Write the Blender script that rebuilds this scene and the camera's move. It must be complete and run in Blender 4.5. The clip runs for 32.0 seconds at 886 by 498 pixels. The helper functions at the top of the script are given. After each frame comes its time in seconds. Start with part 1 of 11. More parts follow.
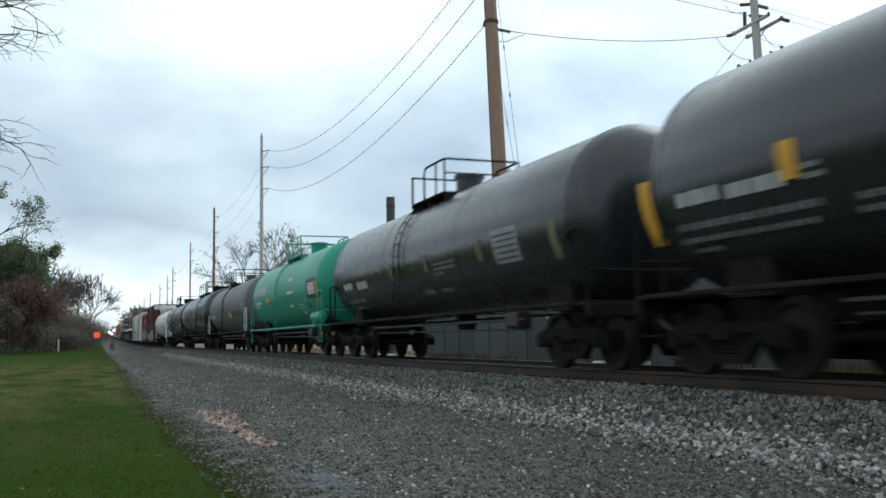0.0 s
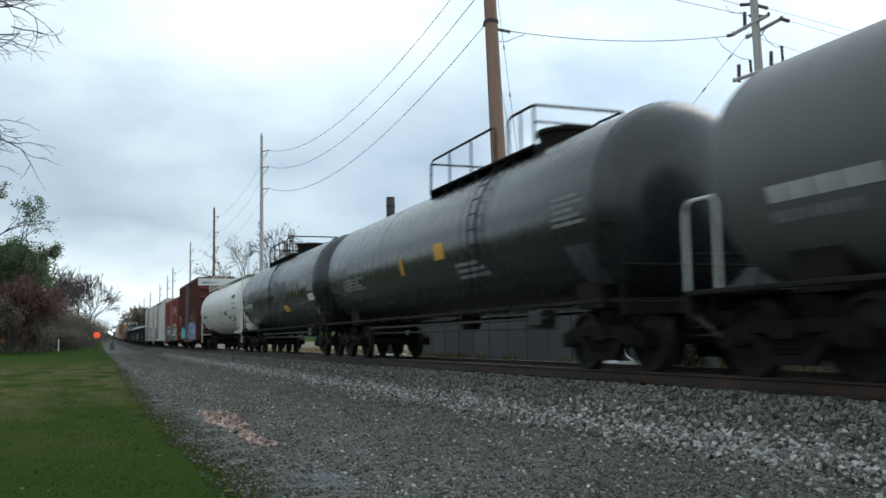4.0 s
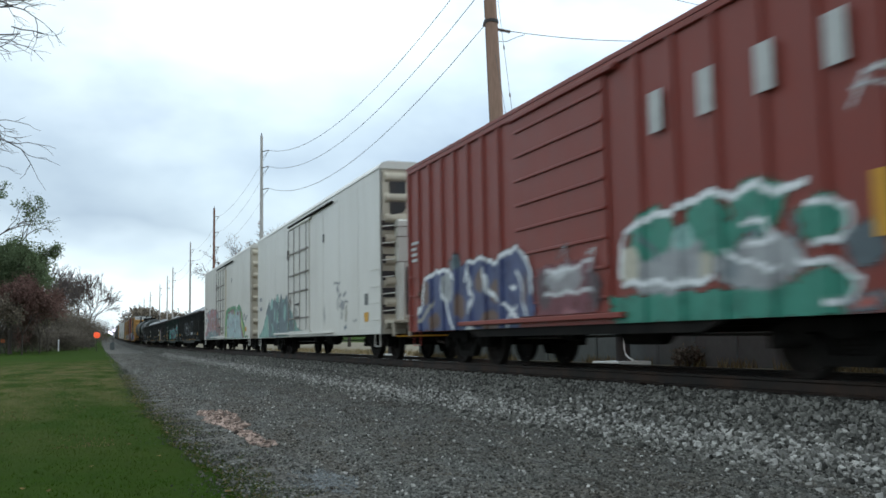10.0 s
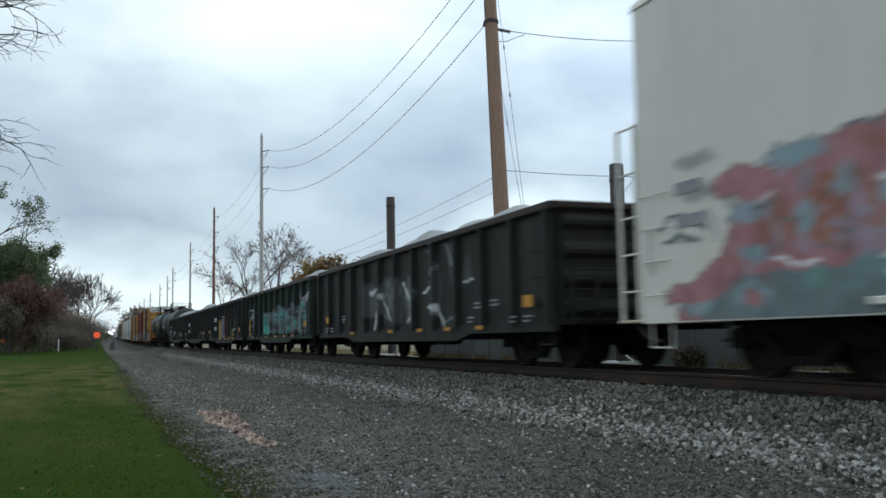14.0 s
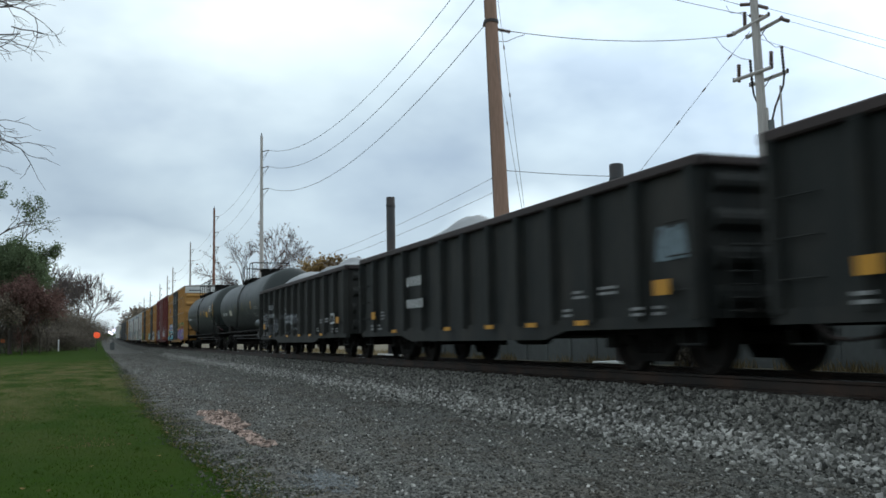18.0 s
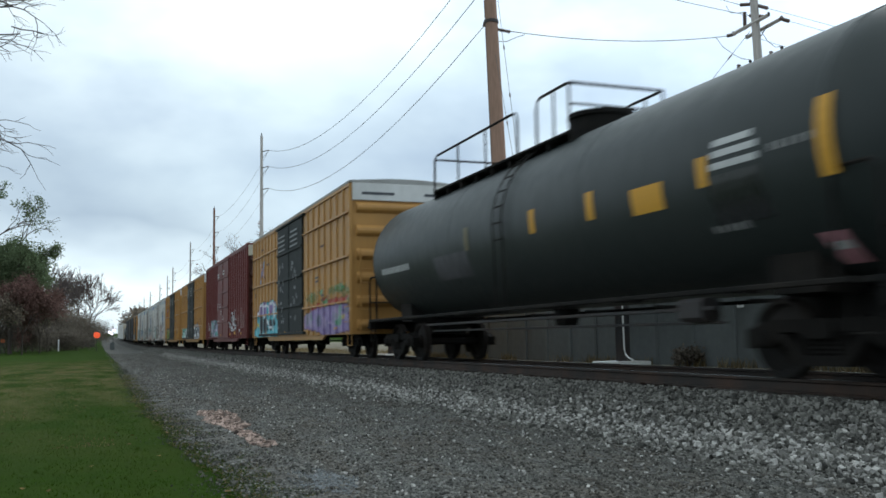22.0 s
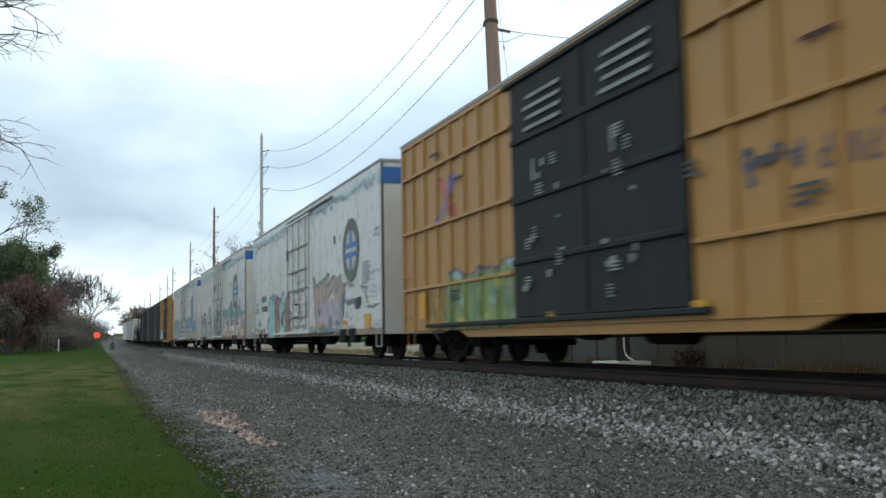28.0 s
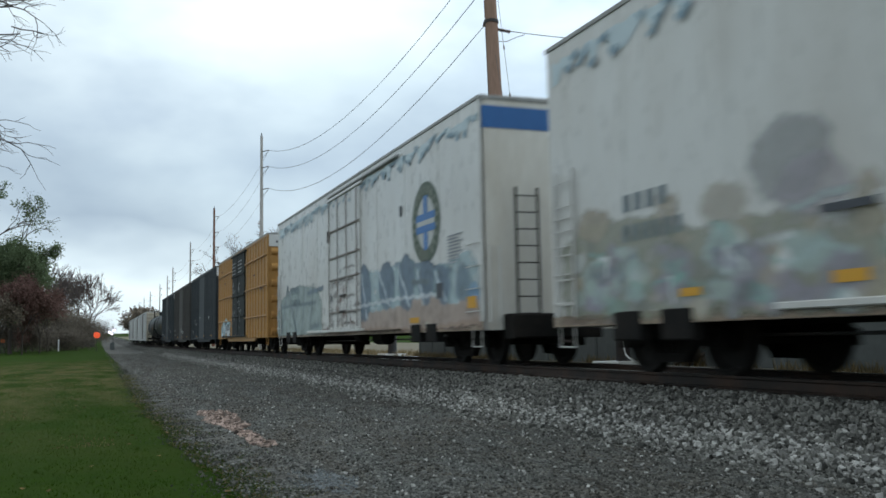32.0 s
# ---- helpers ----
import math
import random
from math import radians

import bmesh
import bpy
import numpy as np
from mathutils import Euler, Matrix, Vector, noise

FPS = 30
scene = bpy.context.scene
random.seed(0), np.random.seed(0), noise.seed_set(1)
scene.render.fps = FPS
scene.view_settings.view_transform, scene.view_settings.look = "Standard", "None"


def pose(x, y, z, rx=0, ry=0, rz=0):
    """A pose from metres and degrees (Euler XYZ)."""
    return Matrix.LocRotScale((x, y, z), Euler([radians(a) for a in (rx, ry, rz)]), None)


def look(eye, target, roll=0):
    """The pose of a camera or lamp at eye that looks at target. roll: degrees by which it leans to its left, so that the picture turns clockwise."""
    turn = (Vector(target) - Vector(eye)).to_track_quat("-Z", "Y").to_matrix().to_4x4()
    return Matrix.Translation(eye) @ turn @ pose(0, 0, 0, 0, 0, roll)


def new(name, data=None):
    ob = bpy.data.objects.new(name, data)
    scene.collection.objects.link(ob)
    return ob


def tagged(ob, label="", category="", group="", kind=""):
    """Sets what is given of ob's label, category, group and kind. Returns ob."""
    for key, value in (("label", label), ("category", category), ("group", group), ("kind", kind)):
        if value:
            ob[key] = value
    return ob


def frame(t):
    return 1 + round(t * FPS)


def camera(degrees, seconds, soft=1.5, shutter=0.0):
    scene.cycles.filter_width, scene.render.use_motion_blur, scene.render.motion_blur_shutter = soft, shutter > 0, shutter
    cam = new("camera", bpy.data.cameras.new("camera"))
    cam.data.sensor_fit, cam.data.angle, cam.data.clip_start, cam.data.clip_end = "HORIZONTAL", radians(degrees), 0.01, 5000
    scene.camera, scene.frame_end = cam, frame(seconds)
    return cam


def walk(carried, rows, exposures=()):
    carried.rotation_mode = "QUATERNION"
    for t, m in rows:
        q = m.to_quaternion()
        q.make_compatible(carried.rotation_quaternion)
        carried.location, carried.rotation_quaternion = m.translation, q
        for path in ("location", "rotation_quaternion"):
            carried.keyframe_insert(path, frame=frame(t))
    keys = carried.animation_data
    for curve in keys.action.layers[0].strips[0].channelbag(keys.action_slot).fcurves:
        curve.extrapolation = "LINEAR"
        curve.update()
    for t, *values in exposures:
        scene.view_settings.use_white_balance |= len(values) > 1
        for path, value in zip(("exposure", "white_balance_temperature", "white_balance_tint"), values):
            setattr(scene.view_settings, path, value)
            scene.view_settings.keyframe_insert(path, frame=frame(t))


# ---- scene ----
# The world: the tracks run along +y and z = 0 is the rail head beside the camera; lengths in metres.
SPEED = 12.6
RAIL = 7.453
TRACK = RAIL + 0.755
GROUND = -0.75
EYE = (0.0, 0.0, 0.515)


def bend(y):
    """Sideways shift and rise of the line at y metres along it: an easy curve and a gentle grade."""
    y = max(y, 0.0)
    q = min(y, 300.0) ** 2 / 2 + max(y - 300.0, 0.0) * 300.0
    return 1.93e-5 * q, 4.12e-5 * q


def along(x, y, z):
    bx, bz = bend(y)
    return Vector((x + bx, y, z + bz))


cam = camera(51.72, 32.0, soft=1.6, shutter=0.5)
YAW, TILT = radians(20.918), radians(5.628)
AIM = (math.sin(YAW) * math.cos(TILT), math.cos(YAW) * math.cos(TILT), EYE[2] + math.sin(TILT))
CAM_POSE = look(EYE, AIM, -1.03)
walk(cam, [(0.0, CAM_POSE), (32.0, CAM_POSE)],
     exposures=[(0.0, 0.18), (1.0, 0.16), (3.0, 0.14), (6.0, 0.12), (8.0, 0.12), (9.0, 0.3), (9.8, 0.3), (11.0, 0.14), (13.0, 0.0), (19.5, 0.0), (21.5, 0.1), (23.0, 0.28), (28.0, 0.32), (29.0, 0.2), (31.0, 0.05), (32.0, 0.05)])

# ---- sky and sun ----
world = bpy.data.worlds.new("overcast_sky")
scene.world = world
world.use_nodes = True
wn, wl = world.node_tree.nodes, world.node_tree.links
wn.clear()
w_out = wn.new("ShaderNodeOutputWorld")
w_bg = wn.new("ShaderNodeBackground")
w_sky = wn.new("ShaderNodeTexSky")
w_sky.sky_type = "NISHITA"
w_sky.sun_disc = False
w_sky.sun_elevation = radians(46)
w_sky.sun_rotation = radians(64)
w_co = wn.new("ShaderNodeTexCoord")
w_map = wn.new("ShaderNodeMapping")
w_map.inputs["Scale"].default_value = (1.0, 1.0, 1.9)
w_map.inputs["Location"].default_value = (0.3, 0.1, 0.0)
w_noise = wn.new("ShaderNodeTexNoise")
w_noise.inputs["Scale"].default_value = 3.1
w_noise.inputs["Detail"].default_value = 5.0
w_noise.inputs["Roughness"].default_value = 0.5
w_noise.inputs["Distortion"].default_value = 0.0
w_ramp = wn.new("ShaderNodeValToRGB")
w_ramp.color_ramp.elements[0].position = 0.36
w_ramp.color_ramp.elements[0].color = (6.1, 7.5, 8.95, 1)
w_ramp.color_ramp.elements[1].position = 0.63
w_ramp.color_ramp.elements[1].color = (10.05, 11.65, 12.3, 1)
w_mix = wn.new("ShaderNodeMixRGB")
w_mix.inputs["Fac"].default_value = 0.93
wl.new(w_co.outputs["Generated"], w_map.inputs["Vector"])
wl.new(w_map.outputs["Vector"], w_noise.inputs["Vector"])
wl.new(w_noise.outputs["Fac"], w_ramp.inputs["Fac"])
wl.new(w_sky.outputs["Color"], w_mix.inputs["Color1"])
wl.new(w_ramp.outputs["Color"], w_mix.inputs["Color2"])
# thin cloud is brighter round the hidden sun
w_dot = wn.new("ShaderNodeVectorMath")
w_dot.operation = "DOT_PRODUCT"
w_dot.inputs[1].default_value = Vector((0.8, 0.2, 0.55)).normalized()
w_glow = wn.new("ShaderNodeValToRGB")
for k, (at, tone) in enumerate(((0.0, 1.0), (0.33, 0.99), (0.62, 1.13), (0.84, 1.42), (1.0, 1.6))):
    e = w_glow.color_ramp.elements[k] if k < 2 else w_glow.color_ramp.elements.new(at)
    e.position, e.color = at, (tone, tone, tone * 0.985, 1)
w_mul = wn.new("ShaderNodeVectorMath")
w_mul.operation = "MULTIPLY"
wl.new(w_co.outputs["Generated"], w_dot.inputs[0])
wl.new(w_dot.outputs["Value"], w_glow.inputs["Fac"])
# the cloud deck by height: a light gap at the horizon, a grey belly above it, white overhead
w_sep = wn.new("ShaderNodeSeparateXYZ")
w_soft = wn.new("ShaderNodeTexNoise")
w_soft.inputs["Scale"].default_value = 2.2
w_soft.inputs["Detail"].default_value = 4.0
w_up = wn.new("ShaderNodeMath")
w_up.operation = "MULTIPLY_ADD"
w_up.inputs[1].default_value = 0.4
w_deck = wn.new("ShaderNodeValToRGB")
for k, (at, tone) in enumerate(((0.14, (0.92, 0.92, 0.92)), (0.25, (1.0, 1.0, 1.0)), (0.325, (0.56, 0.595, 0.65)), (0.40, (0.66, 0.695, 0.745)), (0.52, (1.0, 1.0, 1.0)))):
    e = w_deck.color_ramp.elements[k] if k < 2 else w_deck.color_ramp.elements.new(at)
    e.position, e.color = at, (*tone, 1)
w_tone = wn.new("ShaderNodeMixRGB")
w_tone.blend_type = "MULTIPLY"
w_tone.inputs["Fac"].default_value = 1.0
wl.new(w_co.outputs["Generated"], w_sep.inputs[0])
wl.new(w_map.outputs["Vector"], w_soft.inputs["Vector"])
wl.new(w_soft.outputs["Fac"], w_up.inputs[0])
wl.new(w_sep.outputs["Z"], w_up.inputs[2])
wl.new(w_up.outputs[0], w_deck.inputs["Fac"])
wl.new(w_mix.outputs["Color"], w_tone.inputs["Color1"])
wl.new(w_deck.outputs["Color"], w_tone.inputs["Color2"])
wl.new(w_tone.outputs["Color"], w_mul.inputs[0])
wl.new(w_glow.outputs["Color"], w_mul.inputs[1])
wl.new(w_mul.outputs["Vector"], w_bg.inputs["Color"])
w_bg.inputs["Strength"].default_value = 0.1
wl.new(w_bg.outputs["Background"], w_out.inputs["Surface"])

sun_data = bpy.data.lights.new("sun", "SUN")
sun_data.energy = 0.45
sun_data.angle = radians(25)
sun_data.color = (1.0, 0.97, 0.92)
sun = new("sun", sun_data)
sun.matrix_basis = look((0, 0, 0), (-0.62, -0.3, -0.72))


# ---- materials ----
def mat(name, rgb, rough=0.7, metal=0.0, grain=18.0, vary=0.25, stain=0.0, stain_rgb=(0.05, 0.04, 0.03), stain_scale=1.2,
        bump=0.12, bump_scale=60.0, streak=1.0, spec=None, per_piece=0.0, cells=0.0, run=1.0, worn=None):
    spec = spec if spec is not None else (0.12 if rough > 0.84 else 0.45)
    m = bpy.data.materials.new(name)
    m.use_nodes = True
    nt = m.node_tree
    n, l = nt.nodes, nt.links
    bsdf = n["Principled BSDF"]
    co = n.new("ShaderNodeTexCoord")
    mp = n.new("ShaderNodeMapping")
    mp.inputs["Scale"].default_value = (1, run, streak)
    l.new(co.outputs["Object"], mp.inputs["Vector"])
    fine = n.new("ShaderNodeTexNoise")
    fine.inputs["Scale"].default_value = grain
    fine.inputs["Detail"].default_value = 6
    l.new(mp.outputs["Vector"], fine.inputs["Vector"])
    dark = tuple(c * (1 - vary) for c in rgb) + (1,)
    light = tuple(min(1, c * (1 + vary * 0.6)) for c in rgb) + (1,)
    mix = n.new("ShaderNodeMixRGB")
    mix.inputs["Color1"].default_value = dark
    mix.inputs["Color2"].default_value = light
    l.new(fine.outputs["Fac"], mix.inputs["Fac"])
    colour = mix.outputs["Color"]
    if stain > 0:
        big = n.new("ShaderNodeTexNoise")
        big.inputs["Scale"].default_value = stain_scale
        big.inputs["Detail"].default_value = 8
        big.inputs["Roughness"].default_value = 0.65
        l.new(mp.outputs["Vector"], big.inputs["Vector"])
        rr = n.new("ShaderNodeMapRange")
        rr.inputs["From Min"].default_value = 0.42
        rr.inputs["From Max"].default_value = 0.75
        rr.inputs["To Max"].default_value = stain
        l.new(big.outputs["Fac"], rr.inputs["Value"])
        mix2 = n.new("ShaderNodeMixRGB")
        mix2.inputs["Color2"].default_value = tuple(stain_rgb) + (1,)
        l.new(rr.outputs["Result"], mix2.inputs["Fac"])
        l.new(colour, mix2.inputs["Color1"])
        colour = mix2.outputs["Color"]
    if worn:
        # dead grass between two distances along the line
        w0, w1, w2, w3, w_rgb = worn
        sep = n.new("ShaderNodeSeparateXYZ")
        l.new(co.outputs["Object"], sep.inputs[0])
        ramps = []
        for lo_, hi_ in ((w0, w1), (w3, w2)):
            r_ = n.new("ShaderNodeMapRange")
            r_.inputs["From Min"].default_value = lo_
            r_.inputs["From Max"].default_value = hi_
            l.new(sep.outputs["Y"], r_.inputs["Value"])
            ramps.append(r_)
        pt = n.new("ShaderNodeTexNoise")
        pt.inputs["Scale"].default_value = 0.9
        pt.inputs["Detail"].default_value = 7
        pt.inputs["Roughness"].default_value = 0.7
        pm = n.new("ShaderNodeMapping")
        pm.inputs["Scale"].default_value = (1, 0.32, 1)
        l.new(co.outputs["Object"], pm.inputs["Vector"])
        l.new(pm.outputs["Vector"], pt.inputs["Vector"])
        pr = n.new("ShaderNodeMapRange")
        pr.inputs["From Min"].default_value = 0.42
        pr.inputs["From Max"].default_value = 0.74
        l.new(pt.outputs["Fac"], pr.inputs["Value"])
        fac = pr.outputs["Result"]
        for r_ in ramps:
            mu = n.new("ShaderNodeMath")
            mu.operation = "MULTIPLY"
            l.new(fac, mu.inputs[0])
            l.new(r_.outputs["Result"], mu.inputs[1])
            fac = mu.outputs[0]
        mw = n.new("ShaderNodeMixRGB")
        mw.inputs["Color2"].default_value = (*w_rgb, 1)
        l.new(fac, mw.inputs["Fac"])
        l.new(colour, mw.inputs["Color1"])
        colour = mw.outputs["Color"]
    if cells > 0:
        vo = n.new("ShaderNodeTexVoronoi")
        vo.inputs["Scale"].default_value = cells
        l.new(co.outputs["Object"], vo.inputs["Vector"])
        sc = n.new("ShaderNodeSeparateColor")
        l.new(vo.outputs["Color"], sc.inputs[0])
        cr = n.new("ShaderNodeMapRange")
        cr.inputs["To Min"].default_value = 0.45
        cr.inputs["To Max"].default_value = 1.6
        l.new(sc.outputs[0], cr.inputs["Value"])
        ch = n.new("ShaderNodeHueSaturation")
        l.new(cr.outputs["Result"], ch.inputs["Value"])
        l.new(colour, ch.inputs["Color"])
        colour = ch.outputs["Color"]
    if per_piece > 0:
        info = n.new("ShaderNodeObjectInfo")
        isl = n.new("ShaderNodeNewGeometry")
        add = n.new("ShaderNodeMath")
        add.operation = "ADD"
        l.new(info.outputs["Random"], add.inputs[0])
        l.new(isl.outputs["Random Per Island"], add.inputs[1])
        fr = n.new("ShaderNodeMath")
        fr.operation = "FRACT"
        l.new(add.outputs[0], fr.inputs[0])
        mr = n.new("ShaderNodeMapRange")
        mr.inputs["To Min"].default_value = 1 - per_piece
        mr.inputs["To Max"].default_value = 1 + per_piece
        l.new(fr.outputs[0], mr.inputs["Value"])
        hsv = n.new("ShaderNodeHueSaturation")
        l.new(mr.outputs["Result"], hsv.inputs["Value"])
        l.new(colour, hsv.inputs["Color"])
        colour = hsv.outputs["Color"]
    l.new(colour, bsdf.inputs["Base Color"])
    bsdf.inputs["Metallic"].default_value = metal
    bsdf.inputs["Specular IOR Level"].default_value = spec
    rg = n.new("ShaderNodeMapRange")
    rg.inputs["To Min"].default_value = max(0.05, rough - 0.12)
    rg.inputs["To Max"].default_value = min(1, rough + 0.12)
    l.new(fine.outputs["Fac"], rg.inputs["Value"])
    l.new(rg.outputs["Result"], bsdf.inputs["Roughness"])
    if bump > 0:
        bn = n.new("ShaderNodeTexNoise")
        bn.inputs["Scale"].default_value = bump_scale
        bn.inputs["Detail"].default_value = 4
        l.new(co.outputs["Object"], bn.inputs["Vector"])
        bp = n.new("ShaderNodeBump")
        bp.inputs["Strength"].default_value = bump
        bp.inputs["Distance"].default_value = 0.02
        l.new(bn.outputs["Fac"], bp.inputs["Height"])
        l.new(bp.outputs["Normal"], bsdf.inputs["Normal"])
    return m


def glow(name, rgb, power):
    m = bpy.data.materials.new(name)
    m.use_nodes = True
    b = m.node_tree.nodes["Principled BSDF"]
    b.inputs["Base Color"].default_value = (*rgb, 1)
    b.inputs["Emission Color"].default_value = (*rgb, 1)
    b.inputs["Emission Strength"].default_value = power
    return m


DUST = (0.09, 0.075, 0.06)
RUST = (0.12, 0.055, 0.03)
M_GRAVEL = mat("gravel", (0.124, 0.122, 0.114), 0.95, grain=55, vary=0.5, stain=0.75, stain_rgb=(0.062, 0.05, 0.038), stain_scale=1.5, bump=0.9, bump_scale=45, spec=0.04, cells=34.0, run=0.3)
M_GRASS = mat("grass", (0.024, 0.05, 0.005), 0.95, grain=9, vary=0.5, stain=0.35, stain_rgb=(0.045, 0.055, 0.014), stain_scale=0.9, bump=0.9, bump_scale=60, spec=0.02, worn=(9.0, 30.0, 50.0, 85.0, (0.13, 0.105, 0.05)))
M_BALLAST = mat("ballast", (0.162, 0.156, 0.141), 0.9, grain=12, vary=0.35, bump=0.5, bump_scale=70, per_piece=0.7)
M_ROADSTONE = mat("road_stone", (0.15, 0.148, 0.136), 0.9, grain=12, vary=0.35, stain=0.8, stain_rgb=(0.085, 0.064, 0.045), stain_scale=1.4, run=0.3, bump=0.4, bump_scale=70, per_piece=0.65, spec=0.08)
M_STONE_PALE = mat("pale_stone", (0.37, 0.355, 0.33), 0.9, grain=14, vary=0.3, bump=0.4, bump_scale=70, per_piece=0.6)
M_PINK = mat("pink_stone", (0.3, 0.22, 0.185), 0.9, grain=16, vary=0.4, bump=0.4, bump_scale=70, per_piece=0.85)
M_BED = mat("ballast_fines", (0.085, 0.082, 0.075), 0.95, grain=40, vary=0.6, stain=0.5, stain_rgb=(0.05, 0.045, 0.04), stain_scale=0.9, bump=0.9, bump_scale=40, spec=0.04, cells=26.0)
M_RAIL = mat("rail_steel", (0.026, 0.021, 0.018), 0.75, 0.3, grain=30, vary=0.4, stain=0.5, stain_rgb=RUST)
M_RAILTOP = mat("rail_head", (0.62, 0.62, 0.63), 0.22, 1.0, grain=40, vary=0.15, bump=0.02)
M_TIE = mat("tie_wood", (0.04, 0.03, 0.024), 0.92, grain=20, vary=0.5, bump=0.5, bump_scale=30, per_piece=0.3)
M_CONCRETE = mat("concrete", (0.135, 0.147, 0.146), 0.9, grain=6, vary=0.25, stain=0.5, stain_rgb=(0.12, 0.125, 0.13), stain_scale=0.8, bump=0.2, per_piece=0.12)
M_WOOD = mat("pole_wood", (0.33, 0.21, 0.16), 0.9, grain=25, vary=0.4, stain=0.5, stain_rgb=(0.2, 0.13, 0.09), stain_scale=2, streak=0.06, bump=0.4)
M_WOODGREY = mat("weathered_wood", (0.46, 0.43, 0.41), 0.9, grain=25, vary=0.35, streak=0.06, bump=0.3)
M_WOODRED = mat("treated_wood", (0.22, 0.11, 0.08), 0.9, grain=25, vary=0.35, streak=0.06, bump=0.3)
M_STEELDARK = mat("dark_steel", (0.035, 0.035, 0.037), 0.6, 0.2, grain=20, vary=0.4, stain=0.3, stain_rgb=RUST)
M_WIRE = mat("wire", (0.10, 0.105, 0.115), 0.5, 0.3, bump=0)
M_PORCELAIN = mat("insulator", (0.14, 0.1, 0.09), 0.3, bump=0)
M_TRUCK = mat("truck_iron", (0.010, 0.009, 0.008), 0.85, 0.1, grain=14, vary=0.5, stain=0.6, stain_rgb=(0.02, 0.016, 0.013), bump=0.3, spec=0.12)
M_WHEEL = mat("wheel_steel", (0.013, 0.012, 0.011), 0.8, 0.0, grain=14, vary=0.4, stain=0.4, stain_rgb=(0.045, 0.026, 0.018), spec=0.2)
M_WHITE = mat("white_paint_marks", (0.52, 0.52, 0.51), 0.7, grain=30, vary=0.25, stain=0.5, stain_rgb=(0.25, 0.25, 0.25), stain_scale=3)
M_FADED = mat("faded_stencil_paint", (0.3, 0.2, 0.18), 0.75, grain=30, vary=0.4, stain=0.8, stain_rgb=(0.12, 0.05, 0.045), stain_scale=5)
M_YELLOW = mat("yellow_marks", (0.6, 0.3, 0.025), 0.6, grain=20, vary=0.2)
M_DARKMARK = mat("dark_marks", (0.06, 0.065, 0.075), 0.7, grain=20, vary=0.2)


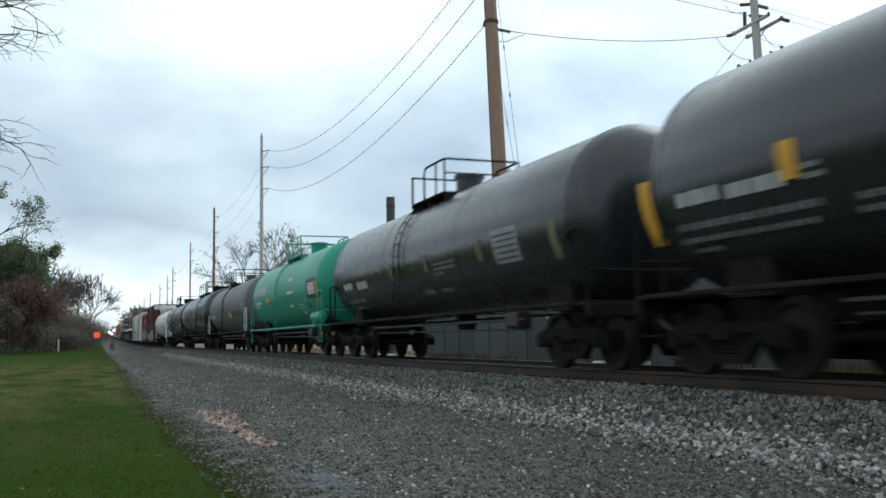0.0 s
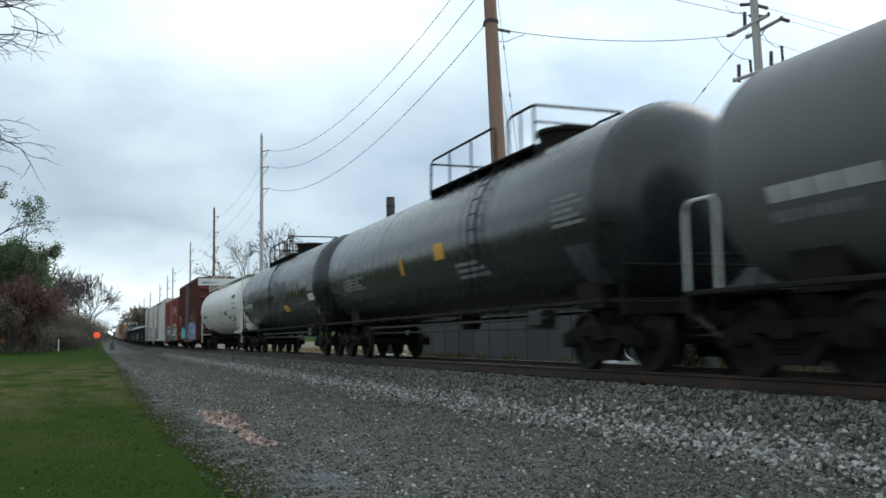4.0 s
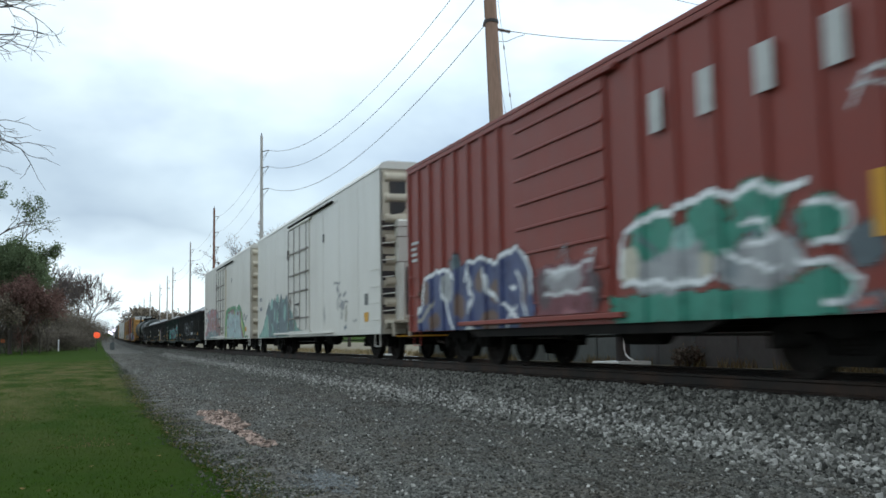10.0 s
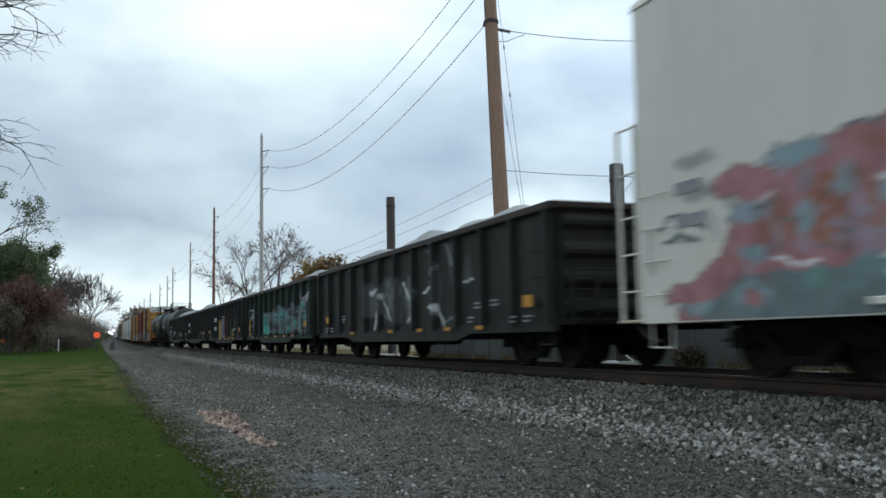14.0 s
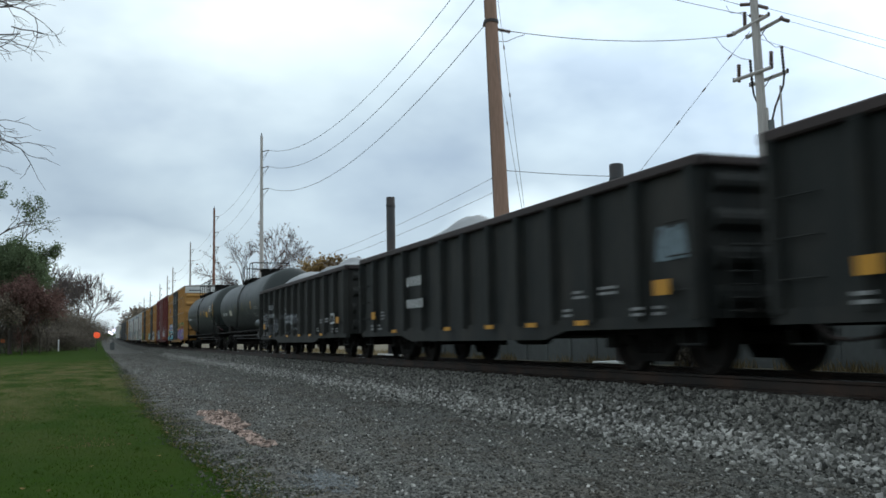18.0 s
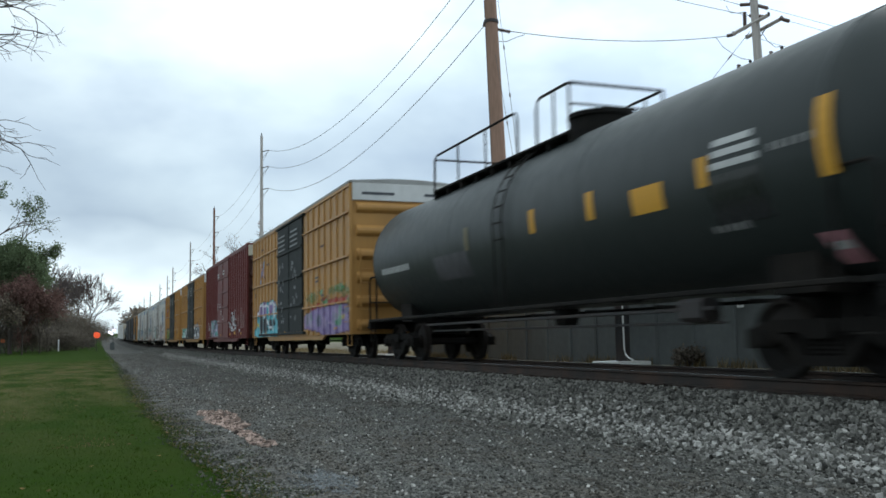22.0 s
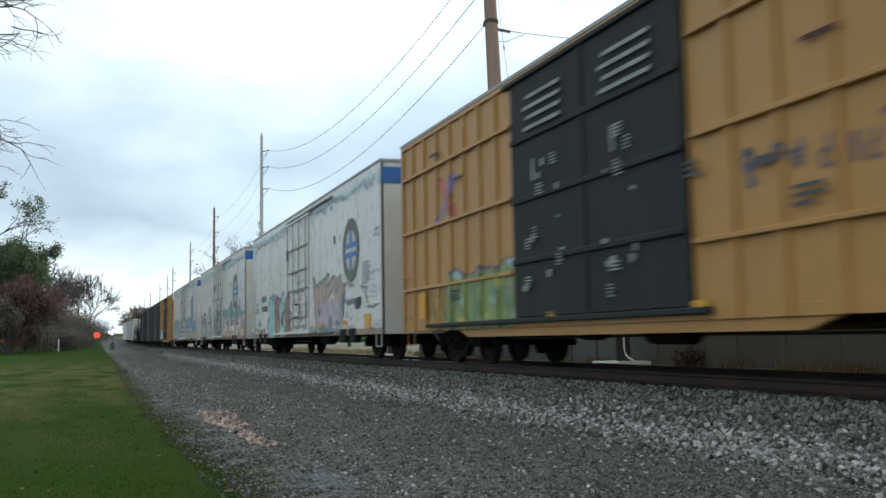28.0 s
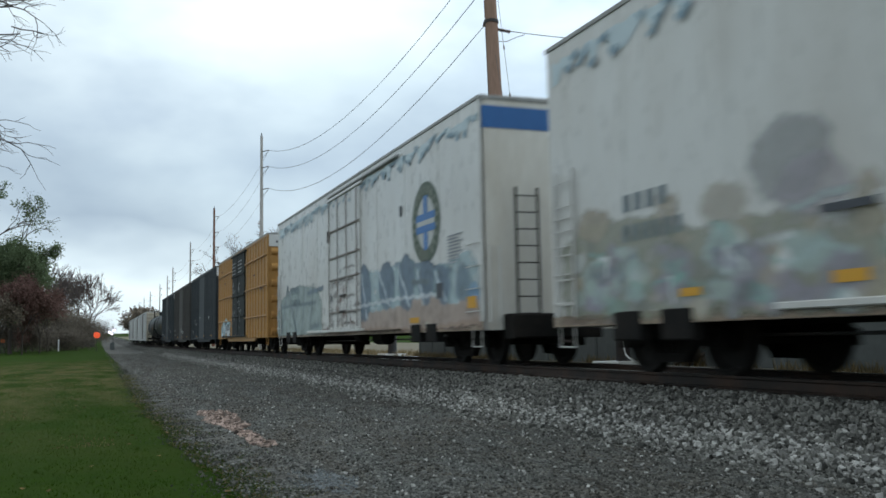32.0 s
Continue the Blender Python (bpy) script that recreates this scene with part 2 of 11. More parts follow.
# ---- building helpers ----
class Mesh:
    """Gathers boxes, tubes and turned forms in one bmesh."""

    def __init__(self):
        self.v, self.f = [], []

    def add(self, verts, faces):
        o = len(self.v)
        self.v.extend(tuple(p) for p in verts)
        self.f.extend(tuple(i + o for i in f) for f in faces)
        return self

    def box(self, x0, x1, y0, y1, z0, z1, c=0.0):
        """A box whose long edges are cut by c."""
        if x1 < x0:
            x0, x1 = x1, x0
        if c <= 0:
            v = [(x, y, z) for x in (x0, x1) for y in (y0, y1) for z in (z0, z1)]
            return self.add(v, [(0, 1, 3, 2), (4, 6, 7, 5), (0, 4, 5, 1), (2, 3, 7, 6), (0, 2, 6, 4), (1, 5, 7, 3)])
        d = (x1 - x0, y1 - y0, z1 - z0)
        ax = d.index(max(d))
        lo, hi = [(x0, x1), (y0, y1), (z0, z1)][ax]
        (a0, a1), (b0, b1) = [r for i, r in enumerate([(x0, x1), (y0, y1), (z0, z1)]) if i != ax]
        c = min(c, (a1 - a0) * 0.45, (b1 - b0) * 0.45)
        ring = [(a0 + c, b0), (a1 - c, b0), (a1, b0 + c), (a1, b1 - c), (a1 - c, b1), (a0 + c, b1), (a0, b1 - c), (a0, b0 + c)]
        return self.extrude(ring, ax, lo, hi)

    def extrude(self, ring, ax, lo, hi):
        n = len(ring)
        v = []
        for s in (lo, hi):
            for a, b in ring:
                p = [a, b]
                p.insert(ax, s)
                v.append(p)
        f = [(i, (i + 1) % n, n + (i + 1) % n, n + i) for i in range(n)]
        return self.add(v, f + [tuple(range(n))[::-1], tuple(range(n, 2 * n))])

    def turn(self, prof, axis, at, n=24, a0=0.0, a1=2 * math.pi):
        """Turns (r, s) pairs about an axis through at; s runs along the axis."""
        full = abs(a1 - a0 - 2 * math.pi) < 1e-6
        m = n if full else n + 1
        v = []
        for r, s in prof:
            for i in range(m):
                a = a0 + (a1 - a0) * i / n
                p = [r * math.cos(a), r * math.sin(a)]
                p.insert(axis, s)
                v.append((p[0] + at[0], p[1] + at[1], p[2] + at[2]))
        f = []
        for k in range(len(prof) - 1):
            for i in range(n):
                j = (i + 1) % m
                f.append((k * m + i, k * m + j, (k + 1) * m + j, (k + 1) * m + i))
        if full:
            if prof[0][0] > 1e-6:
                f.append(tuple(range(m))[::-1])
            if prof[-1][0] > 1e-6:
                f.append(tuple(range((len(prof) - 1) * m, len(prof) * m)))
        return self.add(v, f)

    def tube(self, pts, r, n=6, r1=None):
        pts = [Vector(p) for p in pts]
        r1 = r if r1 is None else r1
        v, f = [], []
        for i, p in enumerate(pts):
            d = (pts[min(i + 1, len(pts) - 1)] - pts[max(i - 1, 0)]).normalized()
            s = d.cross(Vector((0, 0, 1)) if abs(d.z) < 0.9 else Vector((1, 0, 0))).normalized()
            u = s.cross(d)
            rr = r + (r1 - r) * i / max(1, len(pts) - 1)
            for k in range(n):
                a = 2 * math.pi * k / n
                v.append(p + s * (rr * math.cos(a)) + u * (rr * math.sin(a)))
        for i in range(len(pts) - 1):
            for k in range(n):
                f.append((i * n + k, i * n + (k + 1) % n, (i + 1) * n + (k + 1) % n, (i + 1) * n + k))
        f += [tuple(range(n))[::-1], tuple(range((len(pts) - 1) * n, len(pts) * n))]
        return self.add(v, f)

    def data(self, name, material, smooth=False, angle=0.6):
        me = bpy.data.meshes.new(name)
        me.from_pydata(self.v, [], self.f)
        bm = bmesh.new()
        bm.from_mesh(me)
        bmesh.ops.recalc_face_normals(bm, faces=bm.faces)
        if smooth:
            for fc in bm.faces:
                fc.smooth = True
            for e in bm.edges:
                if len(e.link_faces) == 2 and e.calc_face_angle(0) > angle:
                    e.smooth = False
        bm.to_mesh(me)
        bm.free()
        me.materials.append(material)
        return me


def part(name, mesh, material, parent, label="", smooth=False, angle=0.6):
    """Links a Mesh, or mesh data shared with other parts, as one object under a thing or a part."""
    me = mesh.data(name, material, smooth, angle) if isinstance(mesh, Mesh) else mesh
    ob = new(name, me)
    ob.parent = parent
    if label:
        ob["label"] = label
    return ob


def thing(name, mesh, material, label, category, group="", kind="", smooth=False):
    ob = new(name, mesh.data(name, material, smooth) if mesh else None)
    return tagged(ob, label, category, group, kind)


# ---- ground, road, track ----
def strip(mesh_ys, xs_zs, wob=None):
    """A sheet along the line: cross-section points (x, z) swept over ys."""
    m = Mesh()
    n = len(xs_zs)
    v, f = [], []
    for j, y in enumerate(mesh_ys):
        for i, (x, z) in enumerate(xs_zs):
            dx, dz = wob(x, y, i) if wob else (0, 0)
            v.append(along(x + dx, y, z + dz))
    for j in range(len(mesh_ys) - 1):
        for i in range(n - 1):
            a = j * n + i
            f.append((a, a + 1, a + n + 1, a + n))
    return m.add(v, f)


def steps(pairs):
    """Stations: (start, end, step) runs."""
    out = []
    for a, b, s in pairs:
        k = max(1, round((b - a) / s))
        out += [a + (b - a) * i / k for i in range(k)]
    return out + [pairs[-1][1]]


def ground_wobble(x, y, i):
    if not -14 < x < 6 or not -3 < y < 90:
        return 0, 0
    fade = max(0.0, min(1.0, (x + 14) / 2, 6 - x, (y + 3) / 2, (90 - y) / 12))
    return 0, fade * (0.03 * noise.noise((x * 0.6, y * 0.35, 0)) + 0.012 * noise.noise((x * 2.2, y * 2.0, 5)))


XS = [-3000, -800, -250, -120, -60, -35, -22] + [-14 + 0.5 * i for i in range(41)] + [6.6, 7.2, 9.4, 10.6, 12, 14, 18, 30, 60, 150, 500, 3000]
GX = [(x, GROUND if x < 9.4 else (-0.42 if x < 10 else -0.2)) for x in XS]
ground = thing("ground", strip(steps([(-900, -60, 120), (-60, -4, 8), (-4, 40, 0.5), (40, 120, 4), (120, 400, 20), (400, 3500, 300)]), GX, ground_wobble),
               M_GRASS, "mown green lawn with brown worn patches", "ground", kind="structure", smooth=True)


def road_edge(y):
    run = 0.26 * math.exp(-((y - 6.5) / 5.0) ** 2) + 0.42 * min(1.0, max(0.0, (y - 20) / 40)) - 0.2
    return run + 0.12 * noise.noise((0, y * 0.45, 3)) + 0.16 * noise.noise((0, y * 1.3, 9))


def road_wobble(x, y, i):
    dx = 0
    if i < 4:
        dx = road_edge(y) * (1, 1, 0.8, 0.3)[i]
    gx, gz = ground_wobble(x, y, i)
    return dx, gz + ((0.012 if i > 3 else 0.035) * noise.noise((x * 3, y * 3, 1)) if -2 < y < 60 else 0)


RX = [1.06, 1.2, 1.42] + [1.7 + 0.24 * i for i in range(18)]
road = thing("gravel_road", strip(steps([(-450, -4, 60), (-4, 60, 0.25), (60, 120, 4), (120, 620, 25)]),
                                  [(x, GROUND + (-0.05, -0.004, 0.022, 0.028)[min(k, 3)]) for k, x in enumerate(RX)], road_wobble),
             M_GRAVEL, "compacted grey gravel service road beside the track", "road", kind="structure", smooth=True)

M_VERGE = mat("dry_ground", (0.2, 0.175, 0.135), 0.95, grain=8, vary=0.4, stain=0.6, stain_rgb=(0.11, 0.11, 0.07), stain_scale=0.3, bump=0.5, bump_scale=30, spec=0.04)
thing("verge_ground", strip(steps([(-60, 0, 20), (0, 120, 10), (120, 620, 25)]), [(10.62, -0.19), (14, -0.188), (20, -0.188), (40, -0.188)]), M_VERGE, "bare dry ground and gravel beyond the track", "ground", kind="structure")


def bed_wobble(x, y, i):
    if i in (0, 9) or not -2 < y < 50:
        return 0, 0
    return 0.03 * noise.noise((i * 3.1, y * 1.2, 2)), 0.03 * noise.noise((x * 2, y * 1.6, 7))


BED = [(5.45, -0.76), (5.75, -0.68), (6.15, -0.5), (6.55, -0.31), (6.9, -0.185), (7.2, -0.185), (9.2, -0.185), (9.5, -0.19), (9.9, -0.3), (10.6, -0.5)]
bed = thing("ballast_bed", strip(steps([(-450, -2, 60), (-2, 45, 0.3), (45, 140, 5), (140, 700, 25)]), BED, bed_wobble),
            M_BED, "grey crushed stone ballast shoulder of the railway", "ballast", kind="structure", smooth=True)

RAIL_RING = [(-0.07, -0.17), (0.07, -0.17), (0.07, -0.16), (0.012, -0.14), (0.012, -0.05), (0.036, -0.035), (0.036, -0.006),
             (-0.036, -0.006), (-0.036, -0.035), (-0.012, -0.05), (-0.012, -0.14), (-0.07, -0.16)]
track = tagged(new("railway_track"), "single railway track of rusty steel rails on timber ties", "track", kind="structure")
RAIL_YS = steps([(-450, 0, 90), (0, 300, 12), (300, 700, 100)])
for rx in (RAIL, RAIL + 1.51):
    m = Mesh()
    n = len(RAIL_RING)
    for y in RAIL_YS:
        m.v += [tuple(along(rx + a, y, b)) for a, b in RAIL_RING]
    for j in range(len(RAIL_YS) - 1):
        m.f += [(j * n + i, j * n + (i + 1) % n, (j + 1) * n + (i + 1) % n, (j + 1) * n + i) for i in range(n)]
    rail = part("rail", m, M_RAIL, track, "rusty brown steel rail")
    part("rail_head", strip(RAIL_YS, [(rx - 0.034, -0.004), (rx - 0.03, 0.0), (rx + 0.03, 0.0), (rx + 0.034, -0.004)]), M_RAILTOP, rail,
         "bright worn running surface")
tie_mesh = Mesh().box(-1.3, 1.3, -0.115, 0.115, -0.18, 0.0, 0.012).data("tie", M_TIE)
plate_mesh = Mesh().box(-0.1, 0.1, -0.13, 0.13, 0.0, 0.016, 0.005).data("tie_plate", M_RAIL)
rng = random.Random(5)
for i in range(150):
    y = -1.0 + i * 0.52
    tie = part("tie", tie_mesh, None, track)
    p = along(TRACK + rng.uniform(-0.04, 0.04), y, -0.172)
    tie.matrix_basis = pose(p.x, p.y, p.z, 0, 0, rng.uniform(-1, 1))
    if i < 60:
        for s in (-0.755, 0.755):
            pl = part("tie_plate", plate_mesh, None, tie)
            pl.location = (s, 0, 0)
far_ties = Mesh()
for i in range(300):
    p = along(TRACK, 77.0 + i * 0.52, -0.172)
    far_ties.box(p.x - 1.3, p.x + 1.3, p.y - 0.115, p.y + 0.115, p.z - 0.15, p.z)
tagged(part("ties", far_ties, M_TIE, track), kind="stuff")

# ---- loose stones, grass blades, leaves ----
def bed_height(x):
    for (xa, za), (xb, zb) in zip(BED[:-1], BED[1:]):
        if xa <= x <= xb:
            return za + (zb - za) * (x - xa) / (xb - xa)
    return GROUND + 0.028


STONE_V = np.array([(-1, -1, -1), (1, -1, -1), (1, 1, -1), (-1, 1, -1), (-1, -1, 1), (1, -1, 1), (1, 1, 1), (-1, 1, 1)], float) * 0.5
STONE_F = np.array([(0, 3, 2), (0, 2, 1), (4, 5, 6), (4, 6, 7), (0, 1, 5), (0, 5, 4), (1, 2, 6), (1, 6, 5), (2, 3, 7), (2, 7, 6), (3, 0, 4), (3, 4, 7)])


def stones(name, spots, lo, hi, material, label, seed, parent=None):
    """Many broken stones in one object; spots are (x, y, z) along the line."""
    r = np.random.RandomState(seed)
    n = len(spots)
    v = np.repeat(STONE_V[None], n, 0) * r.uniform(0.45, 1.0, (n, 8, 1)) * 1.25
    v *= (r.uniform(lo, hi, (n, 1, 1)) * r.uniform(0.6, 1.2, (n, 1, 3)))
    a = r.uniform(0, 6.283, n)
    b = r.uniform(-0.7, 0.7, n)
    ca, sa, cb, sb = np.cos(a), np.sin(a), np.cos(b), np.sin(b)
    x = v[..., 0] * ca[:, None] - v[..., 1] * sa[:, None]
    y = v[..., 0] * sa[:, None] + v[..., 1] * ca[:, None]
    z = v[..., 2]
    v = np.stack([x, y * cb[:, None] - z * sb[:, None], y * sb[:, None] + z * cb[:, None]], -1)
    v += np.array([tuple(along(*s)) for s in spots])[:, None]
    f = (STONE_F[None] + 8 * np.arange(n)[:, None, None]).reshape(-1, 3)
    me = bpy.data.meshes.new(name)
    me.from_pydata(v.reshape(-1, 3).tolist(), [], f.tolist())
    me.materials.append(material)
    ob = new(name, me)
    if parent:
        ob.parent = parent
        return tagged(ob, label, kind="stuff")
    return tagged(ob, label, "stones", kind="stuff")


rs = random.Random(3)


def scatter(n, x0, x1, y0, y1, power=1.6):
    out = []
    for _ in range(n):
        u = rs.random() ** power
        out.append((rs.uniform(x0, x1), y0 + (y1 - y0) * u))
    return out


stones("ballast_stones", [(x, y, bed_height(x) + rs.uniform(-0.005, 0.025)) for x, y in scatter(52000, 5.5, 7.0, 3.5, 130, 2.5)], 0.022, 0.048, M_BALLAST, "loose grey crushed stone of the ballast shoulder", 1)
stones("toe_stones", [(x, y, bed_height(x) + rs.uniform(0.0, 0.03)) for x, y in ((rs.gauss(5.95, 0.12 if k % 4 else 0.3), yy) for k, (_, yy) in enumerate(scatter(9500, 5, 6, 3.5, 90, 2.1)))], 0.022, 0.05, M_STONE_PALE, "pale broken stones at the foot of the ballast", 2)
stones("road_gravel", [(x, y, GROUND + 0.03 + ground_wobble(x, y, 0)[1]) for x, y in scatter(85000, 0.95, 5.65, 4.5, 110, 2.5) if x > 1.3 + road_edge(y) + rs.gauss(0.06, 0.3)], 0.011, 0.03, M_ROADSTONE, "small loose gravel on the service road", 3)
stones("road_chips", [(x, y, GROUND + 0.032 + ground_wobble(x, y, 0)[1]) for x, y in scatter(1500, 1.6, 5.6, 5, 50, 1.9)], 0.014, 0.032, M_STONE_PALE, "scattered pale chips on the service road", 4)
pink = []
for _ in range(1900):
    u, w = rs.random(), rs.gauss(0, 0.33)
    cy = 11.0 + 6.0 * u
    cx = 1.9 + 0.07 * u + w * (0.26 + 0.4 * u)
    if abs(w) + 0.55 * noise.noise((cx * 3, cy * 1.1, 6)) < 0.42 and rs.random() < 0.75:
        pink.append((cx, cy, GROUND + 0.03 + ground_wobble(cx, cy, 0)[1]))
stones("pink_stone_patch", pink, 0.025, 0.065, M_PINK, "patch of pinkish broken stone filling a rut", 5)
# the nearest ballast stones, one by one
piece_meshes = []
for k in range(8):
    r = random.Random(900 + k)
    mm = Mesh().add([(a * r.uniform(0.5, 1.15), b * r.uniform(0.5, 1.15), c * r.uniform(0.45, 0.95)) for a, b, c in STONE_V.tolist()], [tuple(f) for f in STONE_F.tolist()])
    piece_meshes.append(mm.data("stone", M_STONE_PALE if k % 2 else M_BALLAST))
for k in range(300):
    x, y = rs.uniform(5.6, 6.5), 5.2 + 6.5 * rs.random() ** 1.2
    st = part("stone", piece_meshes[k % 8], None, bed)
    p = along(x, y, bed_height(x) + 0.035)
    s = rs.uniform(0.036, 0.064)
    st.matrix_basis = pose(p.x, p.y, p.z, rs.uniform(-40, 40), rs.uniform(-40, 40), rs.uniform(0, 360)) @ Matrix.Diagonal((s, s, s, 1))

# pale bluish base colour stands for the sheen on the wet mud
M_SILT = mat("wet_silt", (0.15, 0.16, 0.165), 0.8, grain=14, vary=0.4, stain=0.7, stain_rgb=(0.08, 0.08, 0.078), stain_scale=5, bump=0.2, per_piece=0.3)
silt = []
for _ in range(2600):
    x, y = rs.gauss(1.95, 0.1), rs.gauss(8.1, 0.32)
    if noise.noise((x * 7, y * 2.2, 4)) > -0.15:
        silt.append((x, y, GROUND + 0.03 + ground_wobble(x, y, 0)[1]))
stones("wet_silt", silt, 0.012, 0.024, M_SILT, "soft patch of wet grey silt, sheen put in its colour, on the gravel road", 12)

M_BLADE = mat("grass_blade", (0.034, 0.073, 0.007), 0.9, grain=3, vary=0.4, stain=0.3, stain_rgb=(0.07, 0.07, 0.025), stain_scale=1.6, bump=0, per_piece=0.3, spec=0.03, worn=(9.0, 30.0, 50.0, 85.0, (0.2, 0.16, 0.08)))
M_STRAW = mat("dry_grass", (0.2, 0.155, 0.085), 0.9, spec=0.03, grain=3, vary=0.3, bump=0, per_piece=0.4)
M_LEAF_FALL = mat("fallen_leaf", (0.17, 0.11, 0.045), 0.85, grain=8, vary=0.3, bump=0, per_piece=0.5)


def leafy(m):
    """Lets some light through the leaves."""
    n, l = m.node_tree.nodes, m.node_tree.links
    out = next(nd for nd in n if nd.bl_idname == "ShaderNodeOutputMaterial")
    b = n["Principled BSDF"]
    tr, mx = n.new("ShaderNodeBsdfTranslucent"), n.new("ShaderNodeMixShader")
    l.new(b.inputs["Base Color"].links[0].from_socket, tr.inputs["Color"])
    mx.inputs["Fac"].default_value = 0.5
    l.new(b.outputs[0], mx.inputs[1])
    l.new(tr.outputs[0], mx.inputs[2])
    l.new(mx.outputs[0], out.inputs["Surface"])


for m_ in (M_BLADE, M_STRAW):
    leafy(m_)


def blades(name, spots, h0, h1, w, material, label, seed, flop=0.5):
    r = np.random.RandomState(seed)
    n = len(spots)
    base = np.array([tuple(along(*s)) for s in spots])
    a = r.uniform(0, 6.283, n)
    h = r.uniform(h0, h1, n)
    lean = r.uniform(-flop, flop, (n, 2)) * h[:, None]
    side = np.stack([np.cos(a), np.sin(a), np.zeros(n)], 1) * w / 2
    tip = base + np.stack([lean[:, 0], lean[:, 1], h], 1)
    v = np.stack([base - side, base + side, tip], 1).reshape(-1, 3)
    f = np.arange(3 * n).reshape(n, 3)
    me = bpy.data.meshes.new(name)
    me.from_pydata(v.tolist(), [], f.tolist())
    me.materials.append(material)
    return tagged(new(name, me), label, "grass", kind="stuff")


lawn = []
for x, y in scatter(120000, -9.5, 1.9, 4.5, 75, 2.5):
    if x < 1.2 + road_edge(y) + rs.gauss(0, 0.26) + (0.3 if noise.noise((x * 1.5, y * 0.9, 8)) > 0.3 else 0):
        lawn.append((x, y, GROUND + ground_wobble(x, y, 0)[1] - 0.004))
for _ in range(22000):
    y = 5.5 + 45 * rs.random() ** 1.8
    x = 1.24 + road_edge(y) + abs(rs.gauss(0.0, 0.42)) - 0.1
    if noise.noise((x * 2.2, y * 1.2, 12)) > -0.15 + 0.5 * (x - 1.24 - road_edge(y)):
        lawn.append((x, y, GROUND + ground_wobble(x, y, 0)[1] - 0.004))
blades("lawn_grass", lawn, 0.012, 0.034, 0.011, M_BLADE, "short green lawn grass", 6)
blades("brown_lawn_grass", [(x, y, GROUND + ground_wobble(x, y, 0)[1] - 0.004) for x, y in scatter(26000, -9, 1.2, 12.5, 70, 1.5) if noise.noise((x * 0.55, y * 0.2, 1)) > 0.04 + max(0.0, 18 - y) * 0.06],
       0.015, 0.04, 0.012, M_STRAW, "thin brown patches in the lawn", 7)
edge_tufts = []
for _ in range(34000):
    y = 5.0 + 34 * rs.random() ** 1.7
    off = abs(rs.gauss(0, 0.4)) - 0.16
    x = 1.22 + road_edge(y) + off
    if noise.noise((x * 2.5, y * 1.4, 21)) > -0.25 + 0.7 * off:
        edge_tufts.append((x, y, GROUND + 0.022 + ground_wobble(x, y, 0)[1]))
blades("edge_straw", edge_tufts[::3], 0.01, 0.022, 0.012, M_STRAW, "thin dry grass along the edge of the gravel", 10, 2.6)
blades("edge_grass", [s for k, s in enumerate(edge_tufts) if k % 3], 0.01, 0.024, 0.013, M_BLADE, "ragged grass creeping over the edge of the gravel", 9, 2.6)
soil = []
for _ in range(16000):
    y = 5.0 + 45 * rs.random() ** 1.8
    off = rs.gauss(0.12, 0.24)
    x = 1.22 + road_edge(y) + off
    if noise.noise((x * 2.0, y * 0.9, 33)) > -0.3 + abs(off):
        soil.append((x, y, GROUND + 0.026 + ground_wobble(x, y, 0)[1]))
stones("edge_soil", soil, 0.006, 0.015, mat("dark_crumbly_soil", (0.075, 0.078, 0.066), 0.95, grain=12, vary=0.4, stain=0.5, stain_rgb=(0.08, 0.075, 0.06), bump=0.3, per_piece=0.4, spec=0.05), "dark crumbly soil between lawn and gravel", 13)
lv = Mesh()
for x, y in scatter(150, -5, 1.1, 6, 30, 1.4):
    s, a = rs.uniform(0.015, 0.035), rs.uniform(0, 6.28)
    p = along(x, y, GROUND + 0.045 + ground_wobble(x, y, 0)[1])
    lv.add([(p.x + s * math.cos(a + q), p.y + s * math.sin(a + q), p.z + rs.uniform(0, 0.02)) for q in (0, 1.2, 2.4, 3.6, 4.9)], [(0, 1, 2), (0, 2, 3), (0, 3, 4)])
tagged(new("fallen_leaves", lv.data("fallen_leaves", M_LEAF_FALL)), "scattered yellow-brown fallen leaves on the lawn", "leaves", kind="stuff")

# ---- the wall, posts and verge across the track ----
WALL_X = 12.6
wall = tagged(new("wall_far"), "grey precast concrete panel wall behind the track", "wall", kind="structure")
panel_mesh = Mesh().box(-0.07, 0.07, -0.69, 0.69, -0.35, 2.35, 0.015).data("panel", M_CONCRETE)
wpost_mesh = Mesh().box(-0.11, 0.05, -0.06, 0.06, -0.35, 2.4, 0.01).data("wall_post", M_CONCRETE)
cap_mesh = Mesh().box(-0.1, 0.1, -0.71, 0.71, 2.35, 2.42, 0.01).data("wall_cap", M_CONCRETE)
for k in range(34):
    y = -10.5 + 1.42 * k
    if y > 36.2:
        break
    p = along(WALL_X, y, 0.0)
    for nm, me, dy in (("panel", panel_mesh, 0.0), ("wall_post", wpost_mesh, 0.71), ("wall_cap", cap_mesh, 0.0)):
        o = part(nm, me, None, wall)
        o.location = (p.x + rs.uniform(-0.012, 0.012), p.y + dy, p.z)
M_SIGN = mat("sign_white", (0.75, 0.75, 0.74), 0.6)
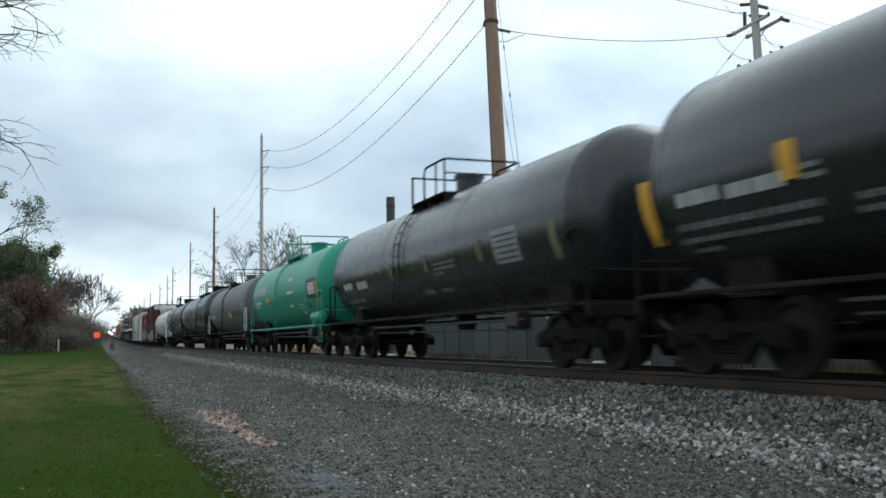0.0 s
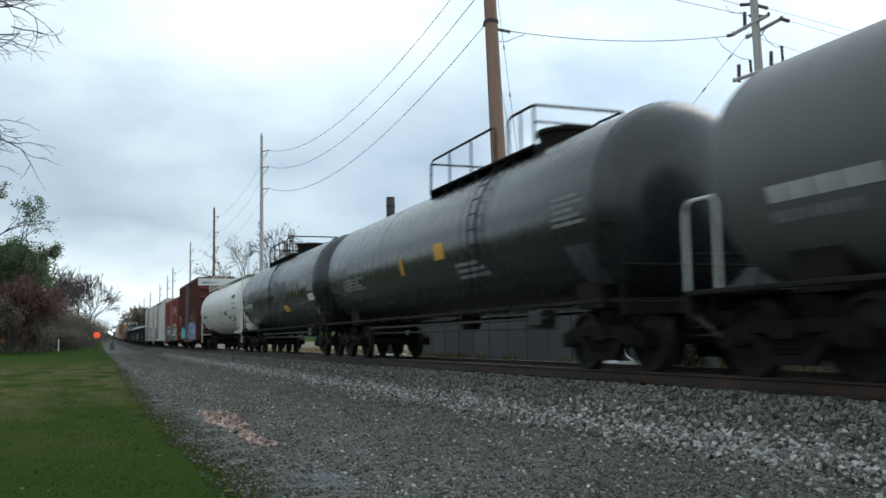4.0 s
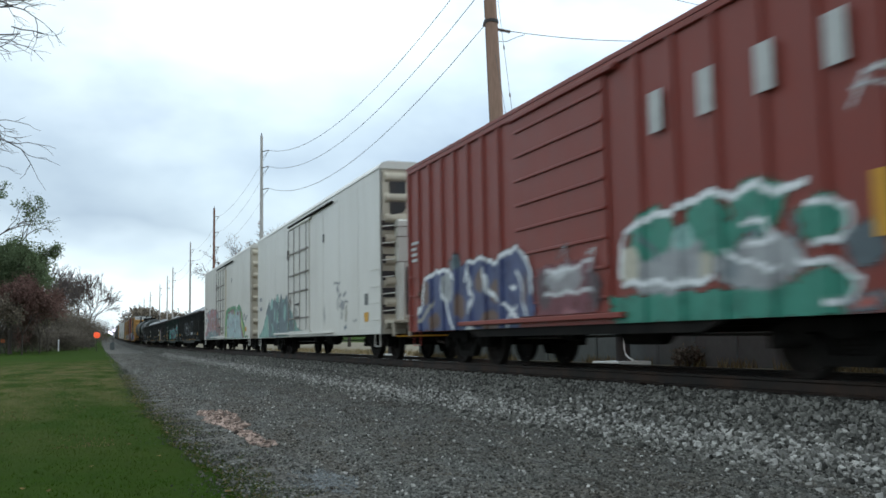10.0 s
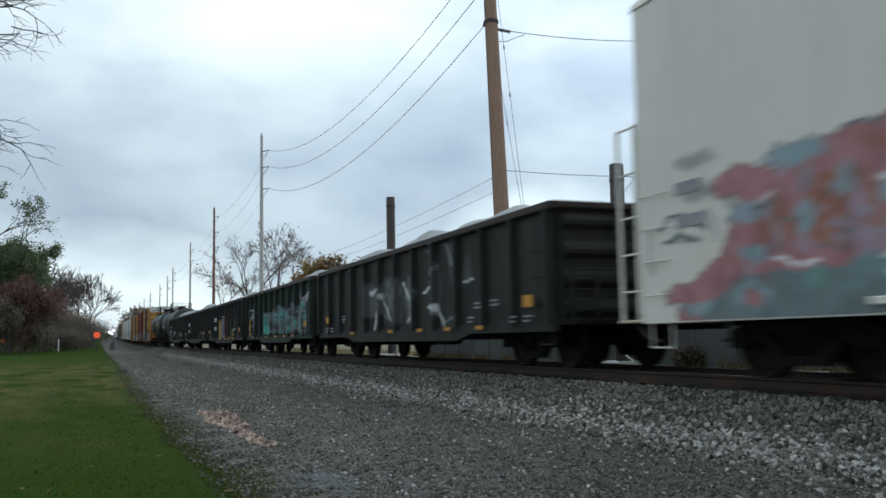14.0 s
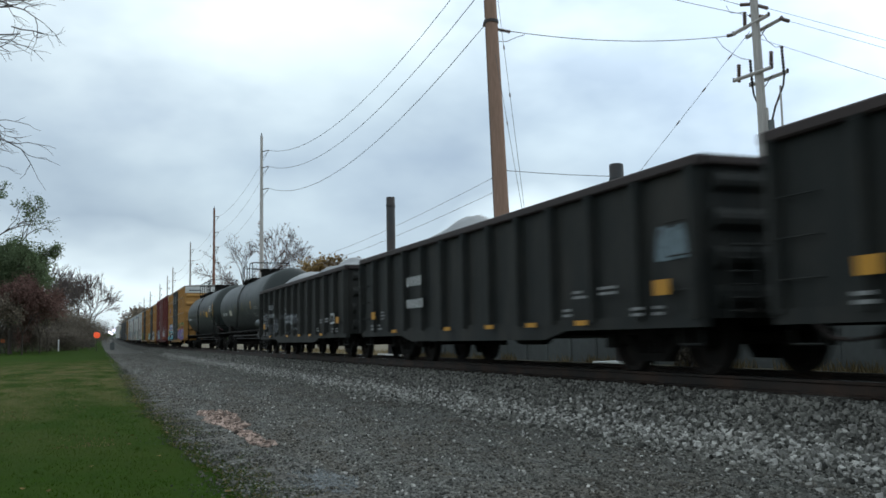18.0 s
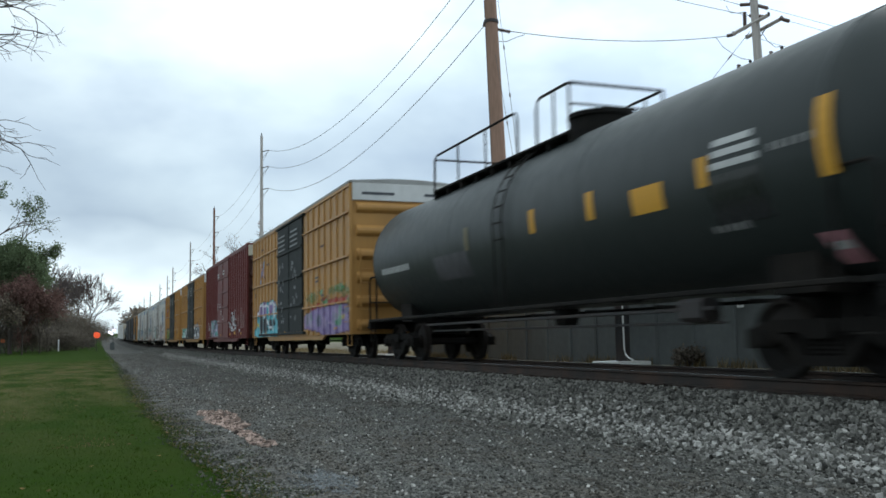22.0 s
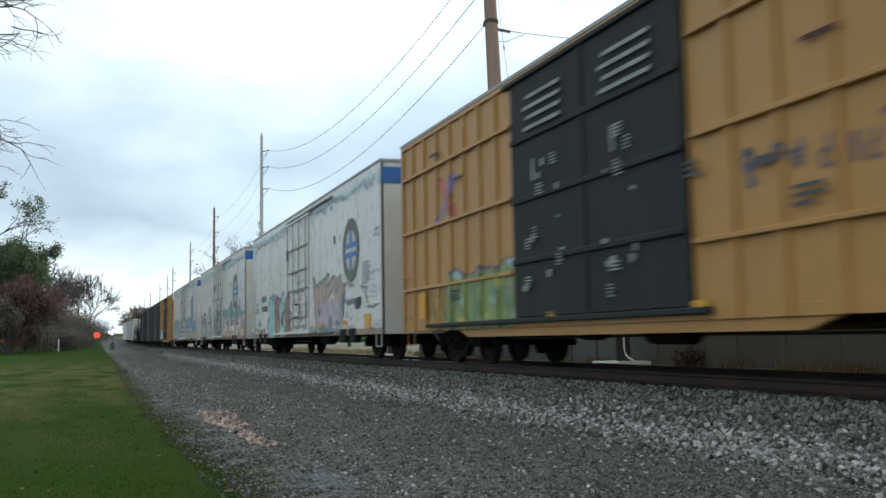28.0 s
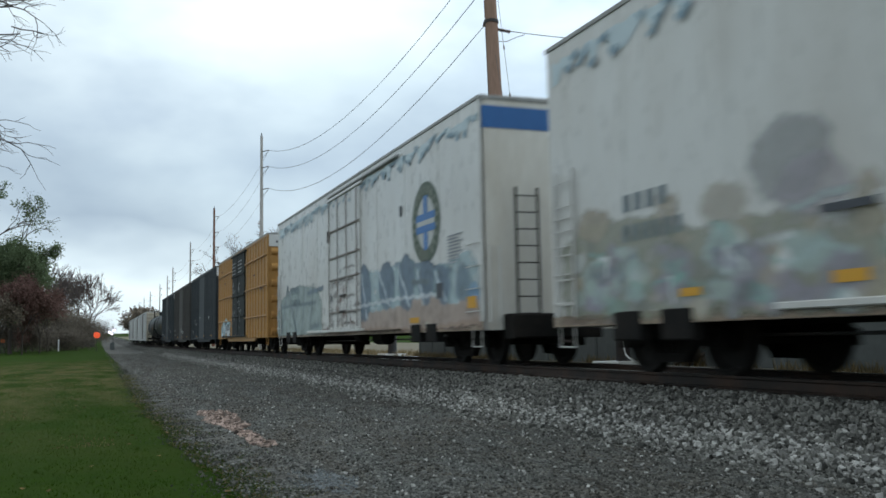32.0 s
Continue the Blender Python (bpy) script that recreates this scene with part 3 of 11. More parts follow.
for y, w in ((15.5, 0.2), (19.75, 0.15), (24.15, 0.16), (28.15, 0.16)):
    p = along(WALL_X - 0.115, y, 1.12)
    sg = thing("notice_sign", Mesh().box(p.x - 0.01, p.x, p.y - w / 2, p.y + w / 2, p.z - 0.07, p.z + 0.07, 0.002), M_SIGN, "small white notice plate fixed to the wall", "sign", "notices on the wall")
    part("print_line", Mesh().box(p.x - 0.013, p.x - 0.01, p.y - w * 0.35, p.y + w * 0.35, p.z - 0.02, p.z + 0.02), M_DARKMARK, sg)


def steel_post(x, y, top, r, label):
    p = along(x, y, 0)
    m = Mesh().turn([(r * 1.02, -0.45), (r, 0.0), (r, top - 0.03), (r * 0.9, top), (0.0, top)], 2, tuple(p), 24)
    ob = thing("steel_post", m, M_STEELDARK, label, "post", "steel posts beside the track", smooth=True)
    part("base_slab", Mesh().box(p.x - 0.45, p.x + 0.45, p.y - 0.5, p.y + 0.7, p.z - 0.25, p.z - 0.1, 0.02), M_SIGN, ob, "white concrete base")
    part("band", Mesh().turn([(r + 0.012, top - 0.45), (r + 0.012, top - 0.36)], 2, tuple(p), 24), M_STEELDARK, ob)
    return ob, p


sp, p = steel_post(12.0, 19.3, 4.74, 0.175, "dark steel pipe post with a white conduit")
part("conduit", Mesh().tube([(p.x - 0.1, p.y - 0.2, p.z + 1.25), (p.x - 0.1, p.y - 0.22, p.z + 0.2), (p.x - 0.1, p.y - 0.28, p.z + 0.06), (p.x - 0.1, p.y - 0.42, p.z - 0.02), (p.x - 0.1, p.y - 0.6, p.z - 0.06)], 0.022, 8), M_SIGN, sp, "white plastic conduit", True)
steel_post(12.0, 37.75, 6.7, 0.19, "tall dark steel pipe post")

verge = []
for _ in range(9000):
    y = 10 + 62 * rs.random()
    x = rs.gauss(12.35, 0.13) if y < 35.5 else rs.uniform(11.3, 15.5)
    if noise.noise((y * 0.9, x, 2)) > (0.05 if y < 35.5 else -0.35):
        verge.append((x, y, -0.2))
blades("dry_verge", verge, 0.06, 0.28, 0.025, M_STRAW, "tangled dry straw-coloured grass along the wall", 8)

# ---- trees ----
M_BARK = mat("bark", (0.07, 0.058, 0.05), 0.95, grain=14, vary=0.4, bump=0.5, bump_scale=20, streak=0.2)
M_TWIG = mat("twigs", (0.12, 0.098, 0.094), 0.95, grain=10, vary=0.3, bump=0)
M_LEAFGREEN = mat("green_foliage", (0.135, 0.175, 0.095), 0.9, grain=2, vary=0.35, bump=0, per_piece=0.5)
M_LEAFMAROON = mat("maroon_foliage", (0.165, 0.098, 0.085), 0.9, grain=2, vary=0.35, bump=0, per_piece=0.45)
M_LEAFBROWN = mat("brown_foliage", (0.2, 0.165, 0.13), 0.9, grain=2, vary=0.35, bump=0, per_piece=0.45)
M_LEAFTAN = mat("tan_foliage", (0.24, 0.16, 0.07), 0.9, grain=2, vary=0.35, bump=0, per_piece=0.4)
M_SHRUB = mat("dark_shrub", (0.15, 0.128, 0.105), 0.9, grain=2, vary=0.3, bump=0, per_piece=0.45)


for m_ in (M_LEAFGREEN, M_LEAFMAROON, M_LEAFBROWN, M_LEAFTAN, M_SHRUB):
    leafy(m_)


def grow(wood, twig, tips, p, d, length, r, depth, rng, spread=0.55, droop=0.0, kink=0.18, split=(2, 3), floor=0.0):
    pts = [p]
    q, e = Vector(p), Vector(d)
    for k in range(3):
        e = (e + Vector((rng.uniform(-kink, kink), rng.uniform(-kink, kink), rng.uniform(-kink, kink) - droop))).normalized()
        q = q + e * length / 3
        pts.append(q.copy())
    (wood if r > 0.06 else twig).tube(pts, r, 7 if r > 0.1 else (5 if r > 0.06 else 3), r * 0.62)
    tips.append((q.copy(), depth))
    if depth == 0:
        return
    for k in range(rng.randint(*split)):
        s = Vector((rng.uniform(-1, 1), rng.uniform(-1, 1), rng.uniform(-0.6, 0.8)))
        nd = (e + s * spread).normalized()
        start = pts[rng.choice((2, 3, 3))]
        grow(wood, twig, tips, start, nd, length * rng.uniform(0.62, 0.84), max(floor, r * rng.uniform(0.5, 0.66)), depth - 1, rng, spread, droop, kink, split, floor)


def tree(base, height, label, leaf=None, leaves=0, leaf_size=0.35, cloud=1.2, depth=5, seed=1, lean=(0, 0), spread=0.6, trunk_r=None, droop=0.0, name="tree", group="trees along the line", first=0.3, min_tip=2, split=(2, 3), limbs=(), thick=0.022, wide=1.0):
    rng = random.Random(seed)
    wood, twig, tips = Mesh(), Mesh(), []
    r = trunk_r or height * 0.018
    top = Vector(base) + Vector((lean[0], lean[1], 1)) * height * first
    wood.tube([Vector(base) - Vector((0, 0, 0.3)), Vector(base) + Vector((0, 0, height * 0.02)), (Vector(base) + top) / 2, top], r * 1.25, 9, r * 0.85)
    for k in range(3):
        a = 2.1 * k + rng.uniform(-0.4, 0.4)
        grow(wood, twig, tips, top, Vector((math.cos(a) * spread + lean[0], math.sin(a) * spread + lean[1], 1)).normalized(), height * 0.25, r * 0.7, depth, rng, spread, droop, split=split, floor=thick if height > 5 else 0.0)
    sprays = []
    for z0, (dx, dz), ln, lr, lv_n in limbs:
        own = []
        grow(wood, twig, own, Vector(base) + Vector((0, 0, z0 + 3.0)), Vector((dx, -0.15, dz)).normalized(), ln, lr, 3, rng, 0.5, 0.0, split=split, floor=thick)
        sprays.append(([t for t, dd in own if dd <= 2], lv_n))
    if wide != 1.0:
        def slim(p):
            return Vector((base[0] + (p[0] - base[0]) * wide, base[1] + (p[1] - base[1]) * wide, p[2]))
        wood.v, twig.v = [tuple(slim(p)) for p in wood.v], [tuple(slim(p)) for p in twig.v]
        tips = [(slim(t), dd) for t, dd in tips]
        sprays = [([slim(t) for t in own], k_) for own, k_ in sprays]
    ob = tagged(new(name), label, "tree", group)
    part("trunk", wood, M_BARK, ob, "", True, 1.2)
    tagged(part("branchwork", twig, M_TWIG, ob), kind="stuff")
    if leaf:
        cr = Mesh()
        use = [t for t, dd in tips if dd <= min_tip]
        picks = [rng.choice(use) for _ in range(leaves)]
        for own, lv_n in sprays:
            picks += [rng.choice(own) for _ in range(lv_n)]
        for k_, c in enumerate(picks):
            o = Vector((rng.gauss(0, 0.5), rng.gauss(0, 0.5), rng.gauss(0, 0.45))) * (cloud if k_ < leaves else 0.62)
            s = leaf_size * rng.uniform(0.5, 1.3)
            u = Vector((rng.gauss(0, 1), rng.gauss(0, 1), rng.gauss(0, 0.6))).normalized() * s
            w = u.cross(Vector((rng.gauss(0, 1), rng.gauss(0, 1), rng.gauss(0, 1)))).normalized() * s * 0.55
            cc = c + o
            cr.add([cc - u, cc + w, cc + u, cc - w], [(0, 1, 2, 3)])
        me = bpy.data.meshes.new("crown")
        me.from_pydata(cr.v, [], cr.f)
        me.materials.append(leaf)
        part("crown", me, None, ob)
    return ob


def gz(y):
    return bend(y)[1] + GROUND


TREES = [
    # base, height, label, leaf, leaves, leaf size, spread of a clump, depth, seed, lean, spread, trunk, limbs
    ((-9.9, 128), 13.5, "tall ragged green tree with bare top limbs", M_LEAFGREEN, 42000, 0.14, 1.35, 5, 4, 0.5, 0.4, 0.62,
     ((8.0, (0.25, 1.0), 4.2, 0.16, 700), (9.0, (0.75, 0.85), 3.9, 0.13, 30), (8.0, (1.7, 0.45), 3.3, 0.13, 1100), (7.5, (1.5, 0.25), 2.6, 0.12, 900))),
    ((-13.2, 124), 15.0, "broad green leafy tree beside the lawn", M_LEAFGREEN, 36000, 0.14, 1.6, 5, 10, 0.55, 0.4, 0.8, ((9.0, (0.55, 1.0), 4.4, 0.15, 900), (9.5, (0.85, 0.9), 4.0, 0.14, 560))),
    ((-11.0, 140), 13.0, "dense green leafy tree behind the lawn", M_LEAFGREEN, 24000, 0.14, 1.8, 4, 9, 0.5, 0.26, 0.65, ()),
    ((-11.8, 136), 10.5, "dense green leafy tree behind the lawn", M_LEAFGREEN, 22000, 0.14, 1.9, 4, 19, 0.6, 0.26, 0.9, ()),
]
SMALL_TREES = [
    ((-7.9, 119), 10.0, "low maroon-leaved ornamental tree", M_LEAFMAROON, 13000, 0.14, 1.0, 5, 12, 0.7, 0.13, 0.62, ()),
    ((-6.4, 127), 9.0, "low maroon-leaved ornamental tree", M_LEAFMAROON, 9000, 0.14, 1.0, 5, 13, 0.7, 0.12, 0.55, ()),
    ((-6.0, 138), 7.6, "thin brown-leaved ornamental tree", M_LEAFBROWN, 2600, 0.15, 1.0, 5, 15, 0.7, 0.11, 0.5, ()),
    ((-10.6, 116), 7.0, "low tree with brown autumn leaves", M_LEAFBROWN, 3600, 0.17, 0.9, 4, 14, 0.7, 0.13, 0.8, ())]
for (x, y), h, lb, lf, nl, ls, cl, dp, sd, spr, tr, wd, lm in TREES + SMALL_TREES:
    tree((x, y, gz(y)), h, lb, lf, nl, ls, cl, dp, sd, (0, 0), spr, tr, limbs=lm, first=0.24, wide=wd)
for k, (x, y, h, lv_) in enumerate(((-9.2, 198, 17.0, 200), (-7.2, 212, 16.5, 200), (-5.2, 200, 16.0, 150), (-3.4, 214, 16.5, 120), (-1.9, 206, 16.5, 60), (-1.0, 214, 16.0, 60), (-10.8, 186, 17.0, 300), (-6.4, 188, 13.0, 200))):
    tree((x, y, gz(y)), h, "bare late-autumn tree with a few brown leaves", M_LEAFBROWN, lv_, 0.16, 1.0, 5, 30 + k, (0, 0), 0.55 if k in (4, 5) else 0.42, 0.2, first=0.2, thick=0.036, wide=0.8, split=(3, 3))
for k, (x, y, h) in enumerate(((-9.8, 168, 9.0), (-7.6, 170, 10.0), (-5.6, 172, 9.5), (-4.2, 178, 9.0), (-3.0, 184, 8.5), (-2.0, 196, 8.0), (-1.2, 206, 7.0), (-0.2, 222, 5.0), (-10.5, 150, 4.0), (-8.4, 148, 3.6), (-6.2, 152, 4.0), (-4.2, 154, 3.6), (-2.6, 158, 3.6), (-12.0, 163, 7.5), (-11.5, 140, 5.0), (-9.0, 142, 4.2))):
    tree((x, y, gz(y)), h, "thick dark brushwood beneath the trees", M_SHRUB if k > 7 or k % 2 else M_LEAFBROWN, 8000 if x < -7 else 6000, 0.1, 1.5, 4, 50 + k, (0, 0), 0.9, 0.1, name="bush", group="brush", first=0.12, min_tip=3)
for k, (x, y, h, lf) in enumerate(((12.9, 292, 12.5, M_LEAFBROWN), (14.6, 280, 12.0, M_LEAFBROWN), (18.0, 310, 12.5, M_SHRUB), (16.0, 330, 13.0, M_LEAFBROWN), (22.0, 300, 11.0, M_LEAFBROWN), (13.0, 345, 9.0, M_SHRUB), (27.0, 270, 10.0, M_LEAFBROWN))):
    tree((x, y, gz(y)), h, "leafless brown tree far along the line", lf, 1800, 0.4, 1.4, 4, 70 + k, (0, 0), 0.6, 0.2, first=0.15, min_tip=3)
for k, (x, y, h) in enumerate(((-12, 430, 13), (-18, 420, 15), (-7, 470, 8), (26, 430, 11), (34, 420, 12), (-26, 400, 17), (20, 460, 10))):
    tree((x, y, gz(y)), h, "hazy distant tree behind the road crossing", M_LEAFBROWN, 1200, 0.6, 1.7, 3, 90 + k, (0, 0), 0.7, 0.25, first=0.15, min_tip=3)
tree((20.2, 128, gz(128) + 0.5), 15.5, "bare spreading tree with grey twigs", M_LEAFBROWN, 60, 0.2, 0.9, 6, 121, (0, 0), 0.55, 0.24)
tree((20.0, 108, gz(108) + 0.5), 12.5, "bare tree with a few red-brown leaves", M_LEAFMAROON, 160, 0.16, 0.9, 6, 122, (0, 0), 0.6, 0.2)
tree((20.5, 150, gz(150) + 0.5), 12.0, "bare grey tree behind the poles", M_LEAFBROWN, 80, 0.2, 0.9, 6, 123, (0, 0), 0.6, 0.2)
tree((21.0, 90, gz(90) + 0.5), 8.9, "small tree in tan autumn leaf", M_LEAFTAN, 5500, 0.2, 0.7, 4, 124, (0, 0), 0.6, 0.16)
tree((22.5, 84, gz(84) + 0.5), 8.3, "small tree in red-brown autumn leaf", M_LEAFBROWN, 2500, 0.2, 0.7, 4, 125, (0, 0), 0.6, 0.16)
tree((12.25, 17.0, -0.2), 0.62, "small dark evergreen shrub at the wall", M_SHRUB, 700, 0.05, 0.16, 3, 126, (0, 0), 0.8, 0.02, name="shrub", group="shrubs", first=0.1, min_tip=3)

# near bare tree whose twigs hang into the view
near = tagged(new("tree"), "bare tree with fine hanging twigs over the lawn", "tree", "trees along the line")
rng = random.Random(77)
wood, twig, tips = Mesh(), Mesh(), []
wood.tube([(-6.2, 12.6, GROUND - 0.3), (-6.1, 12.6, 1.0), (-5.9, 12.5, 3.0), (-5.9, 12.5, 6.5)], 0.26, 10, 0.15)
for z0, end, rr in ((3.1, (-1.0, 12.1, 4.7), 0.06), (2.7, (-0.9, 11.9, 4.3), 0.055), (2.2, (-1.2, 12.0, 3.2), 0.05), (3.6, (-1.0, 12.3, 5.1), 0.055), (2.0, (-1.25, 12.2, 3.0), 0.04)):
    a, b = Vector((-5.95, 12.5, z0)), Vector(end)
    wood.tube([a, a.lerp(b, 0.35) + Vector((0, 0, 0.35)), a.lerp(b, 0.7) + Vector((0, 0, 0.3)), b], rr, 6, rr * 0.12)
    for k in range(4 if end[2] > 3.5 else 3):
        s = a.lerp(b, rng.uniform(0.84, 1.0))
        s.z += 0.12
        grow(wood, twig, tips, s, Vector((1.0, rng.uniform(-0.5, 0.5), rng.uniform(-0.7, 0.35))).normalized(), rng.uniform(0.36, 0.52), 0.011, 2, rng, 0.7, -0.03, 0.36)
part("trunk", wood, M_BARK, near, "", True, 1.2)
tagged(part("branchwork", twig, M_TWIG, near), kind="stuff")

# ---- poles and wires ----
def wire(m, a, b, sag, r=0.012, n=14):
    a, b = Vector(a), Vector(b)
    pts = []
    for k in range(n + 1):
        t = k / n
        p = a.lerp(b, t)
        p.z -= sag * 4 * t * (1 - t)
        pts.append(p)
    m.tube(pts, r, 4)


def span(a, b, sag, r=0.012, label="sagging overhead power line wire"):
    m = Mesh()
    wire(m, a, b, sag, r)
    return thing("wire", m, M_WIRE, label, "wire", "overhead wires")


def string(m, a, b, r=0.05, n=5):
    """A string of insulator sheds between two points."""
    a, b = Vector(a), Vector(b)
    pts, k = [], 0
    for i in range(n * 2 + 1):
        pts.append(a.lerp(b, i / (n * 2)))
    for i in range(n):
        m.tube([pts[2 * i], pts[2 * i + 1]], r * 0.5, 6, r)
        m.tube([pts[2 * i + 1], pts[2 * i + 2]], r, 6, r * 0.5)
    return m


def line_pole(y, top, attach, material, label, r=0.16, x=14.0, arm=1.0):
    p = along(x, y, 0)
    ob = thing("utility_pole", Mesh().tube([(p.x, p.y, p.z - 0.6), (p.x, p.y, p.z + top * 0.5), (p.x, p.y, p.z + top)], r * 1.3, 12, r * 0.7), material, label, "pole", "poles along the line", smooth=True)
    part("pole_cap", Mesh().turn([(r * 0.6, 0), (r * 0.3, 0.12), (0.02, 0.35)], 2, (p.x, p.y, p.z + top), 8), M_STEELDARK, ob)
    ends = []
    for z in attach:
        e = (p.x + arm * 0.5, p.y - arm * 0.85, p.z + z)
        part("standoff_arm", Mesh().tube([(p.x, p.y, p.z + z), e], 0.035, 6), M_STEELDARK, ob)
        part("insulator", string(Mesh(), (p.x + arm * 0.2, p.y - arm * 0.35, p.z + z + 0.02), e, 0.055, 4), M_PORCELAIN, ob)
        part("brace", Mesh().tube([(p.x, p.y, p.z + z - 0.7), (e[0], e[1], e[2] - 0.04)], 0.02, 5), M_STEELDARK, ob)
        ends.append(e)
    return ob, ends


POLES = [(82.9, 19.2, (17.75, 16.25, 14.25), M_WOODGREY, 0.17), (118.9, 17.4, (16.3, 14.3, 12.4), M_WOODRED, 0.17), (150.6, 16.0, (15.0, 13.2, 11.4), M_WOODGREY, 0.15), (186.8, 14.6, (13.7, 12.2), M_WOODGREY, 0.15),
         (202.0, 13.9, (13.0, 11.5), M_WOODGREY, 0.14), (227.2, 13.4, (12.6, 11.2), M_WOODGREY, 0.14), (271.0, 13.6, (12.8, 11.4), M_WOODGREY, 0.15), (310.0, 13.4, (12.6,), M_WOODGREY, 0.15), (350.0, 13.0, (12.2,), M_WOODGREY, 0.15)]
rows_of_ends = []
for y, top, att, mt, r in POLES:
    ob, ends = line_pole(y, top, att, mt, "tall weathered grey wooden utility pole" if mt is M_WOODGREY else "tall reddish wooden utility pole", r)
    rows_of_ends.append(ends)
for a, b in zip(rows_of_ends[:-1], rows_of_ends[1:]):
    for e0, e1 in zip(a, b):
        span(e0, e1, 0.9, 0.011)

# the big brown pole
big_x, big_y = 13.35, 28.75
def big_at(z):
    return Vector((big_x, big_y + 0.07 * z, z))


big = thing("utility_pole", Mesh().tube([big_at(-0.8), big_at(4), big_at(9), big_at(13), big_at(17.5)], 0.31, 18, 0.20), M_WOOD, "thick brown wooden pole leaning slightly, with guy wires", "pole", "poles along the line", smooth=True)
AZ = (12.0, 13.4, 14.6)
for z, e1 in zip(AZ[::-1], rows_of_ends[0]):
    p = big_at(z)
    q = p + Vector((-0.1, 0.45, -0.02))
    part("insulator", string(Mesh(), p + Vector((-0.22, 0.1, 0)), q, 0.05, 4), M_PORCELAIN, big)
    span(q, e1, 2.2, 0.018)
for z in AZ:
    p = big_at(z)
    part("pole_band", Mesh().turn([(0.262, -0.06), (0.27, -0.05), (0.27, 0.05), (0.262, 0.06)], 2, tuple(p), 16), M_STEELDARK, big)
part("ground_wire", Mesh().tube([big_at(0) + Vector((-0.3, 0, 0)), big_at(8) + Vector((-0.262, 0, 0)), big_at(16) + Vector((-0.215, 0, 0))], 0.012, 4), M_WIRE, big)
for top_z, x0, low_z, x1, links in ((12.6, 13.12, 7.17, 13.72, (10.7, 9.0)), (10.4, 13.0, 7.16, 13.52, (8.0,))):
    a, b = Vector((x0, 28.5, top_z)), Vector((x1, 28.5, low_z))
    span(a, a + (b - a) * (top_z + 0.2) / (top_z - low_z), 0.0, 0.009, "taut steel guy wire with small insulators")
    for z in links:
        p = a.lerp(b, (top_z - z) / (top_z - low_z))
        part("guy_link", Mesh().tube([p + (a - b) * 0.012, p + (b - a) * 0.012], 0.028, 6), M_PORCELAIN, big)

# the grey pole with crossarms
gx0, gy0 = 24.43, 28.45
AX = Vector((0.25, -0.97, 0)).normalized()
BX = Vector((0.97, 0.25, 0)).normalized()


def grey_at(z):
    return Vector((gx0 - 0.0234 * (z - 8.36), gy0, z))


def arm_at(s, z, off=0.0):
    """A point beside the pole: s along its crossarms, off across them."""
    return Vector((gx0, gy0, z)) + AX * s + BX * off


grey = thing("utility_pole", Mesh().tube([grey_at(-0.6), grey_at(5), grey_at(10), grey_at(16.5)], 0.24, 14, 0.14), M_WOODGREY, "pale grey wooden pole with crossarms and cable risers", "pole", "poles along the line", smooth=True)
for a, b, off in (((-1.02, 12.6), (0.66, 12.89), -0.2), ((-0.68, 12.43), (0.95, 12.73), 0.2), ((-1.08, 10.67), (0.68, 10.78), -0.22), ((-0.64, 10.44), (1.07, 10.59), 0.22)):
    p, q = arm_at(*a, off), arm_at(*b, off)
    part("crossarm", Mesh().tube([p, q], 0.075, 6), M_WOODGREY, grey)
    for end in (p, q):
        part("arm_cap", Mesh().tube([end - Vector((0, 0, 0.05)), end + Vector((0, 0, 0.1))], 0.05, 6), M_STEELDARK, grey)
for a, b in (((0.44, 12.57), (0.1, 12.2)), ((0.54, 10.54), (0.16, 10.15))):
    part("arm_brace", Mesh().tube([arm_at(*a), arm_at(*b)], 0.02, 5), M_STEELDARK, grey)
for s, z, h in ((-0.6, 12.7, 0.72), (-1.0, 10.62, 0.74), (0.51, 10.8, 0.7)):
    part("insulator", string(Mesh(), arm_at(s, z), arm_at(s + 0.03, z + h), 0.1, 9), M_PORCELAIN, grey)
for s, z, h in ((-0.38, 10.29, 1.12), (1.06, 10.39, 1.18)):
    part("cable_head", string(Mesh(), arm_at(s, z), arm_at(s - 0.05, z + h), 0.07, 9), M_STEELDARK, grey, "dark ribbed cable end")
for pts in ([(-0.38, 10.33), (-0.34, 9.95), (-0.14, 9.45), (0.05, 8.8), (0.1, 4.0)], [(1.06, 10.43), (1.0, 10.04), (0.59, 9.25), (0.43, 8.77), (0.4, 8.2)]):
    part("riser_cable", Mesh().tube([arm_at(*p) for p in pts], 0.04, 6), M_STEELDARK, grey, "black cable bent down the pole", True)
part("riser_pipe", Mesh().tube([arm_at(0.42, -0.3), arm_at(0.38, 8.78)], 0.12, 10), M_CONCRETE, grey)
part("riser_pipe", Mesh().tube([arm_at(0.25, -0.3), arm_at(0.2, 9.3)], 0.07, 8), M_WOODGREY, grey)
part("side_pipe", Mesh().tube([arm_at(0.9, -0.3), arm_at(0.86, 10.04)], 0.04, 6), M_WOODGREY, grey)
for a, b in (((-0.28, 13.65), (-0.76, 13.78)), ((0.02, 13.51), (0.5, 13.24)), ((0.41, 12.93), (-0.36, 13.21)), ((-1.05, 12.66), (-1.46, 12.68)), ((1.0, 12.68), (1.41, 12.44))):
    part("insulator", string(Mesh(), arm_at(*a), arm_at(*b), 0.085, 7), M_PORCELAIN, grey)
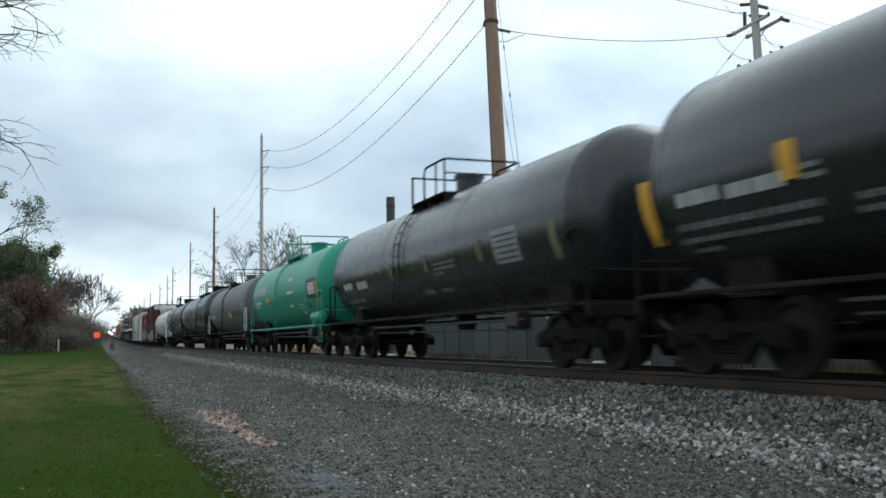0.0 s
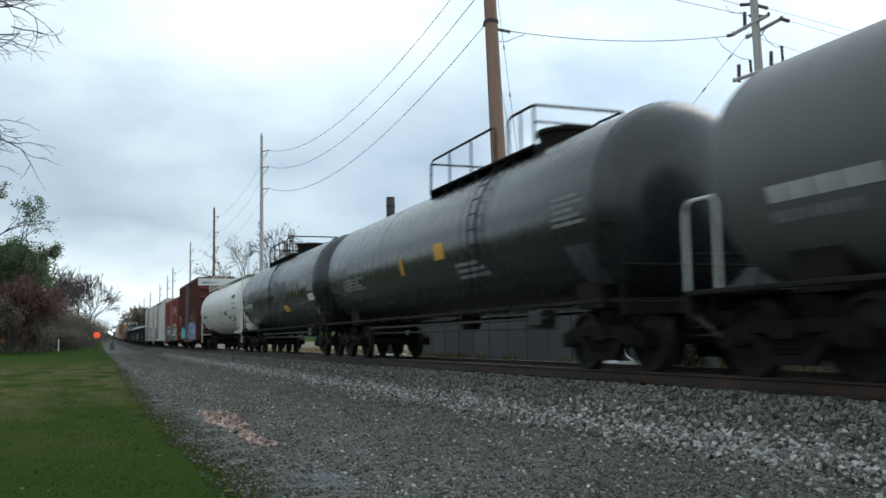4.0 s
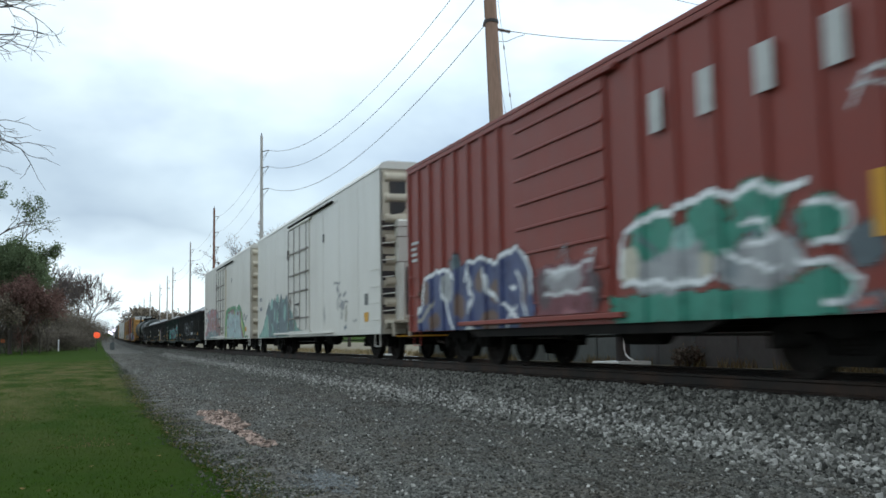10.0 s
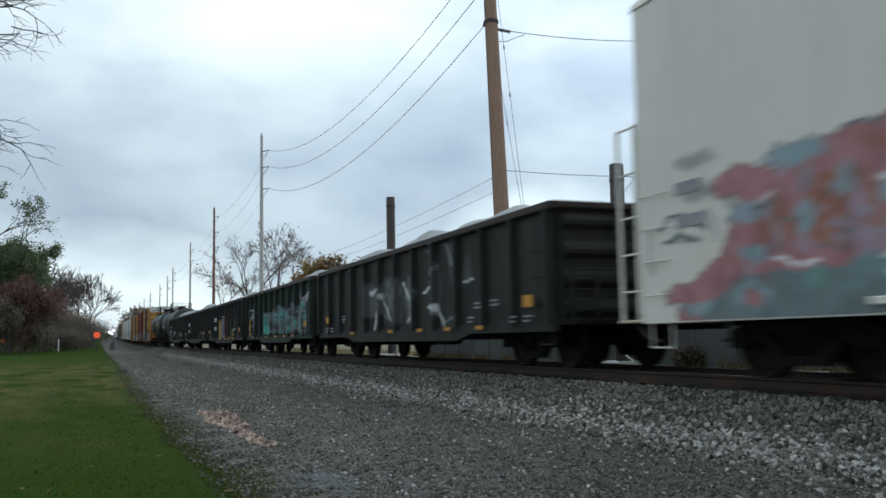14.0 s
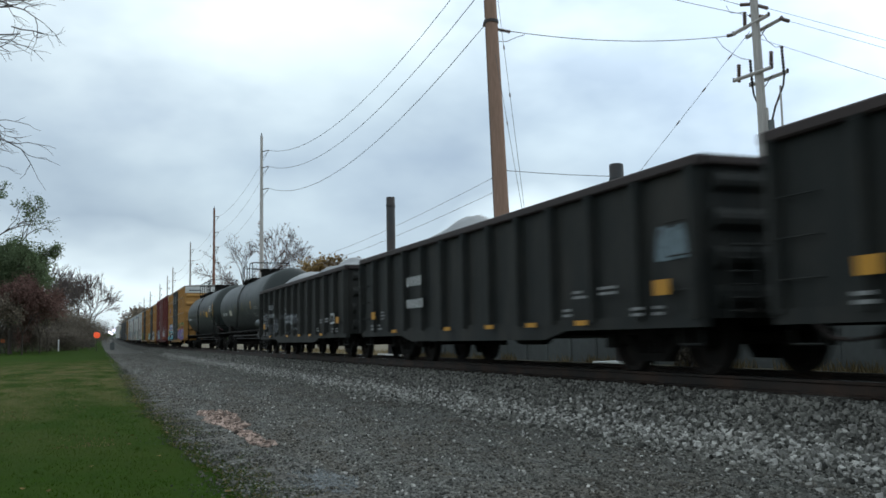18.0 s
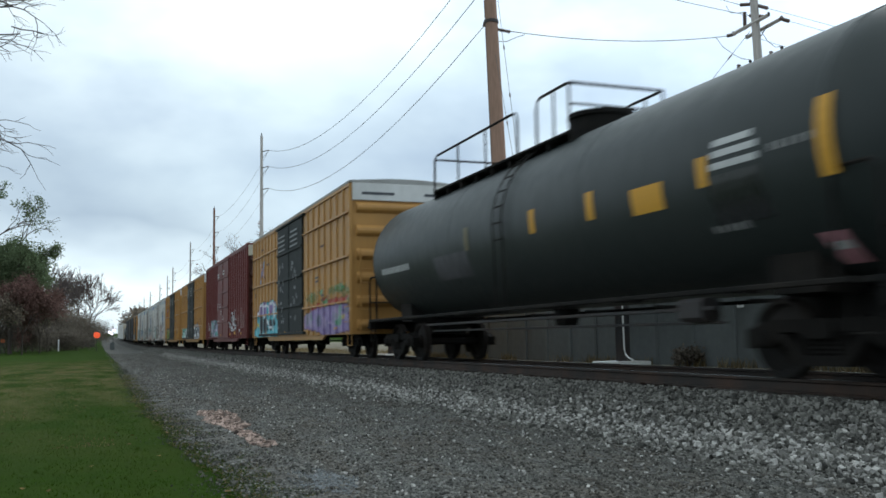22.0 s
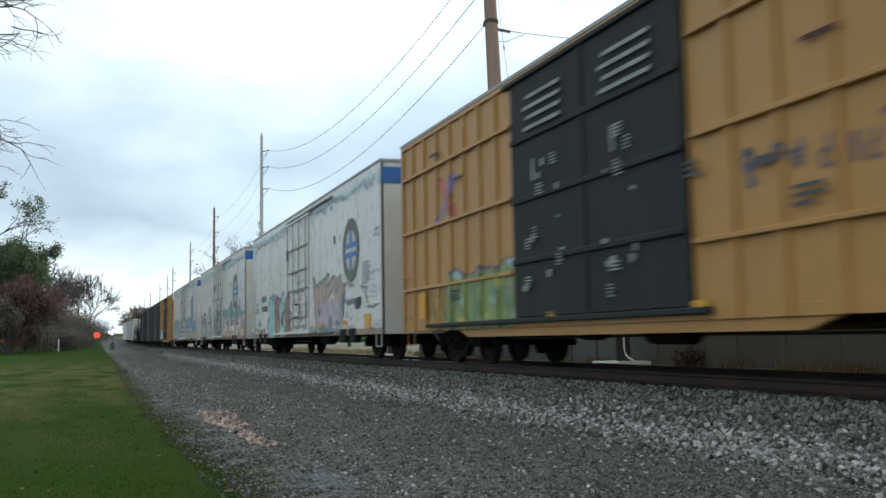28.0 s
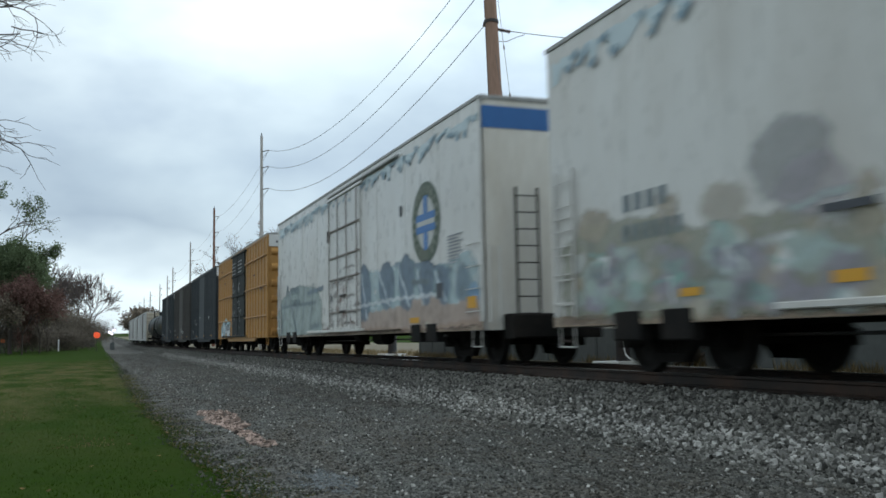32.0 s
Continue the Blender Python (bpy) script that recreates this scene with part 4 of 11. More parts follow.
for pts in ([(-1.99, 12.74), (-1.7, 12.3), (-1.2, 11.83), (-0.8, 11.55), (-0.43, 11.41)], [(-1.44, 13.95), (-1.25, 13.6), (-0.9, 13.48), (-0.57, 13.42)], [(0.1, 12.5), (0.4, 11.95), (0.75, 11.6), (1.01, 11.57)]):
    part("jumper_wire", Mesh().tube([arm_at(*p) for p in pts], 0.013, 4), M_WIRE, grey, "", True)
dead_end = big_at(11.75) + Vector((0.22, 0.0, 0))
span(dead_end, arm_at(-1.46, 12.68), 0.32, 0.016)
span(big_at(14.6) + Vector((0.2, -0.2, 0)), arm_at(-0.36, 13.21), 0.1, 0.014)
span(big_at(15.6) + Vector((0.2, -0.2, 0)), arm_at(-0.76, 13.78), 0.1, 0.014)
part("insulator", string(Mesh(), dead_end, dead_end + Vector((0.52, -0.02, -0.05)), 0.075, 7), M_PORCELAIN, big)
part("jumper_wire", Mesh().tube([dead_end + Vector((1.1, -0.03, -0.1)), dead_end + Vector((0.75, -0.03, -0.24)), dead_end + Vector((0.4, 0, -0.42)), dead_end + Vector((0.0, 0, -0.46))], 0.013, 4), M_WIRE, big, "slack wire looped back to the pole", True)
for a, end in (((0.5, 13.24), (25.19, 23.0, 10.7)), ((1.41, 12.44), (25.16, 23.0, 10.42)), ((0.12, 12.1), (25.07, 23.0, 9.32))):
    p, q = arm_at(*a), Vector(end)
    span(p, q + (q - p) * 2.5 + Vector((0, 0, -1.0)), 0.0, 0.008)
guy0, guy1 = arm_at(-0.35, 12.57), arm_at(-4.19, 9.61)
span(guy0, guy0 + (guy1 - guy0) * 2.6, 0.0, 0.012, "slanting guy wire with insulator links")
for f in (0.27, 0.62, 1.0):
    p = guy0.lerp(guy1, f)
    part("guy_link", Mesh().tube([p - (guy1 - guy0) * 0.025, p, p + (guy1 - guy0) * 0.025], 0.03, 6, 0.03), M_PORCELAIN, grey)
for z, dz in ((6.45, 0.0), (5.9, -0.4)):
    span((16.0, 96.0, 8.0 + dz), big_at(z) + Vector((0.3, 0, 0)), 0.8, 0.009, "low communication cable strung pole to pole")
    if dz == 0.0:
        span(big_at(z) + Vector((0.3, 0, 0)), (27.0, 21.0, 6.3), 0.5, 0.012, "low communication cable strung pole to pole")

# ---- the far road crossing ----
# the sign face gets emission of its own to stand out brighter
M_ORANGE = glow("orange_glowing_face", (0.85, 0.1, 0.03), 0.6)
M_LAMP = glow("white_lamp_glass", (0.85, 0.75, 1.0), 3.0)
SPRAY_SIGN = mat("faded_orange_sign", (0.5, 0.14, 0.05), 0.7)
sx, sy = 0.4, 140.0
sg = thing("warning_sign", Mesh().turn([(0.04, -0.4), (0.04, 2.0)], 2, (sx, sy, -0.2), 6), M_STEELDARK, "round orange-red warning sign at the crossing", "sign")
part("sign_face", Mesh().turn([(0.0, -0.03), (0.42, -0.03), (0.44, 0.0), (0.0, 0.02)], 1, (sx, sy, 1.95), 24), M_ORANGE, sg, "orange-red sign face with added glow")
s2 = thing("warning_sign", Mesh().turn([(0.04, -0.4), (0.04, 1.6)], 2, (-11.3, 135.0, 0.1), 6), M_STEELDARK, "orange warning sign at the edge of the lawn", "sign")
part("sign_face", Mesh().turn([(0.0, -0.03), (0.26, -0.03), (0.27, 0.0), (0.0, 0.02)], 1, (-11.3, 135.0, 1.3), 20), SPRAY_SIGN, s2)
LX, LY = 2.75, 150.0
lp = thing("crossing_signal", Mesh().turn([(0.06, -0.9), (0.06, 3.0)], 2, (LX, LY, 0.5), 8), M_STEELDARK, "railway crossing signal with lit white lamps", "signal")
for dx, dz in ((-0.5, 1.95), (0.12, 2.25), (-0.2, 1.75)):
    part("signal_lamp", Mesh().turn([(0.0, -0.05), (0.15, -0.05), (0.17, 0.0), (0.13, 0.06), (0.0, 0.08)], 1, (LX + dx, LY - 0.1, 0.5 + dz), 14), M_LAMP, lp, "lit white lamp")
part("signal_box", Mesh().box(LX - 0.4, LX + 0.25, LY - 0.2, LY + 0.2, -0.2, 0.9, 0.04), M_CONCRETE, lp)
part("crossbuck", Mesh().box(LX - 0.55, LX + 0.55, LY + 0.1, LY + 0.14, 2.95, 3.1), M_SIGN, lp)
thing("marker_post", Mesh().turn([(0.1, -0.3), (0.1, 1.75), (0.0, 1.8)], 2, (-4.95, 150.0, gz(150)), 10), M_SIGN, "plain white marker post at the lawn's edge", "post")
M_SHED = mat("shed_wall", (0.07, 0.065, 0.06), 0.9, grain=3, vary=0.3)
shed = thing("shed", Mesh().box(-3.6, 0.2, 216, 221, gz(216) - 0.3, gz(216) + 2.4, 0.02), M_SHED, "low dark shed half hidden by the trees", "building")
part("roof", Mesh().extrude([(-4.0, gz(216) + 2.4), (0.6, gz(216) + 2.4), (-1.7, gz(216) + 3.4)], 1, 215.6, 221.4), M_SHED, shed)

# ---- freight cars: shared parts ----
HALF = 1.6
MOVERS = []


def paint(name, rgb, rough=0.55, stain=0.35, stain_rgb=DUST, scale=1.0, vary=0.16, spec=0.32):
    return mat(name, rgb, rough, 0.0, grain=7, vary=vary, stain=stain, stain_rgb=stain_rgb, stain_scale=scale, streak=0.35, bump=0.08, bump_scale=25, spec=spec)


P_BLACK = paint("black_tank_paint", (0.014, 0.016, 0.018), 0.27, 0.3, (0.024, 0.025, 0.025), spec=0.55)
P_CHARCOAL = paint("charcoal_tank_paint", (0.019, 0.025, 0.024), 0.48, 0.35, (0.03, 0.034, 0.032), spec=0.34)
P_GREEN = paint("green_tank_paint", (0.016, 0.27, 0.17), 0.4, 0.5, (0.014, 0.1, 0.07))
P_GREY = paint("grey_tank_paint", (0.105, 0.107, 0.105), 0.5, 0.45, (0.06, 0.058, 0.055))
P_CREAM = paint("white_tank_paint", (0.63, 0.615, 0.575), 0.34, 0.3, (0.42, 0.385, 0.32), spec=0.55)
P_BROWN = paint("brown_car_paint", (0.088, 0.022, 0.016), 0.55, 0.5, (0.052, 0.021, 0.016), spec=0.28)
P_BROWNDOOR = paint("dark_brown_door_paint", (0.055, 0.016, 0.011), 0.55, 0.5, (0.03, 0.015, 0.011), spec=0.28)
P_RED = paint("red_car_paint", (0.215, 0.037, 0.025), 0.48, 0.3, (0.14, 0.031, 0.024), spec=0.35)
P_MAROON = paint("maroon_car_paint", (0.13, 0.021, 0.018), 0.5, 0.35, (0.082, 0.023, 0.02), spec=0.32)
P_YELLOW = paint("ochre_car_paint", (0.41, 0.21, 0.058), 0.48, 0.5, (0.25, 0.135, 0.05), 0.8, spec=0.34)
P_DOOR = paint("black_door_paint", (0.022, 0.026, 0.026), 0.7, 0.35, (0.04, 0.038, 0.034), spec=0.18)
P_REEFER = paint("white_car_paint", (0.63, 0.6, 0.55), 0.34, 0.4, (0.42, 0.38, 0.32), 0.8, 0.08, spec=0.55)
P_REEFEREND = paint("dirty_cream_end_paint", (0.52, 0.46, 0.37), 0.65, 0.7, (0.25, 0.2, 0.15), 1.4, 0.15)
P_EMBLEMEND = paint("dusty_white_end_paint", (0.62, 0.595, 0.545), 0.5, 0.7, (0.42, 0.36, 0.28), 0.9, 0.12)
P_REEFERNEW = paint("bright_white_car_paint", (0.55, 0.54, 0.515), 0.3, 0.6, (0.36, 0.32, 0.27), 0.7, 0.07, spec=0.6)
P_SLATECAR = paint("slate_car_paint", (0.045, 0.052, 0.058), 0.65, 0.5, (0.03, 0.03, 0.03))
P_SOOTCAR = paint("soot_grey_car_paint", (0.07, 0.065, 0.06), 0.7, 0.5, (0.035, 0.03, 0.028))
P_GON = paint("sooty_gondola_paint", (0.016, 0.018, 0.017), 0.75, 0.75, (0.045, 0.04, 0.034), 1.6, 0.3, spec=0.25)
P_GONGREEN = paint("dark_green_gondola_paint", (0.012, 0.023, 0.019), 0.75, 0.6, (0.04, 0.038, 0.03), 1.6, 0.3, spec=0.25)
P_GONBROWN = paint("brown_black_gondola_paint", (0.025, 0.026, 0.024), 0.75, 0.6, (0.048, 0.043, 0.037), 1.6, 0.3, spec=0.22)
P_UNDER = mat("underframe_black", (0.011, 0.0105, 0.01), 0.85, grain=12, vary=0.4, stain=0.4, stain_rgb=(0.05, 0.04, 0.032))
P_CAP = paint("grey_white_panel_paint", (0.60, 0.60, 0.59), 0.6, 0.4, (0.35, 0.34, 0.32))
P_BLUE = paint("blue_panel_paint", (0.03, 0.12, 0.32), 0.5, 0.15, (0.03, 0.08, 0.2))
P_ROOF = paint("roof_metal_paint", (0.33, 0.33, 0.32), 0.6, 0.4)
P_RIM = paint("rusty_rim_paint", (0.034, 0.025, 0.024), 0.7, 0.5, (0.055, 0.035, 0.03), spec=0.3)
P_TARP = mat("grey_tarpaulin", (0.28, 0.285, 0.29), 0.6, grain=5, vary=0.35, stain=0.5, stain_rgb=(0.1, 0.1, 0.105), stain_scale=2.5, bump=0.5, bump_scale=9)
P_RUSTY = paint("rusty_load", (0.09, 0.055, 0.04), 0.85, 0.5, (0.05, 0.03, 0.022))
P_GRIME = paint("grimy_sill_paint", (0.13, 0.095, 0.07), 0.75, 0.7, (0.07, 0.055, 0.045), 1.5, 0.3)
P_SILL = paint("rust_stained_sill_paint", (0.3, 0.23, 0.17), 0.6, 0.7, (0.14, 0.075, 0.045), 1.2, 0.25)
P_ICE = paint("grey_blue_trim_paint", (0.24, 0.33, 0.39), 0.6, 0.3, (0.16, 0.22, 0.26))
P_ICEPALE = paint("pale_blue_trim_paint", (0.52, 0.6, 0.63), 0.6, 0.3, (0.4, 0.46, 0.5))
P_EMBLEM = paint("dark_green_ring_paint", (0.075, 0.105, 0.075), 0.6, 0.6, (0.2, 0.2, 0.16), 3.0)
P_EMBLEMFIELD = paint("emblem_pale_paint", (0.5, 0.5, 0.48), 0.6, 0.4, (0.35, 0.35, 0.33))
P_EMBLEMDASH = paint("emblem_dash_paint", (0.25, 0.26, 0.22), 0.6, 0.7, (0.1, 0.12, 0.09), 4.0)
P_EMBLEMBLUE = paint("cross_blue_paint", (0.08, 0.2, 0.45), 0.6, 0.2)

SPRAY = {k: mat("spray_" + k, c, 0.6, grain=5, vary=0.4, stain=0.6, stain_rgb=tuple(x * 0.45 for x in c), stain_scale=1.6, bump=0.03) for k, c in dict(
    cyan=(0.13, 0.47, 0.55), blue=(0.11, 0.3, 0.58), black=(0.035, 0.035, 0.04), white=(0.62, 0.63, 0.64), grey=(0.3, 0.31, 0.33), teal=(0.08, 0.34, 0.29),
    green=(0.08, 0.3, 0.14), lime=(0.33, 0.46, 0.14), violet=(0.26, 0.19, 0.38), lilac=(0.42, 0.34, 0.48), pink=(0.52, 0.24, 0.27), salmon=(0.56, 0.36, 0.3),
    rust=(0.31, 0.115, 0.075), red=(0.46, 0.09, 0.06), sky=(0.38, 0.55, 0.6), mint=(0.30, 0.52, 0.48), slate=(0.11, 0.15, 0.17), maroon=(0.2, 0.06, 0.075),
    sand=(0.5, 0.46, 0.36), yellow=(0.6, 0.5, 0.13), navy=(0.06, 0.07, 0.14), orange=(0.66, 0.28, 0.06)).items()}

for key, m in SPRAY.items():
    m.diffuse_color = next(nd for nd in m.node_tree.nodes if nd.bl_idname == "ShaderNodeMixRGB").inputs["Color2"].default_value

WHEEL_PROF = [(0.10, -0.075), (0.17, -0.075), (0.17, -0.02), (0.36, 0.01), (0.40, -0.055), (0.457, -0.055), (0.46, 0.05), (0.49, 0.062), (0.49, 0.075), (0.40, 0.075),
              (0.36, 0.03), (0.17, 0.005), (0.10, 0.02)]
WHEELSET = Mesh()
for sx in (-1, 1):
    WHEELSET.turn([(r, -sx * s) for r, s in WHEEL_PROF] if sx > 0 else [(r, s) for r, s in WHEEL_PROF], 0, (sx * 0.755, 0, 0), 28)
WHEELSET.turn([(0.075, -1.05), (0.085, -0.7), (0.08, 0.0), (0.085, 0.7), (0.075, 1.05)], 0, (0, 0, 0), 12)
WHEELSET = WHEELSET.data("wheelset", M_WHEEL, True, 0.5)
WHEELS = []
FRAME = Mesh()
FRAME.extrude([(-1.16, 0.34), (-0.74, 0.37), (-0.58, 0.52), (0.58, 0.52), (0.74, 0.37), (1.16, 0.34), (1.16, 0.55), (0.8, 0.66), (-0.8, 0.66), (-1.16, 0.55)], 0, -0.08, 0.08)
FRAME.extrude([(-0.66, 0.5), (-0.36, 0.16), (0.36, 0.16), (0.66, 0.5), (0.5, 0.5), (0.29, 0.27), (-0.29, 0.27), (-0.5, 0.5)], 0, -0.075, 0.075)
for s in (-0.33, 0.25):
    FRAME.box(-0.07, 0.07, s, s + 0.08, 0.26, 0.53, 0.015)
FRAME = FRAME.data("side_frame", M_TRUCK)
SPRING = Mesh().turn([(0.055 if j % 2 == 0 else 0.068, 0.27 + 0.025 * j) for j in range(9)], 2, (0, 0, 0), 10).data("spring", M_TRUCK)
BEARING = Mesh().turn([(0.0, -0.12), (0.07, -0.12), (0.11, -0.08), (0.11, 0.06)], 0, (0, 0, 0), 14).data("bearing_cap", M_TRUCK, True)
BOLSTER = Mesh().box(-1.12, 1.12, -0.2, 0.2, 0.45, 0.66, 0.04).data("truck", M_TRUCK)
SHOE = Mesh().box(-0.06, 0.06, -0.03, 0.03, 0.3, 0.6, 0.015).data("brake_shoe", M_TRUCK)
COUPLER = Mesh().box(-0.08, 0.08, 0.0, 0.75, 0.78, 0.95, 0.02)
COUPLER.extrude([(-0.16, 0.7), (0.14, 0.7), (0.2, 0.84), (0.17, 1.02), (0.05, 1.06), (0.03, 0.93), (-0.1, 0.9), (-0.17, 1.0), (-0.2, 0.86)], 2, 0.73, 1.0)
COUPLER = COUPLER.data("coupler", M_TRUCK)
HOSE = Mesh().tube([(0.3, 0.1, 0.75), (0.3, 0.35, 0.62), (0.28, 0.6, 0.45), (0.24, 0.85, 0.42)], 0.028, 6).data("air_hose", M_STEELDARK, True)
CUTBAR = Mesh().tube([(-1.3, 0.12, 0.72), (-1.3, 0.15, 0.85), (-0.5, 0.16, 0.86), (-0.1, 0.3, 1.0)], 0.018, 5).data("uncoupling_lever", M_STEELDARK)


def car_thing(name, front, rear, label, group="cars of the train"):
    car = tagged(new(name), label, "freight car", group)
    MOVERS.append((car, (front + rear) / 2))
    return car, rear - front


def truck(car, y, x_wheel=0.755):
    tr = part("truck", BOLSTER, None, car, "rusty cast steel truck")
    tr.location = (0, y, 0)
    for sx in (-1, 1):
        fr = part("side_frame", FRAME, None, tr)
        fr.location = (sx * 1.0, 0, 0)
        for k in (-1, 0, 1):
            sp = part("spring", SPRING, None, tr)
            sp.location = (sx * 1.0, 0.14 * k, 0)
        for sy in (-0.89, 0.89):
            c = part("bearing_cap", BEARING, None, tr)
            c.matrix_basis = pose(sx * 1.02, sy, 0.45, 0, 0, 0 if sx < 0 else 180)
            s = part("brake_shoe", SHOE, None, tr)
            s.location = (sx * 0.755, sy * 0.42, 0.1)
    for sy in (-0.89, 0.89):
        WHEELS.append((part("wheelset", WHEELSET, None, tr, "steel wheels on their axle"), sy))


def running_gear(car, L, inset, sill=True, z=0.95):
    insets = inset if isinstance(inset, tuple) else (inset, inset)
    for s in (-1, 1):
        truck(car, s * (L / 2 - insets[0 if s < 0 else 1]))
        cp = part("coupler", COUPLER, None, car)
        cp.matrix_basis = pose(0, s * (L / 2 - 0.05), 0, 0, 0, 0 if s > 0 else 180)
        ho = part("air_hose", HOSE, None, car)
        ho.matrix_basis = pose(0, s * (L / 2 - 0.05), 0, 0, 0, 0 if s > 0 else 180)
        cb = part("uncoupling_lever", CUTBAR, None, car)
        cb.matrix_basis = pose(0, s * (L / 2 - 0.05), 0, 0, 0, 0 if s > 0 else 180)
    if sill:
        part("centre_sill", Mesh().box(-0.33, 0.33, -L / 2 + 0.1, L / 2 - 0.1, 0.62, z, 0.02), P_UNDER, car)
        part("brake_cylinder", Mesh().turn([(0.01, -0.3), (0.17, -0.28), (0.17, 0.2), (0.06, 0.3), (0.03, 0.6)], 1, (-0.75, 1.2, 0.62), 16), P_UNDER, car, smooth=True)
        part("air_reservoir", Mesh().turn([(0.01, -0.55), (0.2, -0.45), (0.2, 0.45), (0.01, 0.55)], 1, (-0.75, -1.0, 0.58), 16), P_UNDER, car, smooth=True)
        part("brake_rod", Mesh().tube([(-0.5, -L / 2 + 3.2, 0.5), (-0.62, -0.6, 0.52), (-0.62, 1.8, 0.5), (-0.5, L / 2 - 3.2, 0.5)], 0.022, 5), M_STEELDARK, car)
        part("train_line_pipe", Mesh().tube([(-0.9, -L / 2 + 3.0, 0.72), (-0.9, L / 2 - 3.0, 0.72)], 0.025, 5), M_STEELDARK, car)


def ladder(car, x0, x1, y, z0, z1, n, material, depth=0.1, along_y=False):
    """A ladder with n rungs; it stands across the car's end, or along its side."""
    m = Mesh()
    if along_y:
        rails = [((y, a), (y, a)) for a in (x0, x1)]
        for _, (fx, a) in rails:
            m.box(fx - 0.015, fx + 0.015, a - 0.02, a + 0.02, z0, z1)
        ld = part("ladder", m, material, car)
        for i in range(n):
            z = z0 + (z1 - z0) * (i + 0.5) / n
            part("rung", Mesh().tube([(y, x0, z), (y - depth * 0.3, x0 + 0.03, z), (y - depth * 0.3, x1 - 0.03, z), (y, x1, z)], 0.013, 5), material, ld)
    else:
        for a in (x0, x1):
            m.box(a - 0.02, a + 0.02, y - 0.015, y + 0.015, z0, z1)
        ld = part("ladder", m, material, car)
        for i in range(n):
            z = z0 + (z1 - z0) * (i + 0.5) / n
            part("rung", Mesh().tube([(x0, y, z), (x1, y, z)], 0.013, 5), material, ld)
    return ld


def ribbon(m, pts, w, x):
    """A flat brush stroke of width w in the plane x."""
    pts = [Vector((p[0], p[1])) for p in pts]
    left, right = [], []
    for i, p in enumerate(pts):
        d = (pts[min(i + 1, len(pts) - 1)] - pts[max(i - 1, 0)])
        d = d.normalized() if d.length > 1e-6 else Vector((1, 0))
        nrm = Vector((-d.y, d.x)) * w / 2
        left.append(p + nrm)
        right.append(p - nrm)
    d0, d1 = (pts[0] - pts[1]).normalized() * w * 0.35, (pts[-1] - pts[-2]).normalized() * w * 0.35
    ring = left + [pts[-1] + d1 + (left[-1] - pts[-1]) * 0.5, pts[-1] + d1 - (left[-1] - pts[-1]) * 0.5] + right[::-1] + [pts[0] + d0 - (left[0] - pts[0]) * 0.5,
                                                                                                          pts[0] + d0 + (left[0] - pts[0]) * 0.5]
    k = len(left)
    v = [(x, p.x, p.y) for p in ring]
    n = len(ring)
    f = [(i, i + 1, 2 * k + 1 - (i + 1), 2 * k + 1 - i) for i in range(k - 1)]
    f += [(k - 1, k, k + 1, k + 2), (0, n - 1, n - 2, n - 3)]
    m.add(v, f)


def swash(r):
    """Strokes of one sprayed form: hooks, bars and darts that make up no letter."""
    out = []
    kind = r.randrange(4)
    if kind == 0:
        out.append([(r.uniform(0.0, 0.2), 0.05), (r.uniform(0.3, 0.5), r.uniform(0.5, 0.7)), (r.uniform(0.1, 0.3), 1.0)])
        out.append([(0.45, r.uniform(0.0, 0.2)), (0.75, r.uniform(0.3, 0.6)), (r.uniform(0.8, 1.0), 0.95)])
        out.append([(0.05, 0.35), (0.95, r.uniform(0.5, 0.75))])
    elif kind == 1:
        out.append([(0.9, 0.05), (0.25, r.uniform(0.05, 0.2)), (0.1, 0.45), (0.55, 0.6), (r.uniform(0.6, 0.9), 0.8)])
        out.append([(0.1, 0.95), (0.5, r.uniform(0.75, 0.9)), (0.95, 1.0)])
    elif kind == 2:
        out.append([(0.15, 0.0), (0.3, 0.5), (r.uniform(0.05, 0.25), 0.95), (0.6, 0.9)])
        out.append([(0.55, 0.0), (0.6, 0.45), (0.95, r.uniform(0.55, 0.75))])
        out.append([(0.75, 0.05), (1.0, 0.3)])
    else:
        out.append([(0.1, 0.1), (0.5, 0.0), (0.9, 0.2), (0.75, 0.5), (0.3, 0.55), (0.15, 0.8), (0.5, 1.0), (0.95, 0.85)])
        out.append([(0.0, 0.55), (0.3, 0.3)])
    if r.random() < 0.5:
        out = [[(1 - a, b) for a, b in st] for st in out]
    if r.random() < 0.4:
        out = [[(a, 1 - b) for a, b in st] for st in out]
    return out


POSTS = {}
MOTTLES = {}


